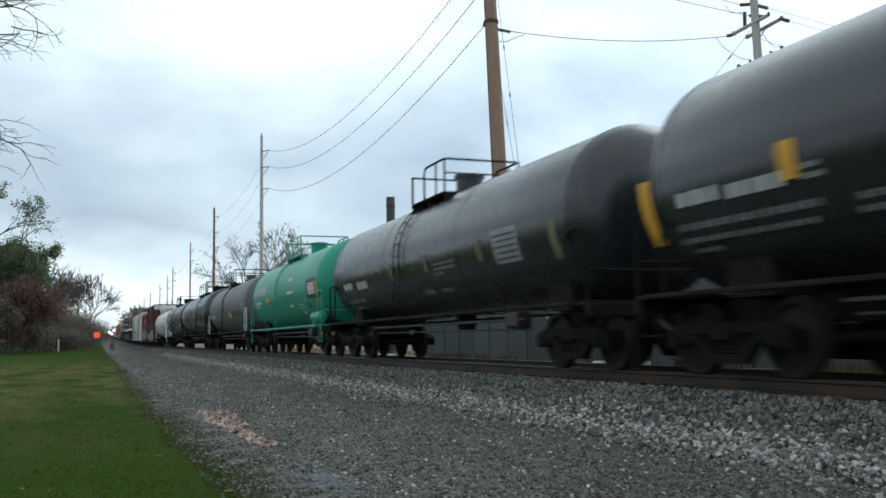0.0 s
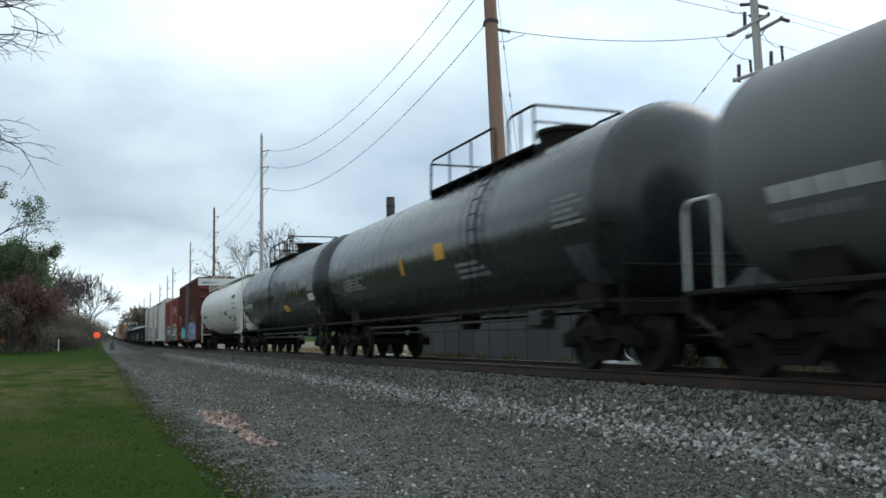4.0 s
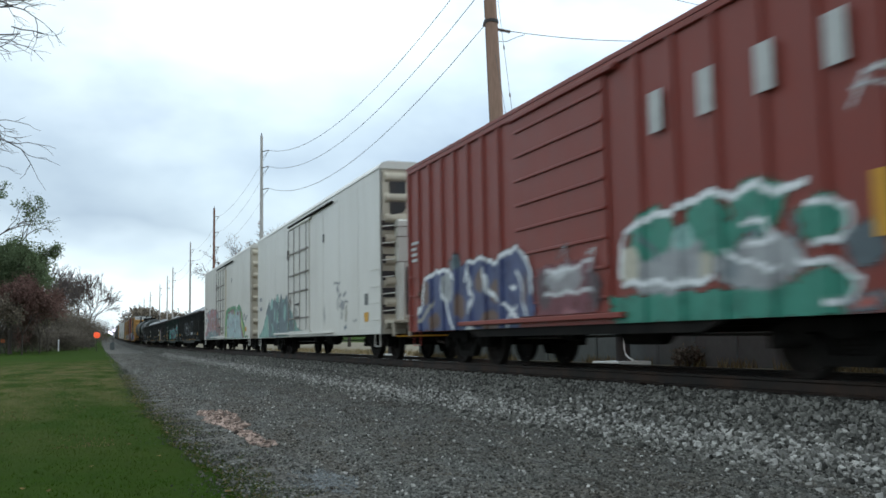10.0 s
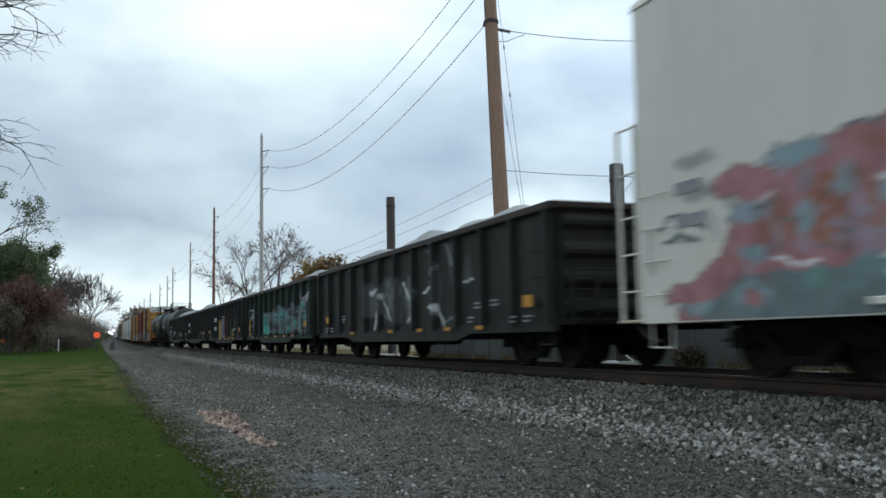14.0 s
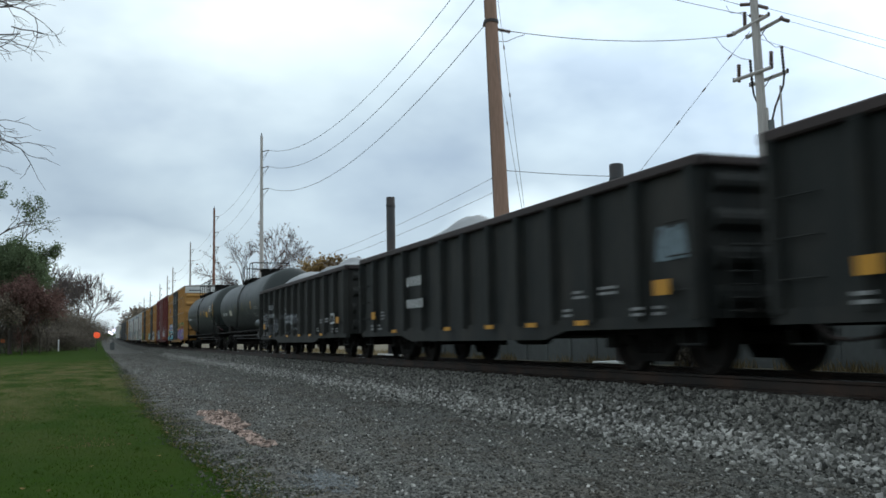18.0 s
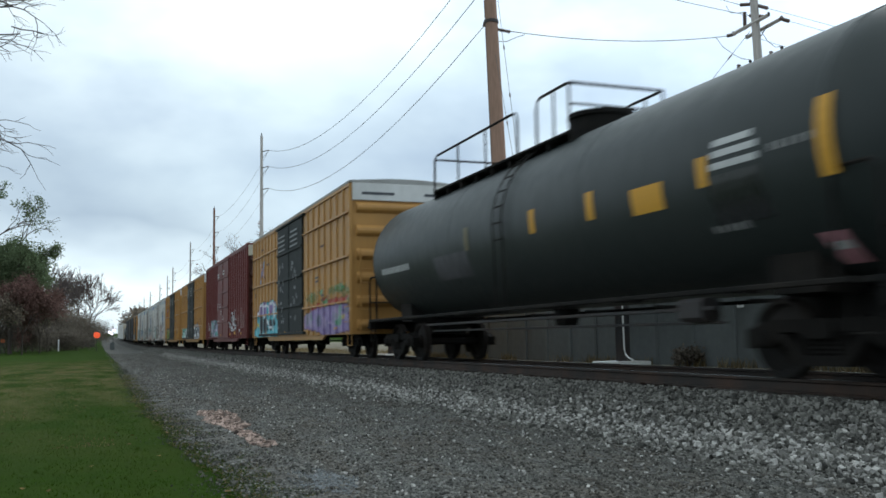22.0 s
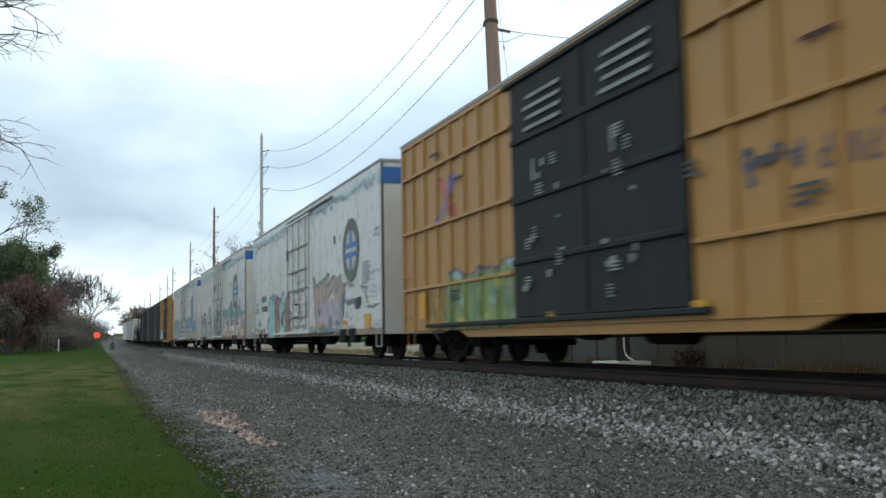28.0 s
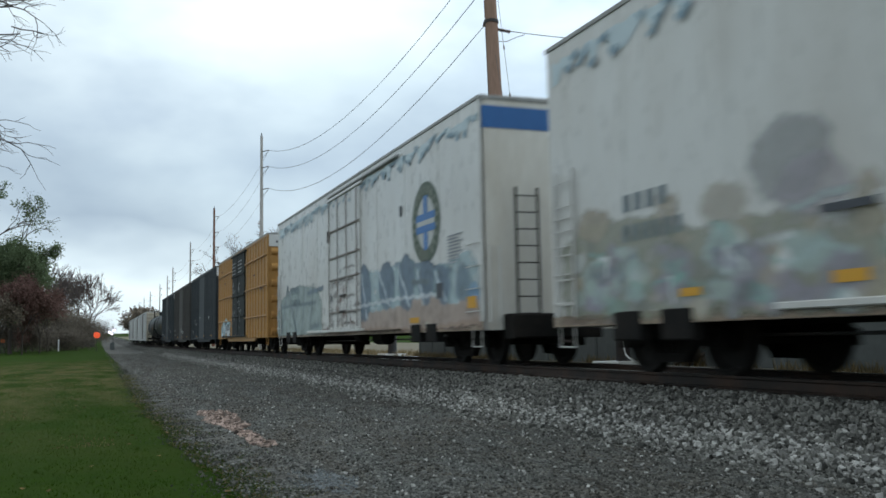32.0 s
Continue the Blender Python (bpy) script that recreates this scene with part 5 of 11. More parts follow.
def mottle(keys):
    """Spray paint in which several colours fade into one another."""
    keys = tuple(dict.fromkeys(keys))
    if keys in MOTTLES:
        return MOTTLES[keys]
    base = SPRAY[keys[0]].copy()
    base.name = "spray_" + "_".join(keys)
    nt = base.node_tree
    n, l = nt.nodes, nt.links
    bsdf = n["Principled BSDF"]
    co, mp = n.new("ShaderNodeTexCoord"), n.new("ShaderNodeMapping")
    mp.inputs["Scale"].default_value = (1, 1.5, 0.9)
    mp.inputs["Location"].default_value = (0, len(MOTTLES) * 3.7, 0)
    big = n.new("ShaderNodeTexNoise")
    big.inputs["Scale"].default_value = 1.5
    big.inputs["Detail"].default_value = 3
    big.inputs["Distortion"].default_value = 1.1
    ramp = n.new("ShaderNodeValToRGB")
    ramp.color_ramp.interpolation = "EASE"
    k = len(keys)
    for i, key in enumerate(keys):
        at = 0.36 + 0.28 * (i + 0.5) / k
        e = ramp.color_ramp.elements[i] if i < 2 else ramp.color_ramp.elements.new(at)
        e.position = at
        e.color = SPRAY[key].diffuse_color
    if k == 1:
        ramp.color_ramp.elements[1].color = tuple(c * 0.5 for c in SPRAY[keys[0]].diffuse_color[:3]) + (1,)
        ramp.color_ramp.elements[1].position = 0.68
    fine = n.new("ShaderNodeTexNoise")
    fine.inputs["Scale"].default_value = 7
    fine.inputs["Detail"].default_value = 5
    dim = n.new("ShaderNodeMapRange")
    dim.inputs["To Min"].default_value = 0.55
    dim.inputs["To Max"].default_value = 1.25
    hsv = n.new("ShaderNodeHueSaturation")
    l.new(co.outputs["Object"], mp.inputs["Vector"])
    l.new(mp.outputs["Vector"], big.inputs["Vector"])
    l.new(mp.outputs["Vector"], fine.inputs["Vector"])
    l.new(big.outputs["Fac"], ramp.inputs["Fac"])
    l.new(fine.outputs["Fac"], dim.inputs["Value"])
    l.new(dim.outputs["Result"], hsv.inputs["Value"])
    l.new(ramp.outputs["Color"], hsv.inputs["Color"])
    l.new(hsv.outputs["Color"], bsdf.inputs["Base Color"])
    MOTTLES[keys] = base
    return base


def skin(car, x, y):
    """Depth of the car's side at y: painted forms step in and out over the posts."""
    info = POSTS.get(car.name)
    if not info:
        return x
    ys, w, d, y0, y1 = info
    if y0 - 0.02 < y < y1 + 0.02:
        return x
    near_post = min(abs(y - p) for p in ys)
    if near_post <= w * 0.36:
        return x
    return x + (d - 0.002) * min(1.0, (near_post - w * 0.36) / (w * 0.16))


def stations(car, y0, y1, step=0.09):
    out = {round(y0 + (y1 - y0) * k / max(2, int((y1 - y0) / step)), 4) for k in range(max(2, int((y1 - y0) / step)) + 1)}
    info = POSTS.get(car.name)
    if info:
        for p in info[0]:
            for q in (-0.52, -0.36, 0.36, 0.52):
                if y0 < p + q * info[1] < y1:
                    out.add(round(p + q * info[1], 4))
    return sorted(out)


def field(car, x, y0, y1, low, high):
    """A sheet of paint on the side between two height profiles."""
    m = Mesh()
    ys = stations(car, y0, y1)
    rows = []
    for y in ys:
        a, b = low(y), high(y)
        rows.append((y, a, max(a + 0.01, b)))
    v = [(skin(car, x, y), y, a + (b - a) * k / 3) for y, a, b in rows for k in range(4)]
    return m.add(v, [(4 * i + k, 4 * i + k + 1, 4 * i + k + 5, 4 * i + k + 4) for i in range(len(ys) - 1) for k in range(3)])


def stroke(car, m, pts, w, x, step=0.05):
    """A painted line through the points (y, z), smoothed and laid on the side."""
    pts = [Vector(p) for p in pts]
    fine = []
    n = len(pts)
    for i in range(n - 1):
        p0, p1, p2, p3 = pts[max(0, i - 1)], pts[i], pts[i + 1], pts[min(n - 1, i + 2)]
        k = max(2, int((p2 - p1).length / step))
        for j in range(k):
            t = j / k
            fine.append(0.5 * (2 * p1 + (p2 - p0) * t + (2 * p0 - 5 * p1 + 4 * p2 - p3) * t * t + (3 * p1 - p0 - 3 * p2 + p3) * t ** 3))
    fine.append(pts[-1])
    v, f = [], []
    for i, p in enumerate(fine):
        d = fine[min(i + 1, len(fine) - 1)] - fine[max(i - 1, 0)]
        d = d.normalized() if d.length > 1e-6 else Vector((1, 0))
        ww = w * (0.5 if i in (0, len(fine) - 1) else 1.0) * (0.8 + 0.4 * abs(noise.noise((p.x * 2, p.y * 2, w * 40))))
        for s in (-0.5, 0.5):
            q = p + Vector((-d.y, d.x)) * ww * s
            v.append((skin(car, x, q.x), q.x, q.y))
    f = [(2 * i, 2 * i + 1, 2 * i + 3, 2 * i + 2) for i in range(len(fine) - 1)]
    m.add(v, f)


def scrawl(car, x, key, w, *lines_, label="sprayed line graffiti"):
    m = Mesh()
    for k, pts in enumerate(lines_):
        stroke(car, m, pts, w, x - 0.003 - 0.0006 * k)
    tagged(part("graffiti", m, SPRAY[key], car), label, kind="stuff")


def graffiti(car, x, y0, y1, z0, z1, n, fills, edge, seed, back=None, shine="white", fat=0.24, label="spray-painted graffiti", name="graffiti"):
    """A row of n crowded letter-like masses: a halo, a mottled body, dark cuts between them and highlights."""
    r = random.Random(seed)
    H, W = z1 - z0, (y1 - y0) / n
    tops = [r.uniform(0.8, 1.0) for _ in range(n + 1)]
    dips = [r.uniform(0.62, 0.88) for _ in range(n + 1)]
    lean = [r.uniform(-0.25, 0.25) for _ in range(n + 1)]

    def high(y, grow_=0.0, rag=0.0):
        u = max(0.0, min(n - 1e-4, (y - y0) / W))
        i, f = int(u), u - int(u)
        bump = math.sin(math.pi * min(1, max(0, f + lean[i] * f * (1 - f)))) ** 0.45
        h = dips[i] * (1 - f) + dips[i + 1] * f
        h = h + (tops[i] - h) * bump + 0.07 * noise.noise((y * 3.1, seed, 0)) + grow_ + rag * abs(noise.noise((y * 6.5, seed, 4)))
        edge_in = min((y - y0 + grow_ * H) / (0.3 * H), (y1 - y + grow_ * H) / (0.3 * H))
        return z0 + H * min(h, 0.3 + max(0.0, edge_in) ** 0.6)

    def low(y, grow_=0.0):
        return max(0.66, z0 + H * (0.05 + 0.06 * noise.noise((y * 2.3, seed, 2)) - grow_))
    solid = n > 1
    if back:
        keys = back if isinstance(back, tuple) else (back,)
        tagged(part(name, field(car, x - 0.001, y0 - 0.1 * H, y1 + 0.1 * H, lambda y: low(y, 0.05), lambda y: high(y, 0.1, 0.28)), mottle(keys), car), label, kind="stuff")
    if solid:
        part(name, field(car, x - 0.004, y0, y1, low, high), mottle(tuple(fills) + ((edge,) if len(set(fills)) < 3 else ())), car, label)
    cuts, shi = Mesh(), Mesh()
    for i in range(n):
        g = swash(r)
        bx, tilt = y0 + W * i, r.uniform(-0.2, 0.2)
        for j, st in enumerate(g):
            def place(p):
                yy = bx + W * (0.08 + 0.84 * (1 - p[0])) - tilt * W * (p[1] - 0.5)
                yy = max(y0, min(y1, yy))
                lo_, hi_ = low(yy), high(yy)
                return (yy, lo_ + (hi_ - lo_) * (0.05 + 0.9 * p[1]))
            pts = [place(p) for p in st]
            w = fat * min(H, W * 1.4)
            stroke(car, cuts, pts, w * (0.34 if solid else 0.8), x - 0.007 - 0.0003 * (i * 3 + j))
            if shine and r.random() < 0.75:
                stroke(car, shi, [(a + w * 0.3, b + w * 0.2) for a, b in pts[: max(2, len(pts) // 2 + 1)]], w * 0.16, x - 0.016 - 0.0003 * (i * 3 + j))
        if solid and i:
            yy = y0 + W * i
            stroke(car, cuts, [(yy + 0.05 * W * r.uniform(-1, 1), low(yy) + 0.04), (yy + 0.12 * W * r.uniform(-1, 1), (low(yy) + high(yy)) / 2), (yy, high(yy) - 0.02)], fat * 0.26 * min(H, W), x - 0.0065)
    if solid and edge:
        stroke(car, cuts, [(y, high(y) - 0.02) for y in [y0 + (y1 - y0) * k / (n * 5) for k in range(n * 5 + 1)]], 0.05 * H + 0.02, x - 0.0062)
    tagged(part(name, cuts, SPRAY[edge if solid else fills[0]], car), label, kind="stuff")
    if shine and shi.v:
        tagged(part(name, shi, SPRAY[shine], car), label, kind="stuff")


def scribble(car, x, q0, q1, z0, z1, key, w, seed, n=3):
    """Quick looping lines of spray with no shape of writing."""
    r = random.Random(seed)
    m = Mesh()
    for k in range(n):
        y, z, a = r.uniform(q0, q1), r.uniform(z0, z1), r.uniform(0, 6.28)
        pts = []
        for _ in range(r.randint(6, 11)):
            pts.append((y, z))
            a += r.uniform(0.5, 1.9) * r.choice((1, 1, -1))
            st = r.uniform(0.12, 0.4) * min(1.0, z1 - z0)
            y = min(q1, max(q0, y + st * math.cos(a)))
            z = min(z1, max(z0, z + st * math.sin(a)))
        stroke(car, m, pts, w, x - 0.003 - 0.0008 * k)
    tagged(part("graffiti", m, SPRAY[key], car), "scribbled spray lines", kind="stuff")


TINTS = {k: tuple(m.diffuse_color)[:3] for k, m in SPRAY.items()}
TINTS.update(yellowp=(0.62, 0.3, 0.03), navyb=(0.05, 0.065, 0.16), umber=(0.13, 0.075, 0.055), mintp=(0.27, 0.5, 0.43), skyg=(0.4, 0.55, 0.55), whiteb=(0.6, 0.68, 0.74), slateb=(0.13, 0.19, 0.26),
             redr=(0.5, 0.07, 0.05), violetd=(0.15, 0.1, 0.27), magenta=(0.4, 0.1, 0.28), greyl=(0.42, 0.43, 0.44), greyd=(0.13, 0.135, 0.14), maroond=(0.12, 0.035, 0.045), pinkp=(0.55, 0.36, 0.36),
             limeg=(0.25, 0.31, 0.1), greend=(0.05, 0.18, 0.09), salmonp=(0.52, 0.36, 0.28), lilacp=(0.5, 0.43, 0.5), lilacg=(0.36, 0.33, 0.42), sandp=(0.52, 0.44, 0.33), sandg=(0.4, 0.4, 0.3),
             mintd=(0.2, 0.42, 0.38), mintw=(0.5, 0.62, 0.6), rustp=(0.36, 0.16, 0.11), straw=(0.5, 0.4, 0.16), skyp=(0.5, 0.6, 0.66), lilacb=(0.27, 0.27, 0.46), rose=(0.47, 0.2, 0.22), skyd=(0.28, 0.4, 0.45), tealg=(0.13, 0.18, 0.19), tealk=(0.045, 0.28, 0.2), limed=(0.27, 0.33, 0.11))
TINTS = {k: tuple(v * (0.78 if max(c) > 0.2 and k != "white" else 1.0) for v in c) for k, c in TINTS.items()}
AEROSOL = mat("aerosol_paint", (0.5, 0.5, 0.5), 0.45, spec=0.4)
nt = AEROSOL.node_tree
shader = nt.nodes["Principled BSDF"]
tint = nt.nodes.new("ShaderNodeAttribute")
tint.attribute_name = "paint"
worn_, dim_, thin_, hue_, co_ = [nt.nodes.new("ShaderNode" + k) for k in ("TexNoise", "MapRange", "MapRange", "HueSaturation", "TexCoord")]
worn_.inputs["Scale"].default_value = 3.5
worn_.inputs["Detail"].default_value = 6.0
dim_.inputs["From Min"].default_value, dim_.inputs["From Max"].default_value = 0.3, 0.7
dim_.inputs["To Min"].default_value, dim_.inputs["To Max"].default_value = 0.82, 1.06
thin_.inputs["From Min"].default_value, thin_.inputs["From Max"].default_value = 0.28, 0.5
thin_.inputs["To Min"].default_value = 0.8
cover_ = nt.nodes.new("ShaderNodeMath")
cover_.operation = "MULTIPLY"
for a_, b_ in ((co_.outputs["Object"], worn_.inputs["Vector"]), (worn_.outputs["Fac"], dim_.inputs["Value"]), (worn_.outputs["Fac"], thin_.inputs["Value"]), (tint.outputs["Color"], hue_.inputs["Color"]),
               (dim_.outputs["Result"], hue_.inputs["Value"]), (hue_.outputs["Color"], shader.inputs["Base Color"]), (tint.outputs["Alpha"], cover_.inputs[0]), (thin_.outputs["Result"], cover_.inputs[1]),
               (cover_.outputs["Value"], shader.inputs["Alpha"])):
    nt.links.new(a_, b_)


class Piece:
    """Soft-edged spray paint on a car's side, laid coat over coat; q runs back from the car's front, z up."""

    def __init__(self, car, x, L, q0, q1, z0, z1, step=0.033):
        self.car, self.x = car, x
        self.ys = np.array(stations(car, q0 - L / 2, q1 - L / 2, step))
        self.zs = np.linspace(z0, z1, max(3, int((z1 - z0) / step)))
        q, z = np.meshgrid(self.ys + L / 2, self.zs, indexing="ij")
        self.rag = 0.02 * np.sin(23 * q + 5 * z) * np.sin(31 * z - 7 * q) + 0.014 * np.sin(57 * q + 3) * np.sin(43 * z + 11 * q)
        self.q = q + 0.03 * np.sin(9 * z + 4 * q) + 0.015 * np.sin(21 * z)
        self.z = z + 0.02 * np.sin(11 * q) + 0.012 * np.sin(27 * q + 5 * z)
        self.rgb = np.zeros(q.shape + (3,))
        self.cover = np.zeros(q.shape)

    def coat(self, key, depth, strength, soft=0.05, ragged=1.0):
        m = np.clip((depth + self.rag * ragged) / soft + 0.5, 0, 1)
        m = m * m * (3 - 2 * m) * strength
        total = self.cover + m - self.cover * m
        share = (m / np.maximum(total, 1e-6))[..., None]
        self.rgb = self.rgb * (1 - share) + np.array(TINTS[key]) * share
        self.cover = total

    def fill(self, key, top, bottom, strength=1.0):
        hi = np.interp(self.q, [a for a, b in top], [b for a, b in top])
        lo = np.interp(self.q, [a for a, b in bottom], [b for a, b in bottom])
        ends = np.minimum(self.q - min(top[0][0], bottom[0][0]), max(top[-1][0], bottom[-1][0]) - self.q)
        self.coat(key, np.minimum(np.minimum(hi - self.z, self.z - lo), ends), strength)

    def dab(self, key, q, z, a, b, strength=1.0):
        r = np.sqrt(((self.q - q) / max(a, 0.03)) ** 2 + ((self.z - z) / max(b, 0.03)) ** 2)
        self.coat(key, (1 - r) * min(a, b), strength, 0.07)

    def line(self, key, w, *pts, strength=1.0):
        near = np.full(self.q.shape, 9.0)
        for (a, b), (c, d) in zip(pts, pts[1:]):
            ux, uz = c - a, d - b
            t = np.clip(((self.q - a) * ux + (self.z - b) * uz) / max(ux * ux + uz * uz, 1e-6), 0, 1)
            near = np.minimum(near, np.hypot(self.q - a - t * ux, self.z - b - t * uz))
        self.coat(key, w * 0.58 - near, strength, 0.035, 0.35)

    def shape(self, key, *pts, strength=1.0):
        inside = np.zeros(self.q.shape, bool)
        near = np.full(self.q.shape, 9.0)
        for (a, b), (c, d) in zip(pts, pts[1:] + pts[:1]):
            ux, uz = c - a, d - b
            t = np.clip(((self.q - a) * ux + (self.z - b) * uz) / max(ux * ux + uz * uz, 1e-6), 0, 1)
            near = np.minimum(near, np.hypot(self.q - a - t * ux, self.z - b - t * uz))
            if abs(uz) > 1e-6:
                inside ^= ((b > self.z) != (d > self.z)) & (self.q < a + ux * (self.z - b) / uz)
        self.coat(key, np.where(inside, near, -near), strength, 0.05, 0.5)

    def lay(self, label):
        n = len(self.zs)
        xs = [skin(self.car, self.x, y) for y in self.ys]
        v = [(xs[i], y, z) for i, y in enumerate(self.ys) for z in self.zs]
        wet = self.cover > 0.04
        quads = wet[:-1, :-1] | wet[1:, :-1] | wet[:-1, 1:] | wet[1:, 1:]
        f = [(i * n + j, i * n + j + 1, (i + 1) * n + j + 1, (i + 1) * n + j) for i, j in zip(*np.nonzero(quads))]
        me = Mesh().add(v, f).data("graffiti", AEROSOL)
        at_ = me.attributes.new("paint", "FLOAT_COLOR", "POINT")
        at_.data.foreach_set("color", np.concatenate([self.rgb, self.cover[..., None]], axis=2).reshape(-1).astype(np.float32))
        tagged(part("graffiti", me, AEROSOL, self.car), label, kind="stuff")



def bars(car, x, y0, y1, z0, z1, n, material, seed=0, name="lettering", gap=0.28):
    """A line of stencilled characters as n plain upright bars."""
    r = random.Random(seed)
    w = (y1 - y0) / n
    for i in range(n):
        a = y0 + w * i
        part("letter_bar", Mesh().box(x - 0.006, x, a, a + w * (1 - gap), z0, z1), material, car)


def lines(car, x, y0, y1, z0, z1, n, material, seed=0, name="stencil_line"):
    """n lines of small writing as plain bars."""
    r = random.Random(seed)
    h = (z1 - z0) / n
    for i in range(n):
        a = y1 - (y1 - y0) * r.uniform(0.55, 1.0)
        part(name, Mesh().box(x - 0.005, x, a, y1, z0 + h * i, z0 + h * (i + 0.5)), material, car)


def plate(car, x, y0, y1, z0, z1, material, name="marking", label="", d=0.006):
    return part(name, Mesh().box(x - d, x, y0, y1, z0, z1), material, car, label)


# ---- tank cars ----
def tank_car(front, rear, label, body, R=1.5, zc=2.75, guard=(0.0, 2.0), top=4.5, gap=None, hatch=0.45, sill_rail=True, dome=True, nose=0.7, end_rail=None, rail_paint=None, name="tank_car", underframe=True, dome_r=0.32):
    """front and rear are the car's ends; guard and gap, metres along the train, bound the roof platform and the break in its rails."""
    car, L = car_thing(name, front, rear, label)
    rail_paint = rail_paint or P_UNDER
    mid = (front + rear) / 2
    prof = []
    f0, r0, dep = -L / 2 + nose, L / 2 - 0.7, 0.44 * R
    for k in range(9):
        a = math.pi / 2 * (1 - k / 8)
        prof.append((max(0.004, R * math.cos(a)), f0 - dep * math.sin(a)))
    prof += [(R, f0 + (r0 - f0) * k / 6) for k in range(1, 6)]
    prof += [(r, f0 + r0 - s) for r, s in prof[8::-1]]
    tank = part("tank", Mesh().turn(prof, 1, (0, 0, zc), 56), body, car, smooth=True, angle=0.9)
    for y in (f0, f0 + (r0 - f0) * 0.32, f0 + (r0 - f0) * 0.66, r0) if dome else (f0, r0):
        part("weld_band", Mesh().turn([(R + 0.001, y - 0.03), (R + 0.006, y - 0.02), (R + 0.006, y + 0.02), (R + 0.001, y + 0.03)], 1, (0, 0, zc), 48), body, tank, smooth=True)
    running_gear(car, L, (nose + 0.6, 1.35), sill=False)
    for s in (-1, 1):
        y = f0 + 0.55 if s < 0 else r0 - 0.55
        part("stub_sill", Mesh().box(-0.33, 0.33, min(y - 1.25, s * L / 2 + 0.1), max(y + 1.25, s * L / 2 - 0.1), 0.64, 1.0, 0.03), P_UNDER, car)
        for sx in (-1, 1):
            part("saddle", Mesh().extrude([(0.28 * sx, 0.92), (0.95 * sx, 0.95), (1.0 * sx, zc - math.sqrt(R * R - 1.0) + 0.03), (0.65 * sx, zc - math.sqrt(R * R - 0.42) + 0.03), (0.28 * sx, zc - R + 0.06)], 1, y - s * 0.5 - 0.4, y - s * 0.5 + 0.4), P_UNDER, car)
        ye = s * (L / 2 - 0.05)
        part("end_platform", Mesh().box(-1.45, 1.45, min(ye, ye - s * 0.55), max(ye, ye - s * 0.55), 0.98, 1.04, 0.01), rail_paint, car)
        part("end_sill", Mesh().box(-1.45, 1.45, ye - 0.05, ye + 0.05, 0.8, 1.0, 0.015), P_UNDER, car)
        for sx in (-1, 1):
            x = sx * 1.42
            part("handrail", Mesh().tube([(x, ye - s * 0.02, 1.04), (x, ye - s * 0.02, 2.02), (x, ye - s * 0.06, 2.1), (x, ye - s * 0.14, 2.14), (x, ye - s * 0.55, 2.14), (x, ye - s * 0.62, 2.06), (x, ye - s * 0.62, 1.04)], 0.024, 6), end_rail or rail_paint, car, smooth=True)
            part("corner_step", Mesh().tube([(x, ye - s * 0.08, 1.0), (x, ye - s * 0.08, 0.5), (x, ye - s * 0.48, 0.5), (x, ye - s * 0.48, 1.0)], 0.02, 5), rail_paint, car)
        part("end_handrail", Mesh().tube([(-1.42, ye, 1.5), (1.42, ye, 1.5)], 0.02, 5), rail_paint, car)
    if sill_rail:
        for sx in (-1, 1):
            part("side_rail", Mesh().box(sx * 1.5 - 0.05, sx * 1.5 + 0.05, -L / 2 + 0.4, L / 2 - 0.4, 0.98, 1.04, 0.01), rail_paint, car)
            for k in range(6):
                y = -L / 2 + 2.4 + (L - 4.8) * k / 5
                part("rail_bracket", Mesh().box(sx * 1.2 - 0.28, sx * 1.2 + 0.28, y - 0.025, y + 0.025, 0.98, 1.03), rail_paint, car)
    if underframe:
        part("bottom_outlet", Mesh().turn([(0.2, 0.72), (0.24, 0.87), (0.24, 1.25)], 2, (0, 0.3, 0), 14), P_UNDER, car, smooth=True)
        part("brake_pipe", Mesh().tube([(-0.95, -L / 2 + 3.2, 0.84), (-0.95, L / 2 - 3.2, 0.84)], 0.03, 5), M_STEELDARK, car)
        part("brake_rod", Mesh().tube([(-0.8, -L / 2 + 3.2, 0.66), (-0.8, L / 2 - 3.2, 0.7)], 0.022, 5), M_STEELDARK, car)
        part("brake_valve", Mesh().box(-1.0, -0.7, -L / 2 + 3.4, -L / 2 + 3.9, 0.68, 0.98, 0.05), M_STEELDARK, car)
    zt = zc + R
    a, b = guard[0] - mid, guard[1] - mid
    g0, g1 = (gap[0] - mid, gap[1] - mid) if gap else (b - 0.85, b)
    hy = a + hatch * 1.4 if gap else (a + b) / 2 - 0.35
    if dome:
        part("manway", Mesh().turn([(dome_r, -0.05), (dome_r, hatch - 0.06), (dome_r + 0.05, hatch - 0.06), (dome_r + 0.05, hatch + 0.02), (dome_r * 0.6, hatch + 0.05), (0.0, hatch + 0.06)], 2, (0, hy, zt - 0.05), 22), body if dome_r < 0.4 else P_UNDER, car, smooth=True)
        part("valve_housing", Mesh().turn([(0.16, -0.05), (0.16, 0.22), (0.08, 0.27), (0.0, 0.27)], 2, (0.1, hy + 0.75, zt - 0.05), 16), rail_paint, car, smooth=True)
    part("walkway", Mesh().box(-0.95, -0.4, a, b, zt - 0.15, zt - 0.1, 0.01), rail_paint, car, "steel grating walkway")
    if dome:
        part("walkway", Mesh().box(0.4, 0.95, a, b, zt - 0.15, zt - 0.1, 0.01), rail_paint, car)
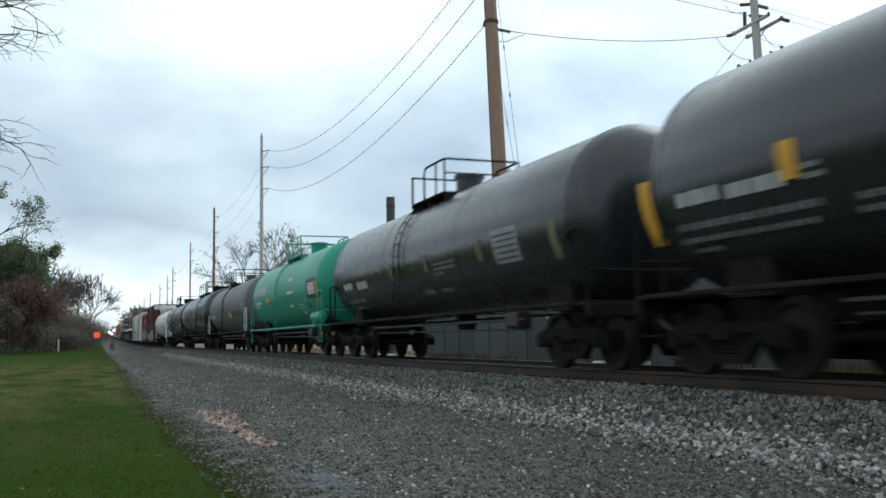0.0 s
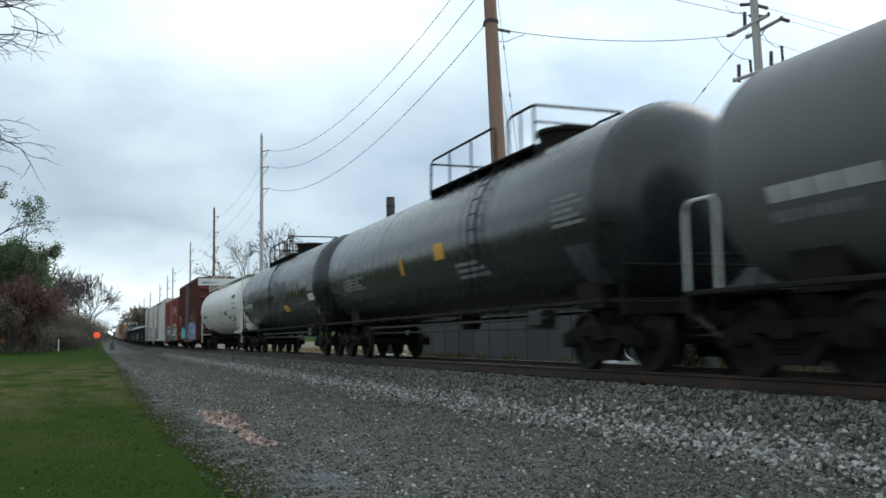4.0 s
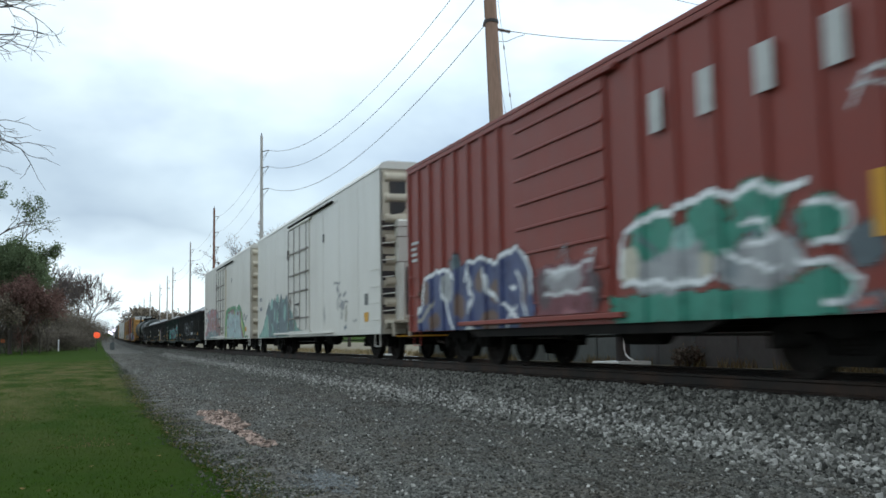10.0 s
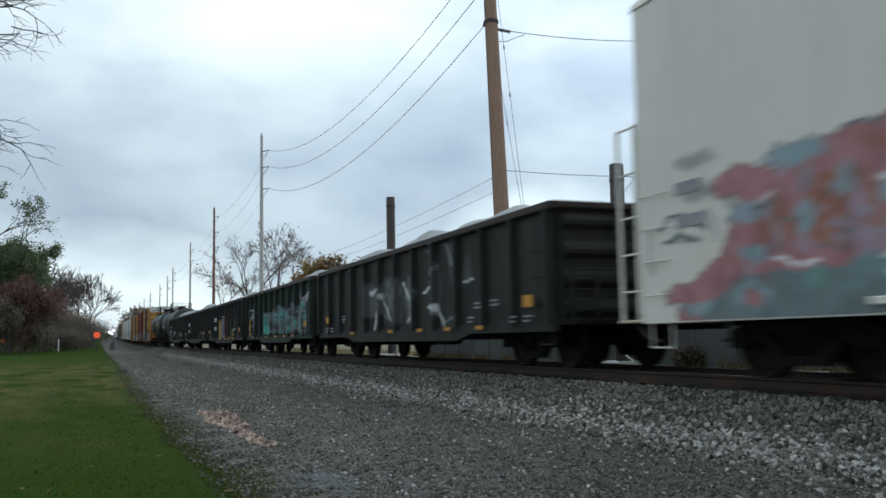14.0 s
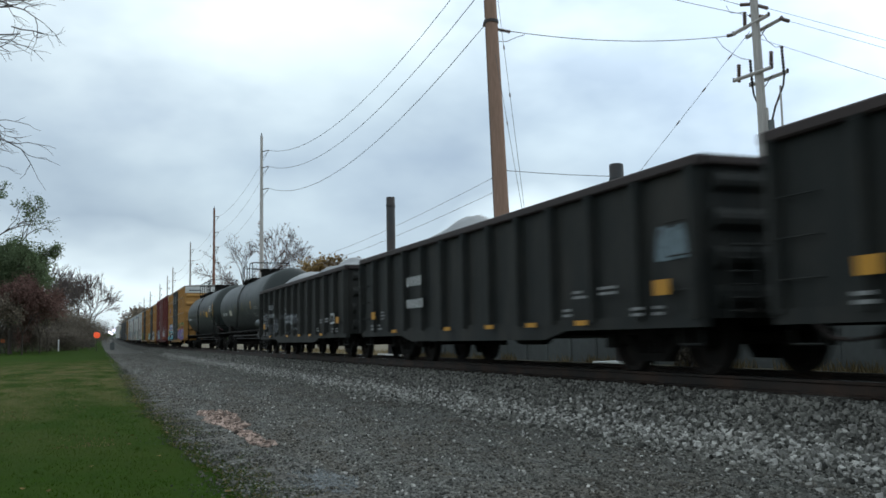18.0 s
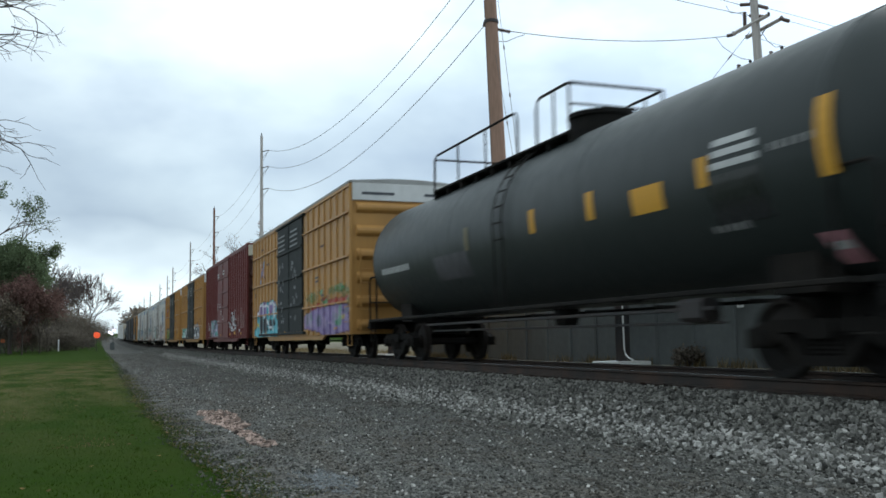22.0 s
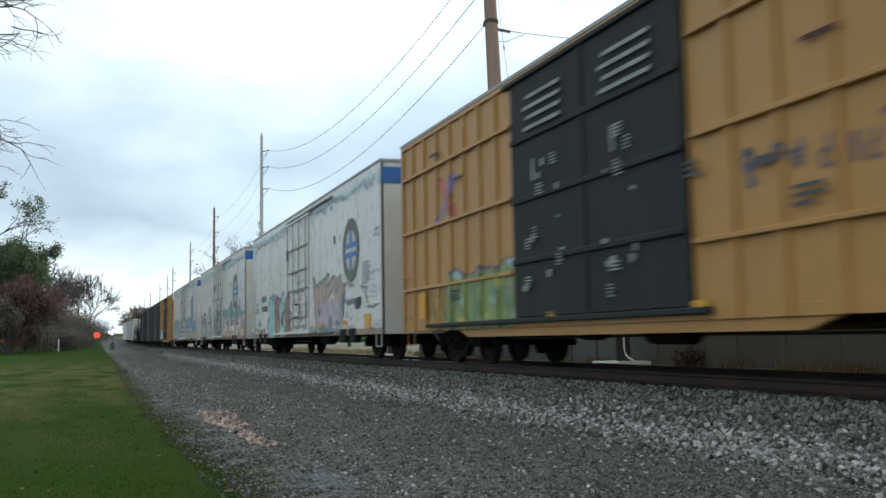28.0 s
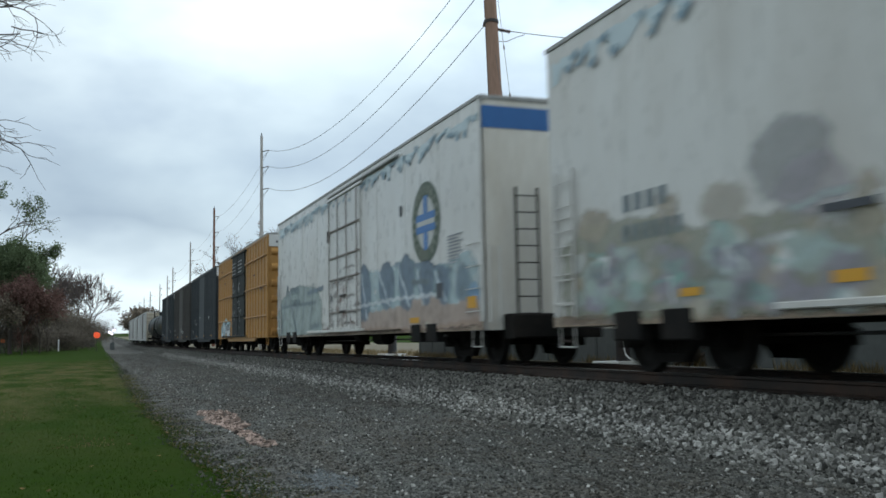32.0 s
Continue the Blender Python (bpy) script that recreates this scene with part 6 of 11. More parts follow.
    for k in range(max(2, int((b - a) / 0.8)) + 1 if dome else 0):
        y = a + (b - a) * k / max(2, int((b - a) / 0.8))
        part("deck_bracket", Mesh().box(-0.92, 0.92, y - 0.03, y + 0.03, zt - 0.3, zt - 0.15), rail_paint, car)
    for sx in (-0.92, 0.92) if dome else (-0.92,):
        hoop = [(sx, g0, zt - 0.2), (sx, g0, top - 0.14), (sx, g0 - 0.06, top - 0.04), (sx, g0 - 0.16, top)]
        part("guard_rail", Mesh().tube(hoop + [(sx, a + 0.1, top), (sx * 0.96, a, top)], 0.026, 6), rail_paint, car, smooth=True)
        part("rail_post", Mesh().tube([(sx, a, zt - 0.2), (sx, a, top)], 0.024, 5), rail_paint, car)
        if b - g1 > 0.5:
            n = max(1, round((b - g1) / 1.3))
            part("guard_rail", Mesh().tube([(sx, g1, zt - 0.2), (sx, g1, top - 0.16), (sx, g1 + 0.05, top - 0.06), (sx, g1 + 0.15, top - 0.02), (sx, b - 0.2, top - 0.02), (sx, b - 0.05, top - 0.1), (sx, b, zt - 0.2)], 0.026, 6), rail_paint, car, smooth=True)
            for k in range(1, n):
                y = g1 + (b - g1) * k / n
                part("rail_post", Mesh().tube([(sx, y, zt - 0.2), (sx, y, top - 0.03)], 0.022, 5), rail_paint, car)
        else:
            part("rail_post", Mesh().tube([(sx, b, zt - 0.2), (sx, b, top - 0.05)], 0.03, 5), rail_paint, car)
        if (g0 - a) > 1.0:
            part("rail_post", Mesh().tube([(sx, a + 0.55, zt - 0.2), (sx, a + 0.55, top)], 0.022, 5), rail_paint, car)
    if dome:
        part("cross_rail", Mesh().tube([(-0.9, a, top), (0.9, a, top)], 0.026, 6), rail_paint, car)
        part("cross_rail", Mesh().tube([(-0.92, b, top - 0.08), (0.92, b, top - 0.08)], 0.024, 6), rail_paint, car)
        part("mid_rail", Mesh().tube([(-0.92, a, (zt + top) / 2), (0.92, a, (zt + top) / 2)], 0.02, 5), rail_paint, car)
    # ladder up the near and far flank
    lad_y = b - 0.4 if not gap else (g0 + g1) / 2
    for sx in (-1, 1) if dome else ():
        lad = Mesh()
        for dy in (-0.2, 0.2):
            pts = [(sx * (R + 0.07) * math.sin(t), lad_y + dy, zc + (R + 0.07) * math.cos(t)) for t in [0.55 + 0.17 * k for k in range(8)]]
            pts.append((sx * 1.52, lad_y + dy, 1.05))
            lad.tube(pts, 0.016, 5)
        ld = part("side_ladder", lad, rail_paint, car)
        for k in range(7):
            t = 0.6 + 0.19 * k
            part("rung", Mesh().tube([(sx * (R + 0.07) * math.sin(t), lad_y - 0.2, zc + (R + 0.07) * math.cos(t)), (sx * (R + 0.07) * math.sin(t), lad_y + 0.2, zc + (R + 0.07) * math.cos(t))], 0.014, 5), rail_paint, ld)

    def patch(q0, q1, z0, z1, material, pname="marking", plabel="", lift=0.008):
        """Paint or a plate on the flank facing the road, from q0 to q1 metres along the train."""
        t0, t1 = (math.pi - math.asin(max(-1, min(1, (z - zc) / R))) for z in (z0, z1))
        m = Mesh()
        v, f = [], []
        n = 6
        for i in range(n + 1):
            t = t0 + (t1 - t0) * i / n
            for y in (q0 - mid, q1 - mid):
                v.append(((R + lift) * math.cos(t), y, zc + (R + lift) * math.sin(t)))
        f = [(2 * i, 2 * i + 1, 2 * i + 3, 2 * i + 2) for i in range(n)]
        return part(pname, m.add(v, f), material, car, plabel)

    def words(q0, q1, z0, z1, n, material, seed=1):
        r = random.Random(seed)
        m = Mesh()
        w = (q1 - q0) / n
        for i in range(n):
            ya = q0 + w * i - mid
            yb = ya + w * (0.72 if i % 2 else 0.6)
            t0, t1 = (math.pi - math.asin((z - zc) / R) for z in (z0, z1))
            m.add([((R + 0.008) * math.cos(t), y, zc + (R + 0.008) * math.sin(t)) for t in (t0, (t0 + t1) / 2, t1) for y in (ya, yb)], [(0, 1, 3, 2), (2, 3, 5, 4)])
        tagged(part("lettering", m, material, car), kind="stuff")
    car_tools = (patch, words)
    return car, L, car_tools


def tank_marks(tools, *rows):
    """Stencils, stripes and panels: kind, start and end along the train, bottom and top."""
    patch, words = tools
    looks = dict(ln=(M_DIM, "stencil_line", ""), str=(M_YELLOW, "reflective_stripe", "yellow reflective stripe"), st=(M_DULL, "reflective_stripe", "faded yellow stripe"),
                 yel=(M_YELLOW, "yellow_placard", "yellow painted rectangle"), wht=(M_WHITE, "white_patch", "white painted patch"), pan=(M_PANEL, "data_panel", "weathered white data panel"),
                 dk=(P_CHARCOAL, "dark_patch", "dark painted-over patch"), bk=(P_BLACK, "dark_patch", "black painted patch"), bl=(M_DARKMARK, "marking", ""), br=(P_BROWNDOOR, "marking", ""),
                 cr=(SPRAY["sand"], "placard", "cream placard"), red=(SPRAY["pink"], "hazard_placard", "red and white hazard placard"), gr=(M_SMEAR, "graffiti", "faded grey smear of graffiti"))
    looks["or"] = (SPRAY["orange"], "marking", "orange marking")
    for kind, q0, q1, z0, z1 in rows:
        if kind == "txt":
            words(q0, q1, z0, z1, max(4, round((q1 - q0) / 0.2)), M_WHITE)
        elif kind == "ln" and z1 - z0 > 0.13:
            n = max(2, round((z1 - z0) / 0.1))
            for k in range(n):
                z = z0 + (z1 - z0) * k / n
                patch(q0 + (q1 - q0) * 0.12 * (k * 7 % 3), q1, z, z + (z1 - z0) / n * 0.55, M_DIM, "stencil_line")
        else:
            mt, nm, lb = looks[kind]
            if kind == "ln":
                words(q0, q1, z0, z1, max(3, round((q1 - q0) / 0.15)), mt)
            else:
                patch(q0, q1, z0, z1, mt, nm, lb, 0.012 if kind in ("str", "st", "or") else 0.008)
        if kind == "pan":
            for k in range(5):
                z = z0 + (z1 - z0) * (0.1 + 0.17 * k)
                patch(q0 + 0.06, q1 - 0.06 - 0.1 * (k % 2), z, z + (z1 - z0) * 0.06, M_DARKMARK, "stencil_line", "", 0.013)
        if kind == "red":
            patch(q0 + 0.04, q1 - 0.04, (z0 * 0.55 + z1 * 0.45), (z0 * 0.3 + z1 * 0.7), M_WHITE, "placard_field", "", 0.013)


M_DIM = mat("worn_white_stencil", (0.24, 0.24, 0.235), 0.75, grain=30, vary=0.5, stain=0.8, stain_rgb=(0.06, 0.06, 0.06), stain_scale=5)
M_DULL = mat("faded_stripe_paint", (0.2, 0.17, 0.09), 0.7, vary=0.4, stain=0.6, stain_rgb=(0.04, 0.04, 0.04))
M_PANEL = mat("data_panel_paint", (0.3, 0.3, 0.295), 0.75, grain=14, vary=0.4, stain=0.7, stain_rgb=(0.1, 0.1, 0.1), stain_scale=4)
M_SMEAR = mat("faded_spray", (0.075, 0.072, 0.08), 0.6, grain=5, vary=0.6, stain=0.95, stain_rgb=(0.018, 0.02, 0.022), stain_scale=3.2, streak=0.4)
# white door bars toned grey-brown for the shadow under them, plus rust stains
P_BAR = paint("rusty_bar_shade_paint", (0.3, 0.28, 0.26), 0.7, 0.5, RUST)


# ---- box cars, refrigerator cars, gondolas ----
def end_wall(car, s, L, z0, z1, body, ribs, cap=None, cap_z=None, rib_h=0.16):
    """The car's end, with pressed ribs across it; s = -1 is the leading end."""
    y = s * L / 2
    part("end_wall", Mesh().box(-HALF + 0.02, HALF - 0.02, y - s * 0.09 if s > 0 else y, y if s > 0 else y + 0.09, z0, z1, 0.0), body, car)
    top = cap_z if cap_z else z1
    for k in range(ribs):
        z = z0 + 0.25 + (top - z0 - 0.45) * k / max(1, ribs - 1)
        prof = [(y, z - rib_h), (y + s * 0.085, z - rib_h * 0.45), (y + s * 0.1, z), (y + s * 0.085, z + rib_h * 0.45), (y, z + rib_h)]
        if s < 0:
            prof = prof[::-1]
        part("end_rib", Mesh().extrude([(a, b) for a, b in prof], 0, -HALF + 0.14, HALF - 0.14), body, car)
    if cap:
        part("end_panel", Mesh().box(-HALF + 0.03, HALF - 0.03, y - 0.05 if s < 0 else y, y if s < 0 else y + 0.05, cap_z, z1 - 0.01, 0.01), cap, car, "painted panel across the top of the end")
        for a, b in ((-1.3, -0.35), (0.55, 1.2)):
            part("stencil_line", Mesh().box(a, b, y - 0.056 if s < 0 else y + 0.05, y - 0.05 if s < 0 else y + 0.056, cap_z + 0.16, cap_z + 0.24), M_DARKMARK, car)


def shell(car, L, z0, z1, body, roof_paint, ribs_on_roof=14, overhang=0.05, round_top=0.0, roof_rise=0.14):
    for sx in (-1, 1):
        x0, x1 = (-HALF, -HALF + 0.08) if sx < 0 else (HALF - 0.08, HALF)
        part("side_wall", Mesh().box(x0, x1, -L / 2, L / 2, z0, z1), body, car)
    part("floor", Mesh().box(-HALF + 0.09, HALF - 0.09, -L / 2 + 0.1, L / 2 - 0.1, z0 + 0.15, z0 + 0.32), P_UNDER, car)
    h = HALF + overhang
    if round_top:
        c = round_top
        ring = [(-h, z1 - 0.002), (-h, z1 + 0.02), (-h + c * 0.12, z1 + c * 0.4), (-h + c * 0.5, z1 + c * 0.8), (-h + c * 1.4, z1 + c), (h - c * 1.4, z1 + c), (h - c * 0.5, z1 + c * 0.8), (h - c * 0.12, z1 + c * 0.4), (h, z1 + 0.02), (h, z1 - 0.002)]
    else:
        ring = [(-h, z1 - 0.002), (-h, z1 + 0.06), (-0.4, z1 + roof_rise), (0.4, z1 + roof_rise), (h, z1 + 0.06), (h, z1 - 0.002)]
    m = Mesh()
    n = len(ring)
    v = [(a, y, b) for y in (-L / 2 - 0.03, L / 2 + 0.03) for a, b in ring]
    m.add(v, [(i, (i + 1) % n, n + (i + 1) % n, n + i) for i in range(n)] + [tuple(range(n))[::-1], tuple(range(n, 2 * n))])
    roof = part("roof", m, roof_paint, car)
    for k in range(0 if round_top else ribs_on_roof):
        y = -L / 2 + L * (k + 0.5) / ribs_on_roof
        rr = Mesh().box(-h + 0.06, -0.36, y - 0.04, y + 0.04, z1 + 0.06, z1 + 0.1)
        rr.v = [(a, b, c + (0 if round_top == 0 else round_top * 0.75) + (roof_rise - 0.06) * max(0, (a + h) / (h - 0.4)) * (0 if round_top else 1)) for a, b, c in rr.v]
        part("roof_rib", rr, roof_paint, roof)


def side_posts(car, L, z0, z1, body, ys, w=0.11, d=0.055):
    data = Mesh().extrude([(-w / 2, 0.0), (w / 2, 0.0), (w / 2 * 0.7, d), (-w / 2 * 0.7, d)], 2, z0, z1)
    data.v = [(-b, a, c) for a, b, c in data.v]
    me = data.data("side_post", body)
    POSTS[car.name] = (tuple(ys), w, d, 1e3, 1e3)
    for y in ys:
        for sx in (-1, 1):
            p = part("side_post", me, None, car)
            p.matrix_basis = pose(sx * (HALF - 0.003), y, 0, 0, 0, 0 if sx < 0 else 180)


def corner_irons(car, L, z0, paint_, n=3, dy=0.5):
    for s in (-1, 1):
        for k in range(n):
            z = z0 + 0.35 + 0.42 * k
            part("grab_iron", Mesh().tube([(-HALF, s * (L / 2 - 0.12), z), (-HALF - 0.07, s * (L / 2 - 0.12), z), (-HALF - 0.07, s * (L / 2 - 0.12 - dy), z), (-HALF, s * (L / 2 - 0.12 - dy), z)], 0.011, 5), paint_, car)
        part("sill_step", Mesh().tube([(-HALF + 0.03, s * (L / 2 - 0.14), z0 + 0.05), (-HALF + 0.03, s * (L / 2 - 0.14), z0 - 0.3), (-HALF + 0.03, s * (L / 2 - 0.58), z0 - 0.3), (-HALF + 0.03, s * (L / 2 - 0.58), z0 + 0.05)], 0.016, 5), paint_, car)


def end_gear(car, L, z0, z1, paint_, side_x=-1.15):
    """Ladder, hand brake and crossover step on the leading end."""
    ladder(car, side_x - 0.22, side_x + 0.22, -L / 2 - 0.13, z0 + 0.1, z1 * 0.62, 6, paint_)
    part("hand_brake", Mesh().turn([(0.02, -0.08), (0.26, -0.08), (0.28, -0.05), (0.26, -0.02), (0.05, 0.04)], 1, (0.55, -L / 2 - 0.14, 2.0), 18), P_UNDER, car, smooth=True)
    part("crossover_step", Mesh().box(-1.2, 1.2, -L / 2 - 0.36, -L / 2 - 0.1, z0 + 0.16, z0 + 0.2), P_UNDER, car)
    part("end_handrail", Mesh().tube([(-1.3, -L / 2 - 0.14, 1.55), (1.3, -L / 2 - 0.14, 1.55)], 0.016, 5), paint_, car)


def door(car, y0, y1, z0, z1, paint_, ribs=0, cross=(), rods=(), leaf=1, d=0.05, track=True, rail_paint=None, bar_paint=None):
    x = -HALF - d
    dr = part("door", Mesh().box(x, -HALF + 0.002, y0, y1, z0, z1, 0.01), paint_, car, "sliding freight door")
    for k in range(ribs):
        z = z0 + (z1 - z0) * (k + 0.5) / ribs
        part("door_rib", Mesh().box(x - 0.03, x, y0 + 0.05, y1 - 0.05, z - 0.025, z + 0.025, 0.01), paint_, dr)
    for z in cross:
        part("door_rail", Mesh().box(x - 0.045, x, y0 + 0.02, y1 - 0.02, z - 0.045, z + 0.045, 0.015) if not bar_paint else Mesh().box(x - 0.05, x, y0 + 0.02, y1 - 0.02, z - 0.025, z + 0.025, 0.01), bar_paint or paint_, dr)
    for k in range(1, leaf):
        y = y0 + (y1 - y0) * k / leaf
        part("door_seam", Mesh().box(x - 0.03, x, y - 0.05, y + 0.05, z0, z1, 0.01), paint_, dr)
    for y in rods:
        part("lock_rod", Mesh().tube([(x - 0.06, y, z0 + 0.05), (x - 0.06, y, z1 - 0.05)], 0.02, 6), bar_paint or rail_paint or paint_, dr)
    for z, nm in ((z0 - 0.09, "door_track"), (z1, "door_hood")):
        if track:
            part(nm, Mesh().box(x - 0.05, -HALF + 0.002, y0 - 0.35, y1 + (y1 - y0) * (0.9 if nm == "door_track" else 0.05), z, z + 0.08, 0.012), rail_paint or paint_, car)
    return dr


def box_car(front, rear, label, body, z1, dr, door_paint, door_style, post_gap, cap=None, belt=(), roof_paint=None, ribs=6, sill="straight", name="box_car", z0=0.68, end_paint=None, drop_paint=None):
    car, L = car_thing(name, front, rear, label)
    shell(car, L, z0, z1, body, roof_paint or body)
    running_gear(car, L, 1.95)
    y0, y1 = dr[0] - L / 2, dr[1] - L / 2
    ys = []
    n = max(2, round((y0 + L / 2) / post_gap))
    ys += [-L / 2 + (y0 + L / 2) * k / n for k in range(n)]
    m = max(2, round((L / 2 - y1) / post_gap))
    ys += [y1 + (L / 2 - y1) * (k + 1) / m for k in range(m)]
    ys = [max(-L / 2 + 0.06, min(L / 2 - 0.06, y)) for y in ys]
    side_posts(car, L, z0 + 0.01, z1 - 0.06, body, ys)
    POSTS[car.name] = POSTS[car.name][:3] + (y0, y1)
    for sx in (-1, 1):
        x0, x1 = sorted((sx * HALF, sx * (HALF + 0.045)))
        part("top_chord", Mesh().box(x0, x1, -L / 2, L / 2, z1 - 0.1, z1 - 0.004, 0.01), body, car)
        part("side_sill", Mesh().box(min(sx * (HALF - 0.01), sx * (HALF + 0.006)), max(sx * (HALF - 0.01), sx * (HALF + 0.006)), -L / 2, L / 2, z0, z0 + 0.14, 0.004), body, car)
        part("sill_drop", Mesh().extrude([(-L / 2 + 3.2, z0 + 0.01), (-L / 2 + 3.7, z0 - 0.14), (L / 2 - 3.7, z0 - 0.14), (L / 2 - 3.2, z0 + 0.01)], 0, min(sx * 1.5, sx * 1.57), max(sx * 1.5, sx * 1.57)), drop_paint or body, car)
    for z in belt:
        for a, b in ((-L / 2 + 0.1, y0 - 0.1), (y1 + 0.1, L / 2 - 0.1)):
            part("belt_rail", Mesh().box(-HALF - 0.075, -HALF + 0.001, a, b, z - 0.035, z + 0.03, 0.01), body, car)
    for s in (-1, 1):
        end_wall(car, s, L, z0, z1, end_paint or body, ribs, cap, (z1 - 0.5) if cap else None)
    corner_irons(car, L, z0, body)
    end_gear(car, L, z0, z1, body)
    door(car, y0, y1, z0 + 0.16, z1 - 0.16, door_paint, **door_style)
    return car, L


def reefer(front, rear, label, body, z1, dr, name="refrigerator_car", z0=0.66, round_top=0.0, roof_paint=None, new_style=False):
    car, L = car_thing(name, front, rear, label)
    shell(car, L, z0, z1 - (round_top if round_top else 0), body, roof_paint or body, 12, 0.02, round_top, 0.08)
    running_gear(car, L, 2.2)
    y0, y1 = dr[0] - L / 2, dr[1] - L / 2
    for sx in (-1, 1):
        x0, x1 = sorted((sx * (HALF - 0.01), sx * (HALF + 0.006)))
        part("side_sill", Mesh().box(x0, x1, -L / 2, L / 2, z0, z0 + 0.16, 0.004), P_SILL if new_style else body, car)
    n = 9
    for k in range(1, n):
        y = -L / 2 + L * k / n
        if not y0 - 0.3 < y < y1 + 0.3:
            part("seam_strip", Mesh().box(-HALF - 0.006, -HALF + 0.001, y - 0.025, y + 0.025, z0 + 0.17, z1 - round_top - 0.12), body, car)
    for s in (-1, 1):
        end_wall(car, s, L, z0, z1 - round_top - 0.01, P_EMBLEMEND if new_style else P_REEFEREND, 0 if new_style else 8, None, None, 0.13)
    corner_irons(car, L, z0, body, 4)
    z_hi = z1 - round_top - 0.3
    dr_ob = door(car, y0, y1, z0 + 0.18, z_hi, body, cross=[z0 + 0.18 + (z_hi - z0) * f for f in (0.12, 0.36, 0.52, 0.72)], rods=(y0 + 0.12, y0 + 0.36 * (y1 - y0), y0 + 0.66 * (y1 - y0), y1 - 0.12), d=0.03, rail_paint=body, bar_paint=P_BAR)
    part("door_hood", Mesh().box(-HALF - 0.09, -HALF + 0.002, y0 - (y1 - y0) - 0.1, y1 + 0.1, z_hi + 0.1, z_hi + 0.17, 0.02), P_UNDER if not new_style else P_ROOF, car, "dark door track cover")
    part("lower_track", Mesh().box(-HALF - 0.1, -HALF + 0.002, y0 - (y1 - y0) - 0.1, y1 + 0.1, z0 + 0.07, z0 + 0.105, 0.008), P_GRIME if new_style else body, car)
    for z in (1.3, 1.75):
        part("door_handle", Mesh().box(-HALF - 0.11, -HALF - 0.03, (y0 + y1) / 2 - 0.25, (y0 + y1) / 2 + 0.3, z, z + 0.06, 0.02), M_STEELDARK, car)
    part("door_latch", Mesh().box(-HALF - 0.08, -HALF, y1 + 0.12, y1 + 0.2, 3.45, 3.8, 0.02), M_STEELDARK, car)
    if not new_style:
        ladder(car, -1.5, -1.05, L / 2 + 0.13, 0.8, 3.2, 7, body)
    return car, L


def jag_strip(car, L, z_hi, z_lo, material, seed, step=0.34):
    """Icicle-like trim: a ragged painted band along the top of the side."""
    r = random.Random(seed)
    up, dn = [], []
    y = -L / 2 + 0.05
    while y < L / 2 - 0.05:
        up.append((y, z_hi - r.uniform(0.0, 0.1)))
        dn.append((y, z_lo + r.uniform(0.0, (z_hi - z_lo) * 0.8)))
        y += step * r.uniform(0.35, 0.8)
    m, lo = Mesh(), Mesh()
    x = -HALF - 0.008
    k = len(up)
    m.add([(x, a, b) for a, b in up] + [(x, a, min(b, up[i][1] - 0.03)) for i, (a, b) in enumerate(dn)], [(i, i + 1, k + i + 1, k + i) for i in range(k - 1)])
    for i in range(0, k - 3, 1):
        if r.random() < 0.85:
            a, b = dn[i]
            ribbon(lo, [(a - 0.07, b + r.uniform(0.02, 0.1)), (a, b - 0.02), (a + 0.08, b + r.uniform(0.0, 0.08))], r.uniform(0.05, 0.1), x - 0.004 - 0.0004 * i)
    part("icicle_trim", m, P_ICEPALE, car, "ragged pale blue icicle pattern")
    tagged(part("icicle_edge", lo, material, car), "grey-blue dabs along the icicles", kind="stuff")


def emblem(car, y, z, r):
    """A round painted emblem: a mottled dark ring with pale dashes, and a cross whose bar is split by a pale stripe."""
    x = -HALF - 0.008
    n = 48

    def circle(rr, x_):
        return [(x_, y + rr * math.cos(2 * math.pi * i / n), z + rr * math.sin(2 * math.pi * i / n)) for i in range(n)]
    em = part("round_emblem", Mesh().add(circle(r, x) + circle(r * 0.64, x), [(i, (i + 1) % n, n + (i + 1) % n, n + i) for i in range(n)]), P_EMBLEM, car, "round dark green ring with a blue cross")
    part("emblem_field", Mesh().add(circle(r * 0.64, x + 0.003), [tuple(range(n))]), P_EMBLEMFIELD, em)
    part("emblem_cross", Mesh().box(x - 0.004, x, y - r * 0.14, y + r * 0.14, z - r * 0.66, z + r * 0.66), P_EMBLEMBLUE, em)
    for a, b in ((-0.23, -0.06), (0.06, 0.23)):
        part("emblem_bar", Mesh().box(x - 0.007, x, y - r * 0.66, y + r * 0.66, z + r * a, z + r * b), P_EMBLEMBLUE, em)
    part("emblem_stripe", Mesh().box(x - 0.0075, x, y - r * 0.62, y + r * 0.62, z - r * 0.06, z + r * 0.06), P_EMBLEMFIELD, em)
    for i in range(22):
        a = 2 * math.pi * (i + 0.5) / 22
        if abs(math.sin(a) + 1) < 0.12:
            continue
        c, d = math.cos(a), math.sin(a)
        pts = [(x - 0.006, y + r * (ra * c - w * d), z + r * (ra * d + w * c)) for ra, w in ((0.72, -0.045), (0.72, 0.045), (0.9, 0.05), (0.9, -0.05))]
        part("emblem_dash", Mesh().add(pts, [(0, 1, 2, 3)]), P_EMBLEMDASH, em)


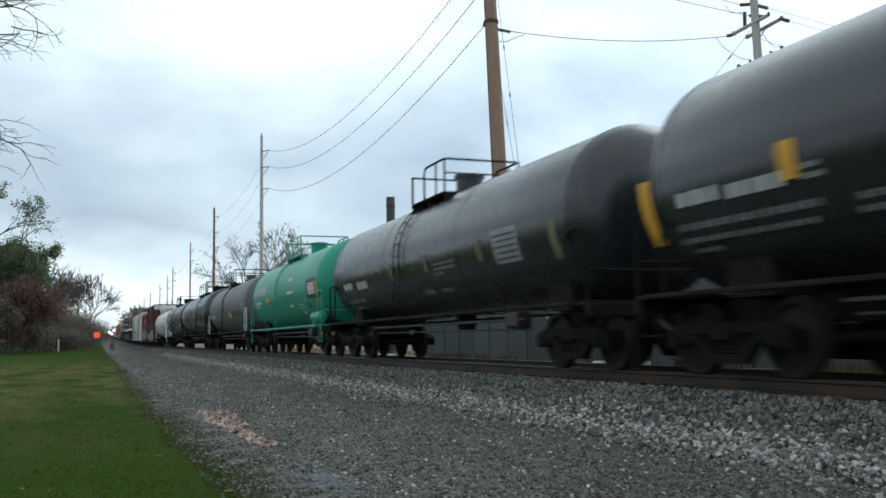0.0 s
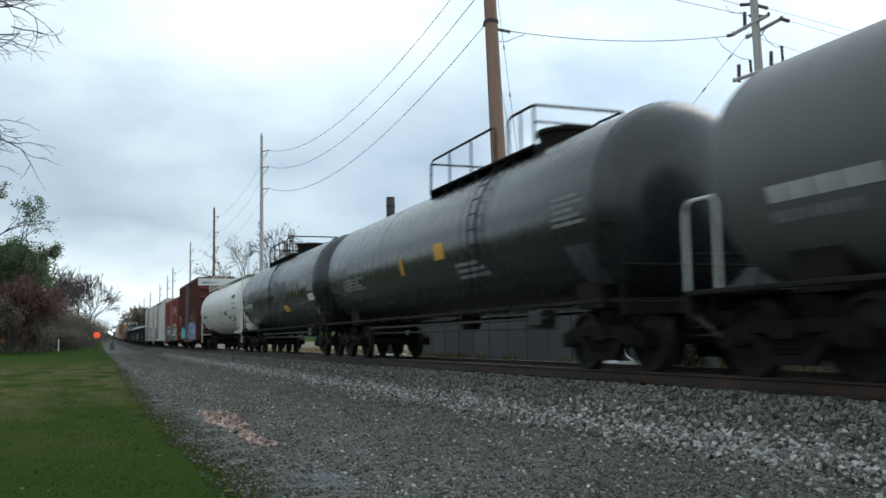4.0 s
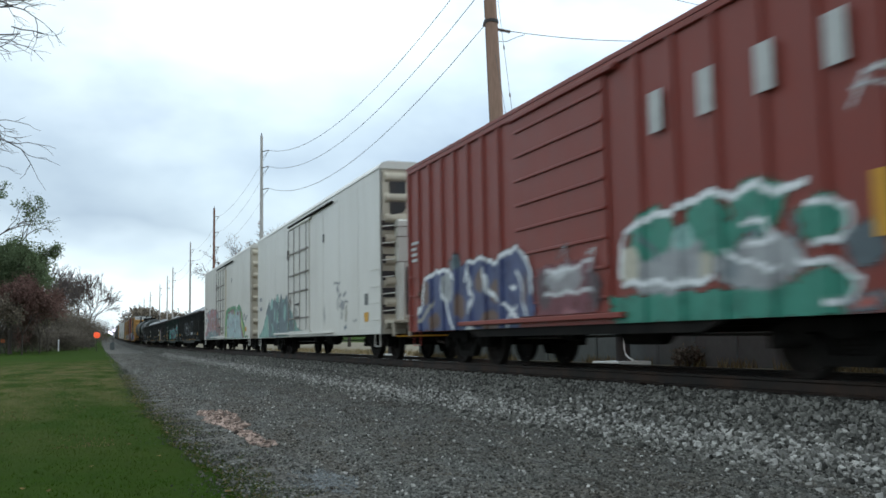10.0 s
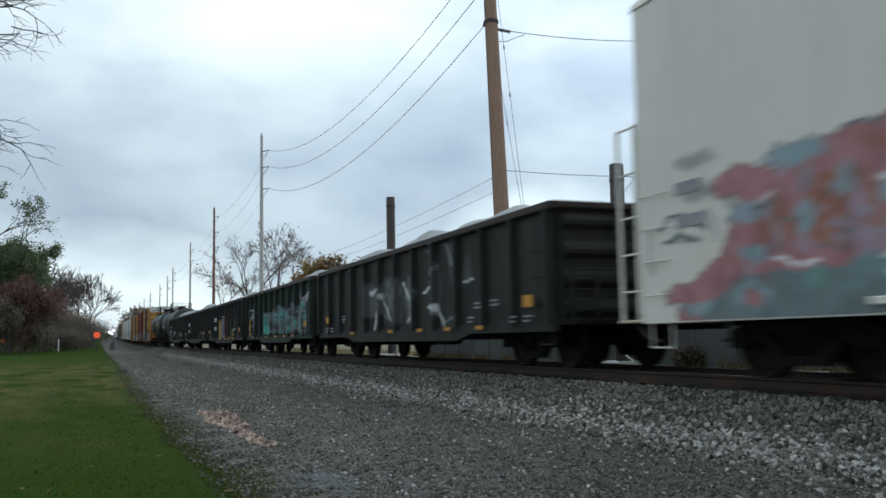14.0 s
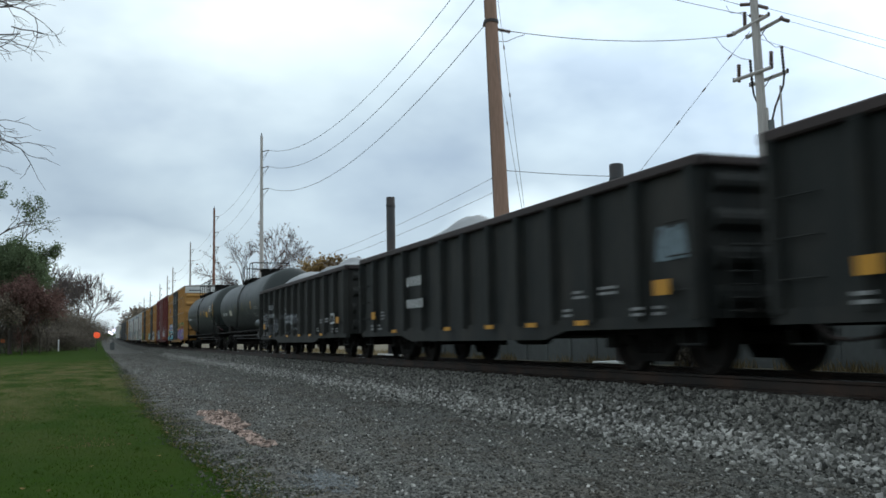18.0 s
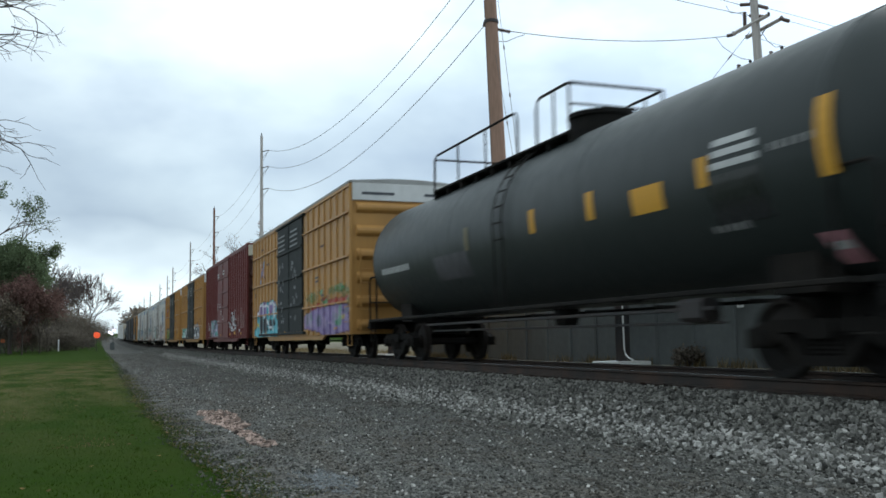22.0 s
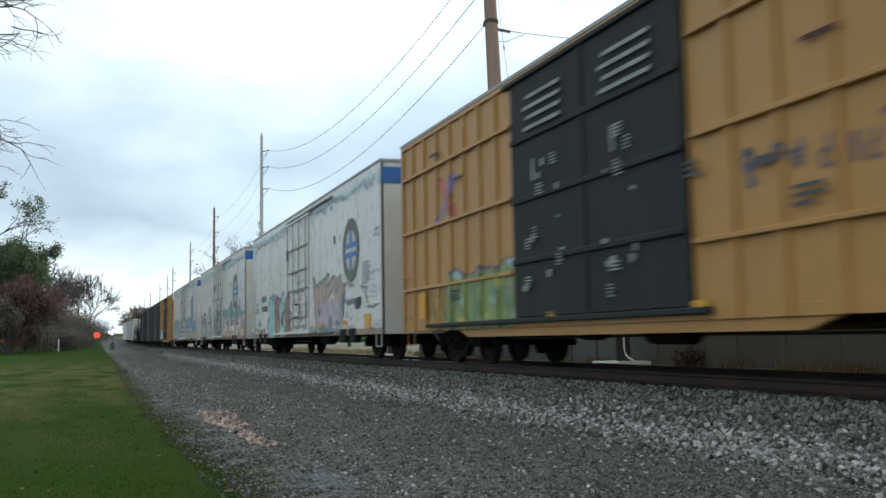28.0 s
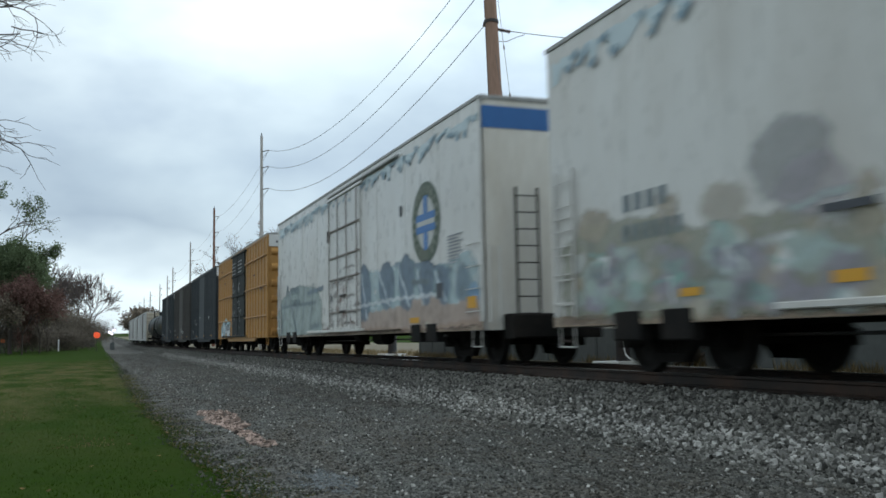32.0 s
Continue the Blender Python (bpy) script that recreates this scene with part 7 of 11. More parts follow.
def gondola(front, rear, label, body, z1=2.62, z0=0.6, posts=13, mounds=(), seed=1, rim=None):
    car, L = car_thing("gondola_car", front, rear, label)
    running_gear(car, L, 1.95, z=0.9)
    for sx in (-1, 1):
        x0, x1 = sorted((sx * HALF, sx * (HALF - 0.06)))
        part("side_wall", Mesh().box(x0, x1, -L / 2, L / 2, z0, z1 - 0.01), body, car)
        x0, x1 = sorted((sx * (HALF + 0.1), sx * (HALF - 0.1)))
        part("top_rim", Mesh().box(x0, x1, -L / 2 - 0.05, L / 2 + 0.05, z1 - 0.13, z1, 0.02), rim or P_RIM, car)
        x0, x1 = sorted((sx * (HALF + 0.06), sx * HALF))
        part("side_sill", Mesh().extrude([(-L / 2, z0), (L / 2, z0), (L / 2, z0 + 0.16), (-L / 2, z0 + 0.16)], 0, x0, x1), body, car)
        part("sill_belly", Mesh().extrude([(-L / 2 + 3.3, z0), (-L / 2 + 4.0, z0 - 0.13), (L / 2 - 4.0, z0 - 0.13), (L / 2 - 3.3, z0)], 0, min(x0, x1) - 0.0, max(x0, x1)), body, car)
    side_posts(car, L, z0 + 0.1, z1 - 0.12, body, [-L / 2 + 0.08 + (L - 0.16) * k / (posts - 1) for k in range(posts)], 0.13, 0.14)
    for s in (-1, 1):
        end_wall(car, s, L, z0 + 0.1, z1 - 0.1, body, 4, rib_h=0.14)
        part("end_rim", Mesh().box(-HALF, HALF, s * L / 2 - 0.1, s * L / 2 + 0.06, z1 - 0.12, z1 + 0.0, 0.02), rim or P_RIM, car)
    part("floor", Mesh().box(-HALF + 0.07, HALF - 0.07, -L / 2 + 0.1, L / 2 - 0.1, z0 + 0.2, z0 + 0.35), body, car)
    corner_irons(car, L, z0 + 0.1, body)
    end_gear(car, L, z0, z1, body)
    r = random.Random(seed)
    m = Mesh()
    part("load", m.box(-HALF + 0.08, HALF - 0.08, -L / 2 + 0.12, L / 2 - 0.12, z0 + 0.36, z1 - 0.35), P_RUSTY, car, "scrap load")
    for q0, q1, h in mounds:
        y0, y1 = q0 - L / 2, q1 - L / 2
        mm = Mesh()
        nx, ny = 13, 21
        v = []
        for j in range(ny):
            for i in range(nx):
                u, w = i / (nx - 1) * 2 - 1, j / (ny - 1) * 2 - 1
                e = max(0.0, 1 - abs(u) ** 1.7) * max(0.0, 1 - abs(w) ** 2.2)
                z = z1 - 0.45 + (h + 0.45) * e ** 0.6 * (1 + 0.22 * noise.noise((u * 2.1 + seed, w * 2.6, q0))) + 0.09 * e * abs(noise.noise((u * 4.5, w * 6, seed)))
                v.append((u * (HALF - 0.12), (y0 + y1) / 2 + w * (y1 - y0) / 2, z))
        mm.add(v, [(j * nx + i, j * nx + i + 1, (j + 1) * nx + i + 1, (j + 1) * nx + i) for j in range(ny - 1) for i in range(nx - 1)])
        part("tarpaulin", mm, P_TARP, car, "grey tarpaulin over the heaped load", smooth=True, angle=2)
    return car, L


def side_bits(car, L, seed, ink=None, yellow=2, z=1.2, n=6, x=None, lo=0.9):
    """Small stencils and reflective plates along the lower side."""
    r = random.Random(seed)
    x = x or -HALF - 0.112
    for k in range(n):
        y = r.uniform(-L / 2 + 0.5, L / 2 - 1.0)
        zz = r.uniform(lo, z + 0.25)
        lines(car, x, y, y + r.uniform(0.25, 0.55), zz, zz + r.uniform(0.15, 0.3), r.choice((1, 2, 2, 3)), ink or M_WHITE, seed + k)
    for k in range(yellow):
        y = -L / 2 + 0.7 + (L - 1.4) * (k + 0.2) / max(1, yellow)
        plate(car, x, y, y + 0.26, lo - 0.02, lo + 0.06, M_YELLOW, "reflector", "yellow reflector")





# ---- the train, from its leading car to the last in sight ----
GX_ = -HALF - 0.062
# black tank car
car, L, tools = tank_car(-4.9, 10.55, "glossy black tank car with white lettering", P_BLACK, R=1.5, zc=2.52, guard=(1.8, 4.0), top=4.55)
tank_marks(tools, ("txt", 8.70, 9.53, 2.08, 2.25), ("txt", 7.62, 8.60, 2.06, 2.22), ("str", 10.0, 10.25, 1.68, 2.51), ("str", 7.37, 7.63, 2.11, 2.52), ("ln", 7.20, 9.65, 1.80, 1.88), ("ln", 7.36, 9.74, 1.65, 1.71), ("ln", 9.02, 9.57, 1.53, 1.58), ("ln", 7.04, 7.36, 2.08, 2.29), ("ln", 5.40, 6.76, 1.79, 1.86), ("ln", 5.67, 6.81, 1.67, 1.73), ("str", 2.1, 2.35, 2.0, 2.45))
# black tank car with a data panel
car, L, tools = tank_car(11.75, 27.65, "dusty black tank car with a white data panel", P_BLACK, R=1.45, zc=2.46, guard=(18.9, 21.1), top=4.55)
tank_marks(tools, ("txt", 25.15, 26.06, 1.95, 2.13), ("txt", 23.66, 24.72, 1.91, 2.11), ("ln", 24.45, 25.98, 1.57, 1.68), ("ln", 24.84, 25.97, 1.41, 1.48), ("ln", 17.18, 18.42, 2.08, 2.13), ("ln", 17.26, 18.47, 1.97, 2.03), ("ln", 17.90, 18.54, 1.88, 1.93), ("ln", 18.97, 19.68, 1.52, 1.63), ("ln", 17.92, 18.54, 1.52, 1.60), ("pan", 14.17, 15.22, 1.85, 2.46), ("st", 15.75, 15.95, 1.96, 2.36), ("st", 18.80, 18.98, 1.99, 2.36), ("st", 21.28, 21.45, 1.96, 2.37), ("st", 12.76, 12.96, 1.76, 2.38))
# green tank car
car, L, tools = tank_car(28.65, 42.85, "bright green tank car with white lettering", P_GREEN, R=1.45, zc=2.455, rail_paint=P_GREEN, guard=(34.25, 36.65), top=4.5)
tank_marks(tools, ("txt", 38.83, 41.87, 2.49, 2.85), ("wht", 40.00, 41.52, 2.13, 2.23), ("wht", 40.55, 41.56, 1.99, 2.06), ("or", 38.16, 38.93, 2.14, 2.31), ("wht", 33.39, 34.18, 2.73, 2.86), ("wht", 33.20, 34.34, 2.26, 2.36), ("wht", 33.74, 34.33, 1.78, 1.88), ("wht", 32.03, 32.63, 1.79, 1.84), ("wht", 32.14, 32.67, 1.68, 1.72), ("wht", 32.25, 32.71, 1.50, 1.59), ("dk", 29.45, 30.97, 1.96, 2.61), ("wht", 29.79, 30.75, 2.09, 2.47), ("or", 29.4, 29.6, 1.77, 2.53), ("bk", 30.95, 31.38, 1.66, 1.85))
part("round_tank", Mesh().turn([(0.01, -0.62), (0.16, -0.56), (0.19, -0.4), (0.19, 0.4), (0.16, 0.56), (0.01, 0.62)], 1, (-1.32, 29.6 - (28.65 + 42.85) / 2, 1.3), 20), P_GREEN, car, "green air tank", smooth=True)
part("tank_strap", Mesh().box(-1.5, -1.1, -6.2, -6.1, 1.03, 1.5, 0.01), P_GREEN, car)
# grey tank car
car, L, tools = tank_car(44.3, 59.85, "weathered grey tank car with patched markings", P_GREY, R=1.43, zc=2.44, guard=(51.4, 53.2), top=4.52, hatch=0.38, dome_r=0.24, end_rail=P_CAP)
tank_marks(tools, ("txt", 56.80, 58.38, 1.92, 2.10), ("ln", 54.60, 55.81, 1.81, 2.08), ("ln", 57.15, 58.44, 1.71, 1.83), ("yel", 50.02, 50.79, 1.83, 2.06), ("dk", 49.10, 49.81, 1.87, 2.11), ("dk", 47.45, 48.17, 1.88, 2.13), ("dk", 46.61, 47.02, 1.84, 2.07), ("pan", 45.3, 46.21, 2.02, 2.44), ("st", 45.08, 45.22, 1.93, 2.72), ("dk", 52.56, 53.12, 2.14, 2.68), ("ln", 48.40, 48.89, 1.47, 1.58))
# two black tank cars
car, L, tools = tank_car(61.2, 78.45, "sooty black tank car with a yellow placard", P_BLACK, R=1.53, zc=2.52, guard=(64.8, 70.2), gap=(65.9, 66.5), top=4.66, hatch=0.3, dome_r=0.55)
tank_marks(tools, ("yel", 67.9, 68.45, 2.16, 2.5), ("ln", 73.99, 76.2, 1.9, 2.25), ("ln", 65.92, 67.46, 1.70, 2.05), ("ln", 62.1, 63.1, 2.2, 2.7), ("gr", 62.2, 62.9, 1.3, 1.9), ("str", 70.6, 70.8, 2.0, 2.4))
car, L, tools = tank_car(79.15, 95.75, "black tank car with graffiti and a long roof walkway", P_BLACK, R=1.55, zc=2.53, guard=(86.2, 91.2), gap=(87.3, 87.8), top=4.66, hatch=0.36, dome_r=0.6)
tank_marks(tools, ("txt", 92.42, 94.74, 2.05, 2.23), ("ln", 92.62, 93.95, 1.88, 1.99), ("yel", 84.71, 85.61, 1.64, 1.87), ("gr", 84.67, 85.2, 2.1, 2.75), ("gr", 85.5, 86.0, 2.0, 2.7), ("gr", 86.2, 86.95, 2.05, 2.85), ("ln", 85.74, 86.43, 1.87, 1.93), ("ln", 85.96, 86.45, 1.75, 1.81), ("ln", 81.21, 83.21, 1.84, 1.9), ("ln", 81.64, 82.94, 1.69, 1.75), ("st", 82.4, 82.6, 2.15, 2.51), ("gr", 87.28, 89.09, 1.73, 1.95), ("pan", 79.95, 80.81, 2.18, 2.62), ("wht", 80.1, 81.0, 1.88, 2.11), ("red", 80.37, 80.77, 1.41, 1.66))
# white tank car with a full-length walkway
car, L, tools = tank_car(95.9, 114.4, "cream-white tank car with a full-length roof walkway", P_CREAM, R=1.54, zc=2.53, guard=(97.2, 114.2), gap=(105.6, 106.4), top=4.8, sill_rail=False, rail_paint=P_CREAM, underframe=False, nose=1.9, dome=False)
part("valve_box", Mesh().turn([(0.5, 0.0), (0.5, 0.2), (0.42, 0.28), (0.0, 0.3)], 2, (-0.1, 104.8 - (95.9 + 114.4) / 2, 4.0), 18), P_CREAM, car, "round valve housing", smooth=True)
part("grab_loop", Mesh().tube([(-0.5, -1.0, 4.05), (-0.5, -1.0, 4.5), (-0.5, -1.5, 4.55), (-0.5, -1.9, 4.5), (-0.5, -1.9, 4.05)], 0.022, 6), P_CREAM, car)
for q in (104.6, 107.2):
    for k in range(2):
        y = q - (95.9 + 114.4) / 2 + 0.75 * k
        part("flange_plate", Mesh().extrude([(-1.36, 3.2), (-0.95, 3.95), (-0.4, 4.0), (-0.75, 3.75)], 1, y, y + 0.03), P_CREAM, car, "thin pale bracket under the walkway")
    tools[0](q, q + 0.8, 3.45, 3.85, P_CREAM, "saddle_plate", "", 0.02)
tank_marks(tools, ("bl", 111.43, 112.33, 2.00, 2.23), ("ln", 110.29, 111.29, 2.05, 2.17), ("ln", 110.26, 112.45, 1.81, 1.87), ("yel", 104.81, 105.55, 1.51, 1.67), ("cr", 103.85, 104.05, 1.95, 2.35), ("ln", 103.03, 103.81, 2.11, 2.16),
           ("br", 101.46, 102.22, 1.97, 2.18), ("cr", 100.85, 101.02, 1.93, 2.32), ("bl", 100.3, 101.45, 1.78, 1.85), ("bl", 99.65, 100.34, 1.62, 1.69), ("bl", 98.8, 99.2, 1.64, 1.86), ("cr", 107.2, 107.4, 1.96, 2.33),
           ("bl", 97.98, 99.15, 2.76, 2.95), ("ln", 97.9, 99.05, 2.47, 2.54), ("ln", 97.97, 98.99, 2.22, 2.31), ("ln", 99.51, 100.72, 1.87, 1.91))
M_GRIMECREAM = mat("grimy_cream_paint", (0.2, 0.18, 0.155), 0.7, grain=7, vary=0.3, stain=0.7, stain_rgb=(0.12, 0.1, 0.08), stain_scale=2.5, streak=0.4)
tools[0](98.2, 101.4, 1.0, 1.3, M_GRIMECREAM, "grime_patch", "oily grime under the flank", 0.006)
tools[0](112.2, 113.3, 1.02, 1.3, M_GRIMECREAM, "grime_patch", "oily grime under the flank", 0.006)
for q in (96.4, 96.95):
    y = q - (95.9 + 114.4) / 2
    part("end_post", Mesh().tube([(-1.42, y, 1.02), (-1.42, y, 2.2)], 0.024, 6), P_CREAM, car)
part("end_rail", Mesh().tube([(-1.42, -9.2, 2.2), (-1.42, -7.6, 2.22), (-1.42, -7.45, 2.1), (-1.42, -7.45, 1.04)], 0.024, 6), P_CREAM, car, smooth=True)
part("side_deck", Mesh().box(-1.5, -0.9, -9.2, -6.9, 0.97, 1.03, 0.01), P_CREAM, car, "pale platform at the brake end")
ladder(car, -1.3, -0.85, -8.2, 1.05, 3.9, 9, P_CREAM)
ladder(car, -1.5, -1.05, -8.75, 1.05, 2.4, 4, P_CREAM)
# brown box car
BROWN_DOOR = dict(ribs=0, cross=(1.5, 2.2, 2.9, 3.6, 4.2), leaf=1, rods=())
car, L = box_car(115.45, 129.5, "brown ribbed box car with blue graffiti", P_BROWN, 4.92, (5.6, 8.5), P_BROWNDOOR, BROWN_DOOR, 0.62, P_CAP)
p = Piece(car, GX_ - 0.006, L, 0.1, 6.0, 0.7, 2.7)
p.dab("sand", 3.47, 2.37, 0.23, 0.34, 0.55)
p.dab("sand", 2.63, 1.99, 0.35, 0.16, 0.6)
p.fill("lilacb", ((0.60, 0.81), (0.77, 1.47), (1.12, 1.76), (2.04, 1.91), (2.76, 1.96), (3.29, 1.89), (4.18, 1.91), (5.01, 1.88), (5.60, 1.85)), ((0.55, 0.66), (1.30, 0.60), (2.74, 0.60), (5.68, 0.64)))
p.dab("blue", 5.30, 1.56, 0.40, 0.33)
p.dab("blue", 3.58, 1.75, 0.40, 0.21)
p.dab("blue", 2.78, 1.67, 0.23, 0.32)
p.dab("blue", 1.94, 1.72, 0.31, 0.20)
p.dab("blue", 4.47, 1.17, 0.32, 0.20)
p.dab("cyan", 2.38, 1.23, 0.47, 0.15)
p.dab("cyan", 1.61, 1.12, 0.31, 0.10)
p.dab("blue", 3.22, 0.91, 0.34, 0.12)
p.dab("cyan", 4.25, 0.80, 0.47, 0.08)
p.dab("lime", 2.26, 1.69, 0.19, 0.12)
p.dab("lime", 0.97, 1.40, 0.20, 0.13, 0.8)
p.dab("lime", 4.40, 1.39, 0.23, 0.11)
p.dab("skyp", 4.35, 1.77, 0.35, 0.23)
p.dab("white", 1.75, 1.44, 0.15, 0.20, 0.6)
p.dab("white", 3.33, 1.37, 0.34, 0.07, 0.5)
p.line("navy", 0.06, (3.89, 1.63), (3.57, 1.58))
p.line("navy", 0.05, (1.54, 1.07), (1.27, 1.03))
p.line("navy", 0.06, (4.49, 1.60), (4.28, 1.58))
p.line("navy", 0.05, (3.49, 1.04), (3.15, 0.98))
p.line("blue", 0.06, (3.02, 1.86), (2.99, 1.41), (2.80, 1.33))
p.dab("orange", 4.87, 0.90, 0.15, 0.06)
p.dab("orange", 2.87, 0.92, 0.17, 0.06)
plate(car, p.x - 0.004, 0.77 - L / 2, 1.25 - L / 2, 1.18, 1.32, M_YELLOW, "reflector")
plate(car, p.x - 0.004, 0.72 - L / 2, 1.08 - L / 2, 0.78, 0.98, M_YELLOW, "reflector")
p.dab("red", 0.30, 0.94, 0.13, 0.06, 0.5)
p.line("white", 0.03, (1.19, 2.06), (0.68, 2.10), strength=0.5)
p.line("white", 0.03, (1.18, 2.18), (0.67, 2.22), strength=0.5)
p.line("white", 0.03, (1.69, 2.23), (1.32, 2.24), strength=0.5)
p.line("white", 0.03, (1.70, 2.10), (1.34, 2.10), strength=0.5)
p.line("white", 0.03, (1.71, 1.97), (1.34, 1.97), strength=0.5)
p.line("white", 0.03, (1.13, 1.61), (0.71, 1.62), strength=0.5)
p.line("white", 0.03, (1.12, 1.73), (0.70, 1.74), strength=0.5)
p.lay("lilac and blue spray-painted graffiti")
graffiti(car, GX_, 8.9 - L / 2, 12.0 - L / 2, 0.75, 1.75, 4, ("cyan", "cyan", "teal"), "blue", 12, None, "sky")
graffiti(car, -HALF - 0.12, 5.5 - L / 2, 6.1 - L / 2, 0.9, 1.3, 2, ("lime", "lime"), "maroon", 13, None, None)
for q, z, n in ((12.2, 2.0, 6), (12.9, 2.2, 5), (13.4, 1.6, 8), (11.3, 1.9, 4), (1.0, 1.9, 6), (0.5, 1.4, 6)):
    lines(car, GX_, q - L / 2, q + 0.4 - L / 2, z, z + 0.12 * n, n, M_FADED, int(q * 10))
lines(car, -HALF - 0.11, 7.0 - L / 2, 7.5 - L / 2, 3.6, 3.95, 3, M_WHITE, 3)
lines(car, GX_, 5.0 - L / 2, 5.3 - L / 2, 3.4, 4.6, 9, M_FADED, 4)
bars(car, GX_, 12.0 - L / 2, 13.4 - L / 2, 2.35, 2.6, 6, M_FADED, 5)
m = Mesh()
for k in range(4):
    m.turn([(0.09, -0.004), (0.15, -0.004), (0.15, 0.0), (0.09, 0.0)], 1, (-1.0 + 0.33 * k, -L / 2 - 0.106, 3.35), 12)
part("scrawl", m, SPRAY["white"], car, "white looping scrawl")
side_bits(car, L, 21, x=GX_, n=4)
# red box car
car, L = box_car(131.28, 145.4, "red ribbed box car with green graffiti", P_RED, 4.3, (5.55, 8.45), P_RED, dict(ribs=8, leaf=1), 0.75, drop_paint=P_UNDER)
p = Piece(car, GX_ - 0.006, L, 0.1, 5.53, 0.68, 4.2)
p.fill("tealk", ((1.45, 0.99), (2.77, 1.01), (4.04, 1.00), (5.48, 1.02)), ((1.43, 0.66), (3.40, 0.65), (5.50, 0.65)))
p.line("tealk", 0.10, (5.53, 0.98), (4.05, 0.96), (2.77, 0.95), (1.54, 0.94))
p.dab("greyl", 4.23, 1.39, 1.02, 0.38)
p.dab("greyl", 2.58, 1.27, 0.67, 0.30)
p.dab("sand", 5.08, 1.42, 0.26, 0.26)
p.dab("sand", 3.48, 1.34, 0.12, 0.20)
p.dab("slate", 2.98, 1.30, 0.14, 0.21, 0.6)
p.dab("tealk", 4.55, 1.80, 0.46, 0.33)
p.dab("tealk", 3.44, 1.86, 0.41, 0.25)
p.dab("tealk", 2.57, 1.86, 0.42, 0.32)
p.dab("tealk", 1.66, 1.62, 0.30, 0.25)
p.dab("tealk", 1.68, 0.95, 0.36, 0.20)
p.dab("tealk", 3.21, 1.60, 0.37, 0.21)
p.dab("mint", 3.86, 1.67, 0.19, 0.15)
p.line("white", 0.08, (5.34, 1.31), (5.18, 1.88), (4.56, 2.01), (4.00, 2.03), (3.42, 2.15), (2.84, 2.04), (2.52, 2.13), (2.26, 1.96), (2.02, 2.00), (1.84, 2.03))
p.line("white", 0.06, (1.81, 1.83), (1.34, 1.72), (1.30, 1.50), (1.46, 1.37), (1.79, 1.39))
p.line("white", 0.06, (2.00, 1.24), (1.48, 1.18), (1.25, 1.02), (1.32, 0.81), (1.65, 0.78))
p.line("white", 0.07, (5.26, 1.20), (4.62, 1.20), (4.04, 1.11), (3.36, 1.15))
p.line("slate", 0.06, (4.81, 1.84), (4.45, 1.45))
p.line("slate", 0.06, (2.66, 1.77), (2.56, 1.59), (2.73, 1.55))
p.line("white", 0.05, (2.84, 1.70), (2.38, 1.72), (2.29, 1.51), (2.74, 1.45))
p.line("slate", 0.05, (2.01, 1.74), (2.01, 1.42))
p.line("white", 0.05, (3.09, 1.45), (2.81, 1.29), (2.32, 1.18))
p.dab("slate", 1.11, 1.31, 0.25, 0.22, 0.8)
p.dab("slate", 1.13, 0.78, 0.29, 0.09)
p.dab("red", 1.11, 0.78, 0.12, 0.04)
plate(car, p.x - 0.004, 0.76 - L / 2, 0.94 - L / 2, 1.36, 1.97, M_YELLOW, "yellow_plate")
p.line("white", 0.05, (1.18, 2.64), (0.95, 2.89), (0.38, 2.95), strength=0.6)
p.line("white", 0.04, (1.13, 2.81), (0.71, 2.74), (0.43, 2.73), strength=0.6)
p.line("white", 0.04, (0.82, 2.92), (0.39, 2.83), strength=0.6)
p.line("white", 0.03, (0.62, 1.88), (0.28, 1.86), strength=0.5)
p.line("white", 0.03, (0.62, 1.80), (0.29, 1.76), strength=0.5)
p.line("white", 0.03, (0.63, 1.72), (0.29, 1.67), strength=0.5)
p.lay("teal and grey graffiti outlined in white")
p = Piece(car, GX_ - 0.006, L, 8.47, 13.7, 0.68, 2.6)
p.fill("navyb", ((7.87, 1.49), (8.04, 1.88), (8.53, 2.08), (9.02, 1.97), (9.46, 1.84), (9.92, 1.99), (10.60, 1.96), (11.65, 1.89), (12.39, 1.89), (13.09, 1.78), (13.43, 1.05)), ((7.90, 0.64), (10.87, 0.60), (13.45, 0.70)))
p.dab("umber", 9.69, 0.79, 0.43, 0.21)
p.dab("umber", 9.42, 1.33, 0.24, 0.22)
p.dab("umber", 11.11, 1.14, 0.26, 0.24)
p.dab("umber", 13.06, 1.48, 0.29, 0.26)
p.dab("umber", 10.11, 1.54, 0.23, 0.21)
p.dab("greyl", 11.77, 1.54, 0.29, 0.31)
p.dab("violet", 8.18, 1.59, 0.22, 0.21)
p.dab("umber", 12.56, 0.87, 0.36, 0.17)
p.dab("slate", 11.34, 2.00, 0.31, 0.16)
p.line("white", 0.08, (13.43, 1.05), (13.09, 1.78), (12.34, 1.89), (11.65, 1.86), (11.32, 1.64))
p.line("white", 0.07, (10.89, 1.60), (10.60, 1.94), (9.92, 1.98), (9.46, 1.82))
p.line("white", 0.07, (9.39, 1.83), (8.95, 1.96), (8.49, 2.05))
p.line("white", 0.08, (12.13, 1.80), (11.89, 1.22), (11.46, 0.65))
p.line("white", 0.07, (10.64, 1.84), (10.47, 1.31), (10.66, 0.99))
p.line("white", 0.08, (9.86, 1.76), (9.80, 1.35), (9.36, 1.21))
p.line("white", 0.07, (9.08, 1.07), (8.55, 0.87), (8.32, 0.60))
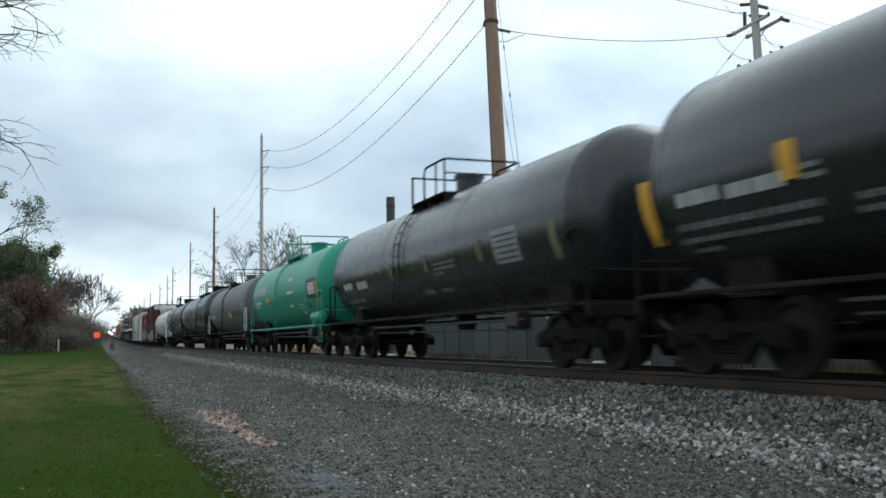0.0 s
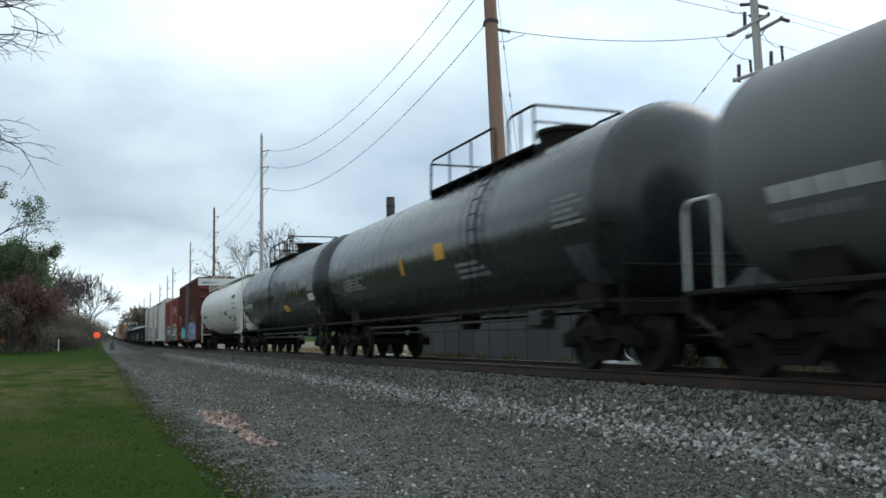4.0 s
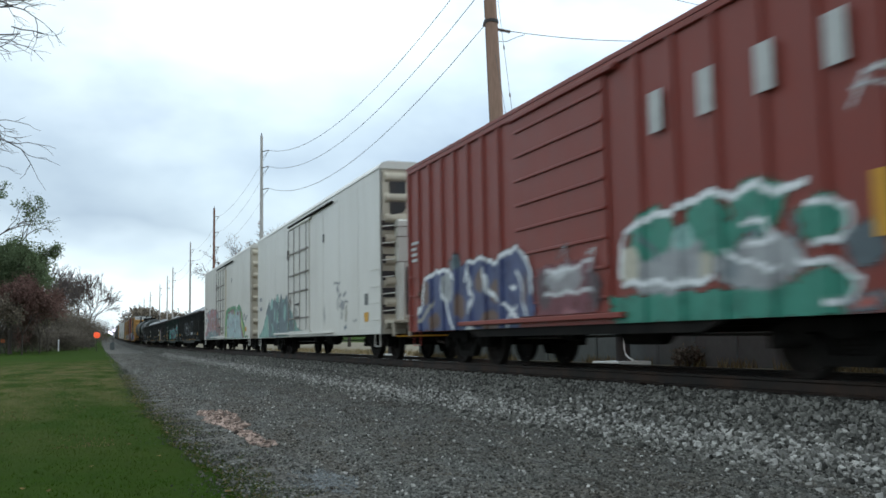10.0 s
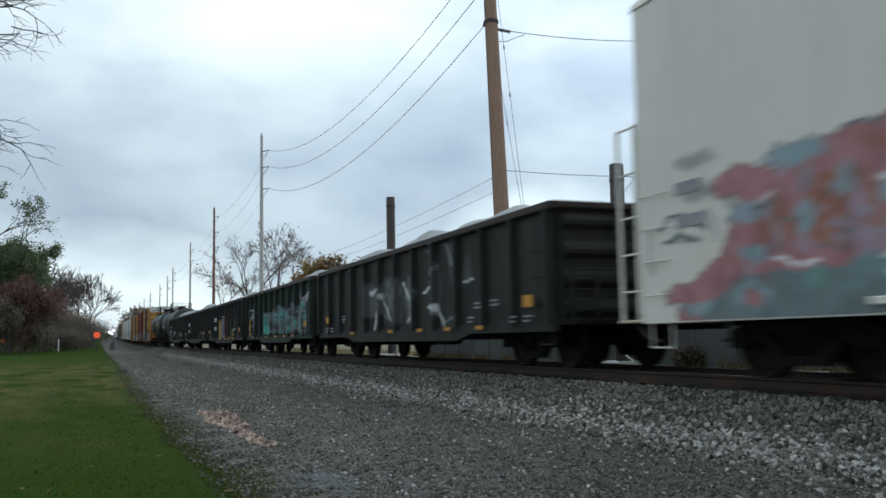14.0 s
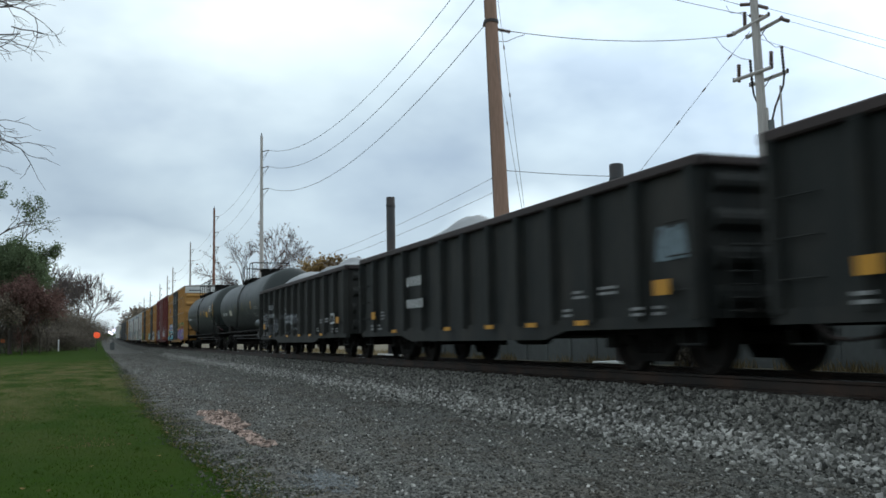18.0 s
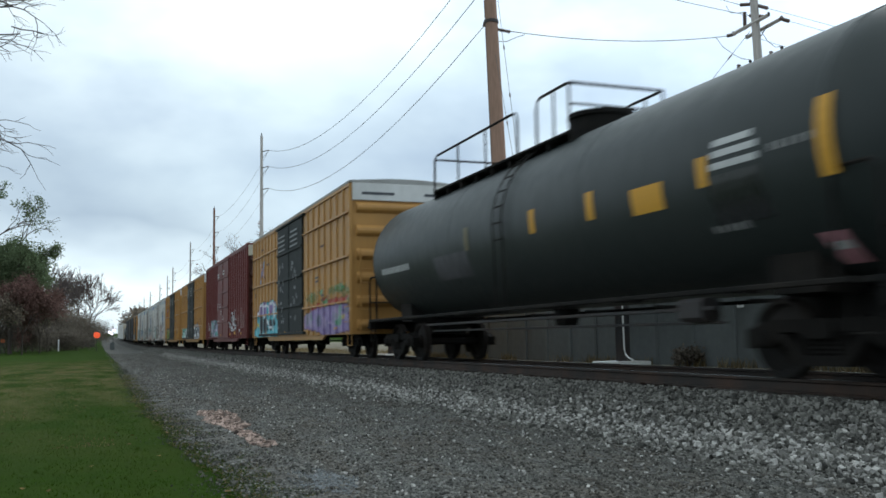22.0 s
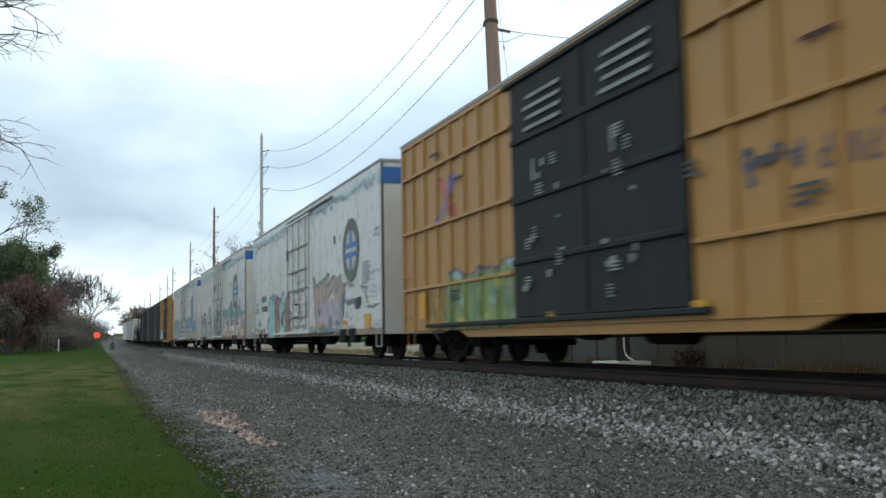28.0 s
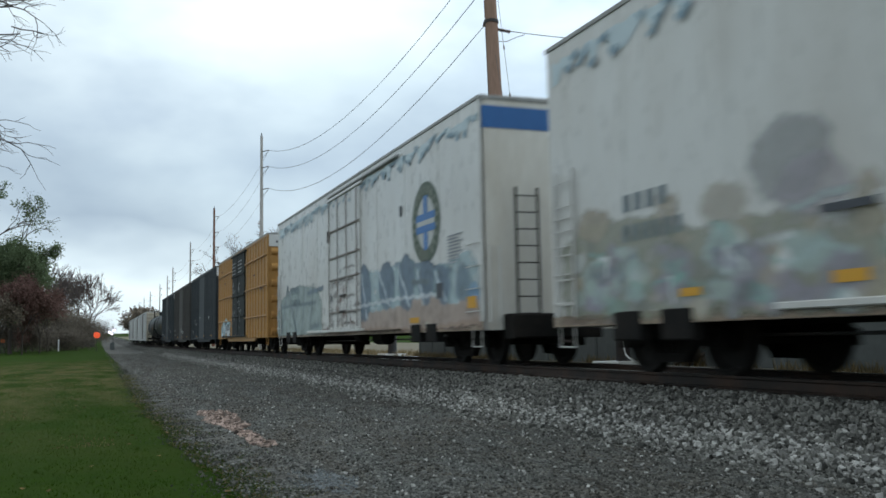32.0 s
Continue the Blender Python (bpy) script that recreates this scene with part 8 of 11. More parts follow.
p.line("white", 0.06, (8.78, 1.36), (8.39, 1.40), (7.90, 1.41))
p.line("white", 0.08, (10.95, 0.61), (10.59, 0.73), (10.26, 0.60))
p.line("white", 0.06, (8.97, 0.66), (8.81, 0.99), (8.48, 1.04))
p.line("white", 0.04, (8.48, 1.92), (8.17, 1.74), (7.82, 1.63), strength=0.7)
p.line("sand", 0.08, (13.39, 0.90), (12.54, 1.26), strength=0.8)
p.lay("dark blue graffiti outlined in white")
p = Piece(car, -HALF - 0.085, L, 5.57, 8.43, 0.85, 2.4)
p.fill("maroon", ((5.84, 1.62), (7.02, 1.61), (7.61, 1.60)), ((5.87, 0.71), (7.68, 0.67)), 0.8)
p.dab("black", 7.42, 1.25, 0.22, 0.33, 0.7)
p.dab("black", 5.91, 1.20, 0.18, 0.29, 0.7)
p.dab("greyl", 6.79, 1.36, 0.58, 0.21, 0.8)
p.dab("white", 6.93, 1.47, 0.25, 0.08, 0.5)
p.line("white", 0.05, (7.34, 1.51), (6.64, 1.50), (5.92, 1.60), strength=0.7)
p.line("white", 0.05, (7.42, 1.15), (6.66, 1.16), (5.96, 1.17), strength=0.7)
p.line("grey", 0.05, (6.91, 1.72), (6.70, 1.89), (6.63, 1.56), strength=0.6)
p.line("white", 0.04, (6.08, 1.68), (5.87, 1.77), (6.02, 1.44), strength=0.5)
p.dab("pink", 6.59, 0.82, 0.23, 0.09, 0.5)
p.fill("navyb", ((7.8, 1.4), (8.04, 1.88), (8.53, 2.08)), ((7.8, 0.6), (8.5, 0.6)))
p.line("white", 0.06, (7.85, 1.2), (8.0, 1.8), (8.4, 2.0))
p.line("white", 0.06, (8.1, 0.9), (8.25, 1.4), (8.4, 1.6))
p.dab("umber", 8.1, 1.3, 0.12, 0.25, 0.7)
p.lay("maroon and grey graffiti on the door")
bars(car, GX_, 1.15 - L / 2, 5.15 - L / 2, 3.05, 3.58, 4, M_WHITE, 6, "company_mark", 0.72)
plate(car, GX_, 0.3 - L / 2, 0.65 - L / 2, 0.9, 1.1, M_YELLOW, "reflector")
lines(car, GX_, 13.3 - L / 2, 13.8 - L / 2, 2.2, 2.7, 4, M_WHITE, 9)
# two white refrigerator cars
for k, (a, b, d) in enumerate(((147.7, 165.9, (8.0, 11.2)), (168.1, 186.5, (8.65, 11.8)))):
    car, L = reefer(a, b, "grubby white refrigerator car with graffiti", P_REEFER, 5.0, d, round_top=0.2, roof_paint=P_REEFER)
    gx = -HALF - 0.012
    if k == 0:
        p = Piece(car, gx - 0.004, L, 11.3, 18.15, 0.68, 3.2)
        p.fill("mintp", ((8.90, 0.71), (11.08, 1.72), (11.86, 2.10), (13.25, 2.00)), ((8.90, 0.70), (10.64, 0.71), (13.32, 0.68)))
        p.fill("slate", ((10.85, 1.30), (11.48, 1.65), (11.72, 2.20), (12.39, 1.93), (12.89, 2.31), (13.26, 1.89)), ((10.83, 0.80), (11.39, 0.75), (13.32, 0.74)))
        p.dab("mintp", 12.12, 1.58, 0.23, 0.32)
        p.dab("mintp", 11.37, 1.07, 0.37, 0.17)
        p.dab("umber", 11.02, 1.92, 0.30, 0.22, 0.5)
        p.fill("mintp", ((13.40, 2.18), (13.72, 2.01), (14.30, 1.89), (14.60, 2.14), (15.08, 1.95), (15.61, 1.72), (16.08, 1.61), (16.42, 1.34), (16.98, 0.99), (17.95, 0.68)), ((13.52, 0.65), (15.59, 0.66), (17.95, 0.65)))
        p.dab("mint", 14.78, 1.94, 0.30, 0.23)
        p.dab("mint", 13.58, 2.12, 0.26, 0.18)
        p.line("sand", 0.07, (15.54, 1.39), (15.57, 1.02), strength=0.8)
        p.fill("slate", ((13.41, 1.97), (13.86, 2.05), (14.21, 2.18), (14.51, 2.10), (14.63, 1.80), (15.21, 1.76), (15.27, 2.16), (15.59, 1.97), (16.06, 1.66)), ((13.52, 0.65), (14.56, 0.63), (15.43, 0.61), (15.53, 1.50), (16.06, 1.64)))
        p.dab("mintp", 14.20, 1.52, 0.15, 0.25)
        p.dab("mintp", 13.63, 1.47, 0.13, 0.23)
        p.dab("mintp", 14.91, 1.18, 0.19, 0.06)
        p.dab("mintp", 14.53, 1.01, 0.12, 0.19)
        p.dab("mintp", 14.14, 0.75, 0.16, 0.13)
        p.dab("mintp", 14.74, 0.80, 0.21, 0.07, 0.7)
        p.dab("mint", 13.58, 1.26, 0.19, 0.07, 0.7)
        p.line("slate", 0.13, (15.16, 1.54), (14.66, 1.42), (14.21, 1.16), (13.80, 1.07))
        p.line("slate", 0.13, (14.97, 1.64), (15.12, 0.81))
        p.line("slate", 0.10, (13.91, 1.40), (13.89, 0.76))
        p.lay("slate and mint-green graffiti")
        p = Piece(car, -HALF - 0.036, L, d[0] + 0.02, d[1] - 0.02, 0.86, 2.4)
        p.fill("mintp", ((8.6, 0.8), (9.71, 0.95), (11.08, 1.72), (11.2, 1.8)), ((8.6, 0.7), (11.2, 0.7)), 0.9)
        p.fill("slate", ((10.4, 1.0), (10.85, 1.5), (11.2, 1.75)), ((10.4, 0.75), (11.2, 0.75)))
        p.dab("umber", 11.0, 1.92, 0.2, 0.22, 0.6)
        p.dab("grey", 10.2, 1.5, 0.4, 0.2, 0.3)
        p.line("slate", 0.05, (10.9, 1.3), (10.1, 1.32), (9.4, 1.34), strength=0.5)
        p.lay("graffiti running over the door")
        p = Piece(car, gx - 0.004, L, 2.0, 6.4, 0.7, 2.6)
        p.dab("grey", 4.20, 1.99, 0.12, 0.14, 0.5)
        p.dab("grey", 3.98, 1.79, 0.17, 0.07, 0.5)
        p.dab("grey", 3.69, 1.49, 0.23, 0.11, 0.6)
        p.line("grey", 0.09, (3.53, 1.80), (3.28, 1.83), strength=0.6)
        p.line("grey", 0.06, (3.81, 1.63), (3.14, 1.58), strength=0.5)
        p.dab("grey", 3.75, 1.23, 0.16, 0.13, 0.35)
        p.dab("sand", 3.26, 1.25, 0.10, 0.23, 0.6)
        p.line("grey", 0.05, (4.64, 2.19), (3.95, 2.17), strength=0.6)
        p.dab("grey", 5.86, 1.33, 0.13, 0.29, 0.25)
        p.dab("grey", 4.18, 1.58, 0.19, 0.19, 0.25)
        p.line("grey", 0.04, (2.53, 1.05), (2.15, 1.05), strength=0.5)
        p.dab("slate", 3.36, 0.88, 0.11, 0.05)
        p.lay("faint grey sprayed marks")
        end = -L / 2
        part("cooling_unit", Mesh().box(-1.2, 1.4, end - 0.3, end, 1.0, 3.5, 0.06), P_REEFER, car, "white cooling unit")
        for z in (2.42, 3.05, 3.3):
            part("unit_seam", Mesh().box(-1.21, 1.41, end - 0.306, end - 0.02, z, z + 0.02, 0.0), P_GRIME, car)
        for x0, x1 in ((-1.02, -0.3), (-0.14, 0.6), (0.75, 1.3)):
            part("unit_opening", Mesh().box(x0, x1, end - 0.31, end - 0.28, 1.13, 2.31, 0.0), M_STEELDARK, car, "dark opening of the cooling unit")
            part("unit_vent", Mesh().box(x0 + 0.15, x1 - 0.06, end - 0.31, end - 0.28, 2.6, 2.96, 0.0), M_STEELDARK, car)
            part("vent_bar", Mesh().box(x0 + 0.12, x1 - 0.03, end - 0.33, end - 0.3, 2.76, 2.79, 0.0), P_REEFER, car)
        for xa, xb in ((-1.15, -1.1), (-0.22, -0.3), (0.67, 0.6)):
            part("guard_bar", Mesh().tube([(xa, end - 0.36, 1.0), (xb, end - 0.36, 2.4)], 0.035, 6), P_REEFER, car)
        part("dark_intake", Mesh().extrude([(-1.33, 3.62), (-1.0, 3.7), (-0.92, 3.8), (-0.92, 4.5), (-1.0, 4.6), (-1.33, 4.6)], 1, end - 0.03, end + 0.02), M_STEELDARK, car, "dark rounded opening")
        for k2 in range(6):
            part("end_slot", Mesh().box(-1.55, -1.22, end - 0.03, end, 1.15 + 0.42 * k2, 1.38 + 0.42 * k2, 0.0), M_STEELDARK, car)
            part("end_rung", Mesh().tube([(-1.57, end - 0.1, 1.22 + 0.42 * k2), (-1.22, end - 0.1, 1.26 + 0.42 * k2)], 0.015, 5), P_REEFER, car)
        part("end_platform", Mesh().box(-1.5, 1.5, end - 0.75, end, 0.92, 0.99, 0.01), P_REEFEREND, car, "narrow white platform under the unit")
        for x0 in (-1.5, -1.1, 0.9, 1.4):
            part("platform_bracket", Mesh().box(x0, x0 + 0.06, end - 0.7, end - 0.62, 0.6, 0.93, 0.0), P_REEFEREND, car)
        part("cut_lever", Mesh().tube([(-1.4, end - 0.6, 0.6), (0.3, end - 0.62, 0.6)], 0.02, 5), M_YELLOW, car, "dirty yellow lever rod")
        part("brake_gear", Mesh().box(-0.95, 0.5, end - 0.5, end - 0.05, 0.55, 0.9, 0.03), P_UNDER, car)
    else:
        p = Piece(car, gx - 0.004, L, 0.1, 8.6, 0.68, 2.9)
        p.shape("green", (5.19, 2.13), (4.14, 2.10), (3.35, 2.36), (2.97, 2.24), (2.53, 2.07), (2.18, 1.73), (2.06, 1.51), (1.64, 1.40), (1.40, 1.17), (1.38, 0.95), (1.51, 0.73), (1.76, 0.71), (4.14, 0.69), (5.28, 0.67), strength=0.95)
        p.shape("lime", (2.83, 2.05), (2.54, 1.93), (2.26, 1.51), (1.82, 1.26), (1.59, 1.03), (1.67, 0.73), (1.88, 0.73), (2.00, 0.98), (2.45, 1.22), (2.72, 1.47), (2.80, 1.79))
        p.shape("maroon", (3.28, 2.15), (2.73, 1.98), (2.67, 1.47), (2.36, 1.18), (1.97, 0.94), (1.80, 0.70), (2.17, 0.69), (2.56, 1.00), (2.91, 1.25), (3.05, 1.66))
        p.shape("skyg", (5.41, 2.06), (4.14, 2.09), (3.06, 2.04), (2.99, 1.65), (2.91, 1.25), (2.42, 1.00), (2.17, 0.68), (5.49, 0.66))
        p.dab("maroon", 3.68, 1.92, 0.30, 0.12)
        p.dab("slate", 3.82, 1.52, 0.22, 0.08)
        p.line("whiteb", 0.08, (3.39, 1.77), (3.31, 1.12), (2.77, 0.78), strength=0.7)
        p.dab("whiteb", 2.62, 0.78, 0.28, 0.06, 0.6)
        p.dab("mintp", 1.00, 0.76, 0.33, 0.05, 0.7)
        p.dab("lime", 0.57, 0.76, 0.14, 0.04, 0.6)
        plate(car, p.x - 0.004, 0.87 - L / 2, 1.37 - L / 2, 1.00, 1.20, M_YELLOW, "reflector")
        p.dab("slateb", 1.13, 1.58, 0.15, 0.12, 0.9)
        p.dab("grey", 1.62, 1.74, 0.17, 0.10, 0.45)
        p.line("grey", 0.04, (1.50, 1.80), (1.37, 1.85), strength=0.6)
        p.dab("grey", 0.76, 1.70, 0.11, 0.08, 0.45)
        p.line("grey", 0.03, (2.15, 1.59), (1.39, 1.57), strength=0.6)
        p.fill("green", ((4.33, 2.26), (4.78, 2.30), (5.52, 2.34), (6.13, 2.28), (6.97, 2.31), (7.89, 2.18), (8.37, 1.75), (8.56, 0.60)), ((4.46, 0.67), (6.54, 0.60), (8.57, 0.60)), 0.9)
        p.dab("lime", 7.97, 1.03, 0.27, 0.39)
        p.dab("lime", 8.12, 1.69, 0.18, 0.22, 0.8)
        p.dab("lime", 4.77, 1.93, 0.20, 0.12)
        p.dab("yellow", 7.92, 0.89, 0.12, 0.21, 0.7)
        p.dab("lime", 6.42, 2.24, 0.28, 0.06, 0.6)
        p.fill("skyg", ((4.35, 1.98), (4.60, 1.99), (4.96, 1.78), (5.38, 2.10), (6.01, 2.10), (6.43, 2.05), (7.09, 2.06), (7.55, 1.80), (7.73, 0.64)), ((4.46, 0.67), (5.66, 0.61), (7.73, 0.60)))
        p.line("maroon", 0.08, (7.31, 2.04), (6.53, 2.03), (6.33, 2.10), (5.79, 2.11), (5.54, 2.18), (5.08, 2.10), (4.94, 1.78))
        p.dab("maroon", 7.28, 1.79, 0.22, 0.11)
        p.dab("maroon", 5.70, 2.02, 0.21, 0.13)
        p.dab("maroon", 5.16, 2.04, 0.22, 0.09)
        p.dab("maroon", 4.52, 1.75, 0.09, 0.15, 0.8)
        p.line("maroon", 0.08, (6.62, 1.47), (6.94, 1.17))
        p.line("maroon", 0.07, (6.17, 1.79), (6.06, 1.41), (5.85, 1.30))
        p.line("maroon", 0.07, (7.60, 1.27), (7.18, 1.28))
        p.line("maroon", 0.06, (5.27, 1.61), (5.37, 1.29))
        p.line("maroon", 0.05, (5.02, 1.04), (4.48, 1.05), strength=0.8)
        p.line("maroon", 0.04, (5.90, 0.76), (5.33, 0.78), strength=0.8)
        p.line("whiteb", 0.12, (6.20, 1.98), (6.10, 1.54), (5.83, 1.39))
        p.line("whiteb", 0.10, (7.16, 1.09), (6.57, 1.43), strength=0.8)
        p.line("whiteb", 0.09, (5.05, 1.59), (4.56, 1.62))
        p.line("whiteb", 0.08, (4.60, 1.92), (4.43, 1.69), strength=0.8)
        p.line("whiteb", 0.07, (7.54, 1.20), (7.16, 1.12), strength=0.8)
        p.dab("whiteb", 5.11, 0.75, 0.22, 0.09, 0.6)
        p.dab("slateb", 5.44, 1.41, 0.31, 0.28, 0.4)
        p.dab("slateb", 7.13, 0.86, 0.43, 0.16, 0.4)
        r = random.Random(79)
        for j in range(9):
            q, z = 2.6 + 0.6 * j, 0.8
            p.line("whiteb", r.uniform(0.08, 0.16), (q, z + r.uniform(0.0, 0.2)), (q + r.uniform(-0.1, 0.25), 1.2), (q + r.uniform(0.0, 0.35), 1.55 + r.uniform(0.0, 0.25)), strength=0.75)
            p.line("slateb", r.uniform(0.03, 0.07), (q + 0.22, z + 0.05), (q + r.uniform(0.2, 0.4), 1.25), (q + r.uniform(0.2, 0.5), 1.6), strength=0.6)
            p.line("maroon", 0.05, (q + r.uniform(0, 0.3), 0.95 + 0.7 * r.random()), (q + r.uniform(0.2, 0.5), 0.95 + 0.7 * r.random()), strength=0.7)
        p.lay("pale blue graffiti on a green cloud")
        p = Piece(car, gx - 0.004, L, 11.82, 18.35, 0.68, 3.0)
        p.shape("rose", (14.36, 2.42), (13.74, 2.47), (13.10, 2.39), (12.50, 2.40), (11.83, 2.37), (11.23, 2.31), (11.36, 0.60), (14.48, 0.60))
        p.dab("skyd", 13.58, 2.34, 0.36, 0.08)
        p.dab("skyd", 13.05, 1.85, 0.17, 0.11)
        p.dab("rust", 12.27, 1.76, 0.38, 0.16)
        p.dab("rust", 12.72, 1.39, 0.23, 0.09)
        p.dab("rust", 13.60, 2.01, 0.20, 0.23)
        p.dab("maroon", 12.12, 1.99, 0.37, 0.11)
        p.dab("rust", 13.97, 1.57, 0.28, 0.25, 0.8)
        p.dab("maroon", 12.70, 1.62, 0.29, 0.14, 0.7)
        p.dab("skyd", 11.72, 2.14, 0.17, 0.16)
        p.dab("lilac", 12.29, 1.47, 0.19, 0.19, 0.5)
        p.dab("skyg", 11.97, 1.40, 0.18, 0.22, 0.6)
        p.line("white", 0.05, (13.40, 1.42), (12.86, 1.42))
        p.line("white", 0.04, (12.46, 2.04), (11.99, 2.01))
        p.line("slate", 0.04, (13.83, 2.41), (13.41, 2.40))
        p.line("slate", 0.04, (12.72, 2.33), (12.44, 2.35))
        p.line("slate", 0.04, (13.03, 1.14), (12.52, 1.15))
        p.shape("tealg", (14.43, 1.24), (13.81, 1.31), (13.18, 1.20), (12.44, 1.22), (11.92, 1.13), (11.32, 1.11), (11.36, 0.60), (14.48, 0.60))
        p.dab("skyd", 12.67, 0.97, 0.20, 0.15, 0.8)
        p.dab("skyd", 13.66, 1.13, 0.23, 0.11, 0.6)
        p.dab("grey", 13.19, 0.91, 0.37, 0.16, 0.5)
        p.dab("mintd", 11.93, 0.97, 0.18, 0.11, 0.5)
        p.fill("rose", ((13.15, 2.30), (13.52, 2.34), (13.95, 2.39), (14.34, 2.41), (14.94, 2.47), (15.32, 2.35), (15.85, 2.21), (16.35, 2.18), (16.59, 1.72), (16.77, 1.39), (17.44, 1.07), (17.67, 0.74)), ((13.28, 0.67), (15.86, 0.64), (17.68, 0.66)))
        p.dab("rust", 15.00, 1.70, 0.50, 0.37)
        p.dab("rust", 14.08, 1.67, 0.32, 0.53)
        p.dab("rust", 13.49, 1.49, 0.21, 0.47)
        p.dab("rust", 15.89, 1.65, 0.32, 0.26, 0.8)
        p.dab("rust", 14.43, 2.30, 0.24, 0.13, 0.8)
        p.dab("skyd", 16.26, 1.82, 0.36, 0.12)
        p.dab("skyd", 15.53, 2.32, 0.45, 0.12)
        p.dab("skyd", 16.18, 1.37, 0.29, 0.09)
        p.dab("skyd", 15.47, 1.66, 0.12, 0.19)
        p.dab("skyd", 14.34, 1.82, 0.14, 0.14)
        p.dab("skyd", 13.79, 1.66, 0.17, 0.06)
        p.dab("skyd", 13.33, 1.85, 0.15, 0.09)
        p.dab("skyd", 13.81, 2.28, 0.29, 0.08)
        p.dab("skyd", 14.89, 1.96, 0.11, 0.18, 0.8)
        p.dab("lilac", 14.74, 1.52, 0.12, 0.36, 0.7)
        p.dab("skyd", 13.39, 1.16, 0.13, 0.07)
        p.fill("tealg", ((13.23, 1.21), (13.69, 1.14), (14.06, 1.04), (14.43, 1.28), (15.04, 1.14), (15.82, 1.16), (16.48, 1.15), (17.20, 0.76)), ((13.28, 0.67), (15.36, 0.64), (17.20, 0.66)))
        p.dab("rose", 16.41, 2.19, 0.47, 0.17)
        p.dab("rose", 17.49, 0.99, 0.36, 0.12)
        p.dab("rose", 14.30, 2.38, 0.25, 0.11)
        p.dab("rose", 13.36, 2.24, 0.26, 0.16)
        p.dab("skyd", 17.26, 0.82, 0.29, 0.07)
        p.dab("teal", 14.07, 0.83, 0.45, 0.10, 0.5)
        p.dab("rose", 16.25, 0.90, 0.18, 0.09)
        p.line("skyd", 0.05, (16.45, 0.84), (16.50, 0.98), (16.21, 1.06), (16.03, 0.93), (16.17, 0.78))
        p.line("white", 0.04, (15.97, 1.29), (15.31, 1.19))
        p.line("white", 0.03, (13.65, 1.59), (13.26, 1.55))
        p.line("white", 0.03, (14.54, 1.91), (14.21, 1.94))
        p.line("slate", 0.03, (14.94, 2.46), (14.38, 2.44))
        p.line("slate", 0.03, (14.02, 2.39), (13.59, 2.36))
        p.line("slate", 0.03, (16.26, 1.86), (15.87, 1.88))
        p.line("slate", 0.04, (13.70, 1.40), (13.68, 1.24))
        p.line("maroon", 0.06, (14.79, 2.07), (14.88, 1.41), strength=0.7)
        p.line("maroon", 0.06, (14.04, 2.23), (14.23, 1.29), strength=0.6)
        p.line("slate", 0.03, (18.01, 1.80), (17.81, 1.95), (17.34, 1.94), (17.04, 1.71), strength=0.9)
        p.line("slate", 0.03, (17.87, 1.67), (17.20, 1.64), strength=0.9)
        p.line("slate", 0.03, (17.64, 1.69), (17.47, 1.71), (17.27, 1.66), strength=0.9)
        p.line("slate", 0.03, (18.19, 1.82), (18.14, 1.26), strength=0.5)
        p.line("grey", 0.05, (16.98, 1.91), (16.82, 1.60), strength=0.5)
        p.line("grey", 0.03, (15.83, 2.45), (15.32, 2.41), strength=0.7)
        p.dab("slate", 17.20, 2.57, 0.35, 0.09, 0.35)
        p.dab("slate", 17.16, 2.17, 0.34, 0.09, 0.35)
        r = random.Random(81)
        for _ in range(60):
            p.dab(r.choice(("skyd", "rust", "maroon", "rose", "lilacg", "skyd")), 12.0 + 4.6 * r.random(), 1.1 + 1.15 * r.random(), r.uniform(0.05, 0.16), r.uniform(0.03, 0.12), r.uniform(0.4, 0.8))
        for _ in range(26):
            p.dab(r.choice(("skyd", "greyl", "slate", "mintd")), 12.0 + 5.0 * r.random(), 0.75 + 0.35 * r.random(), r.uniform(0.05, 0.16), r.uniform(0.04, 0.14), r.uniform(0.3, 0.6))
        for _ in range(14):
            q, z = 12.0 + 4.4 * r.random(), 0.95 + 1.2 * r.random()
            p.line(r.choice(("white", "slate")), 0.03, (q, z), (q + r.uniform(0.15, 0.4), z + r.uniform(-0.03, 0.03)), strength=0.8)
        p.lay("red and pale blue graffiti over a dark base")
        p = Piece(car, -HALF - 0.036, L, d[0] + 0.02, d[1] - 0.02, 0.86, 2.9)
        p.shape("rose", (11.80, 2.29), (11.38, 2.19), (11.34, 1.92), (10.97, 1.89), (11.00, 1.59), (10.75, 1.57), (10.49, 1.38), (10.47, 1.09), (10.35, 0.83), (10.64, 0.72), (11.91, 0.68), strength=0.9)
        p.dab("redr", 10.82, 1.34, 0.32, 0.14, 0.6)
        p.dab("skyd", 11.63, 2.02, 0.20, 0.21)
        p.dab("tealg", 11.53, 1.72, 0.17, 0.14, 0.8)
        p.dab("rust", 11.61, 1.41, 0.24, 0.10)
        p.dab("slate", 10.79, 1.80, 0.27, 0.08, 0.5)
        p.dab("slate", 10.49, 1.64, 0.20, 0.04, 0.6)
        p.dab("slate", 11.77, 0.86, 0.62, 0.18, 0.9)
        p.dab("tealg", 11.13, 0.86, 0.44, 0.16, 0.8)
        p.dab("skyd", 10.86, 0.82, 0.21, 0.08, 0.5)
        p.dab("skyd", 11.40, 1.01, 0.19, 0.08, 0.6)
        p.dab("maroon", 10.94, 1.12, 0.32, 0.07, 0.7)
        p.dab("slate", 10.13, 1.85, 0.13, 0.10, 0.5)
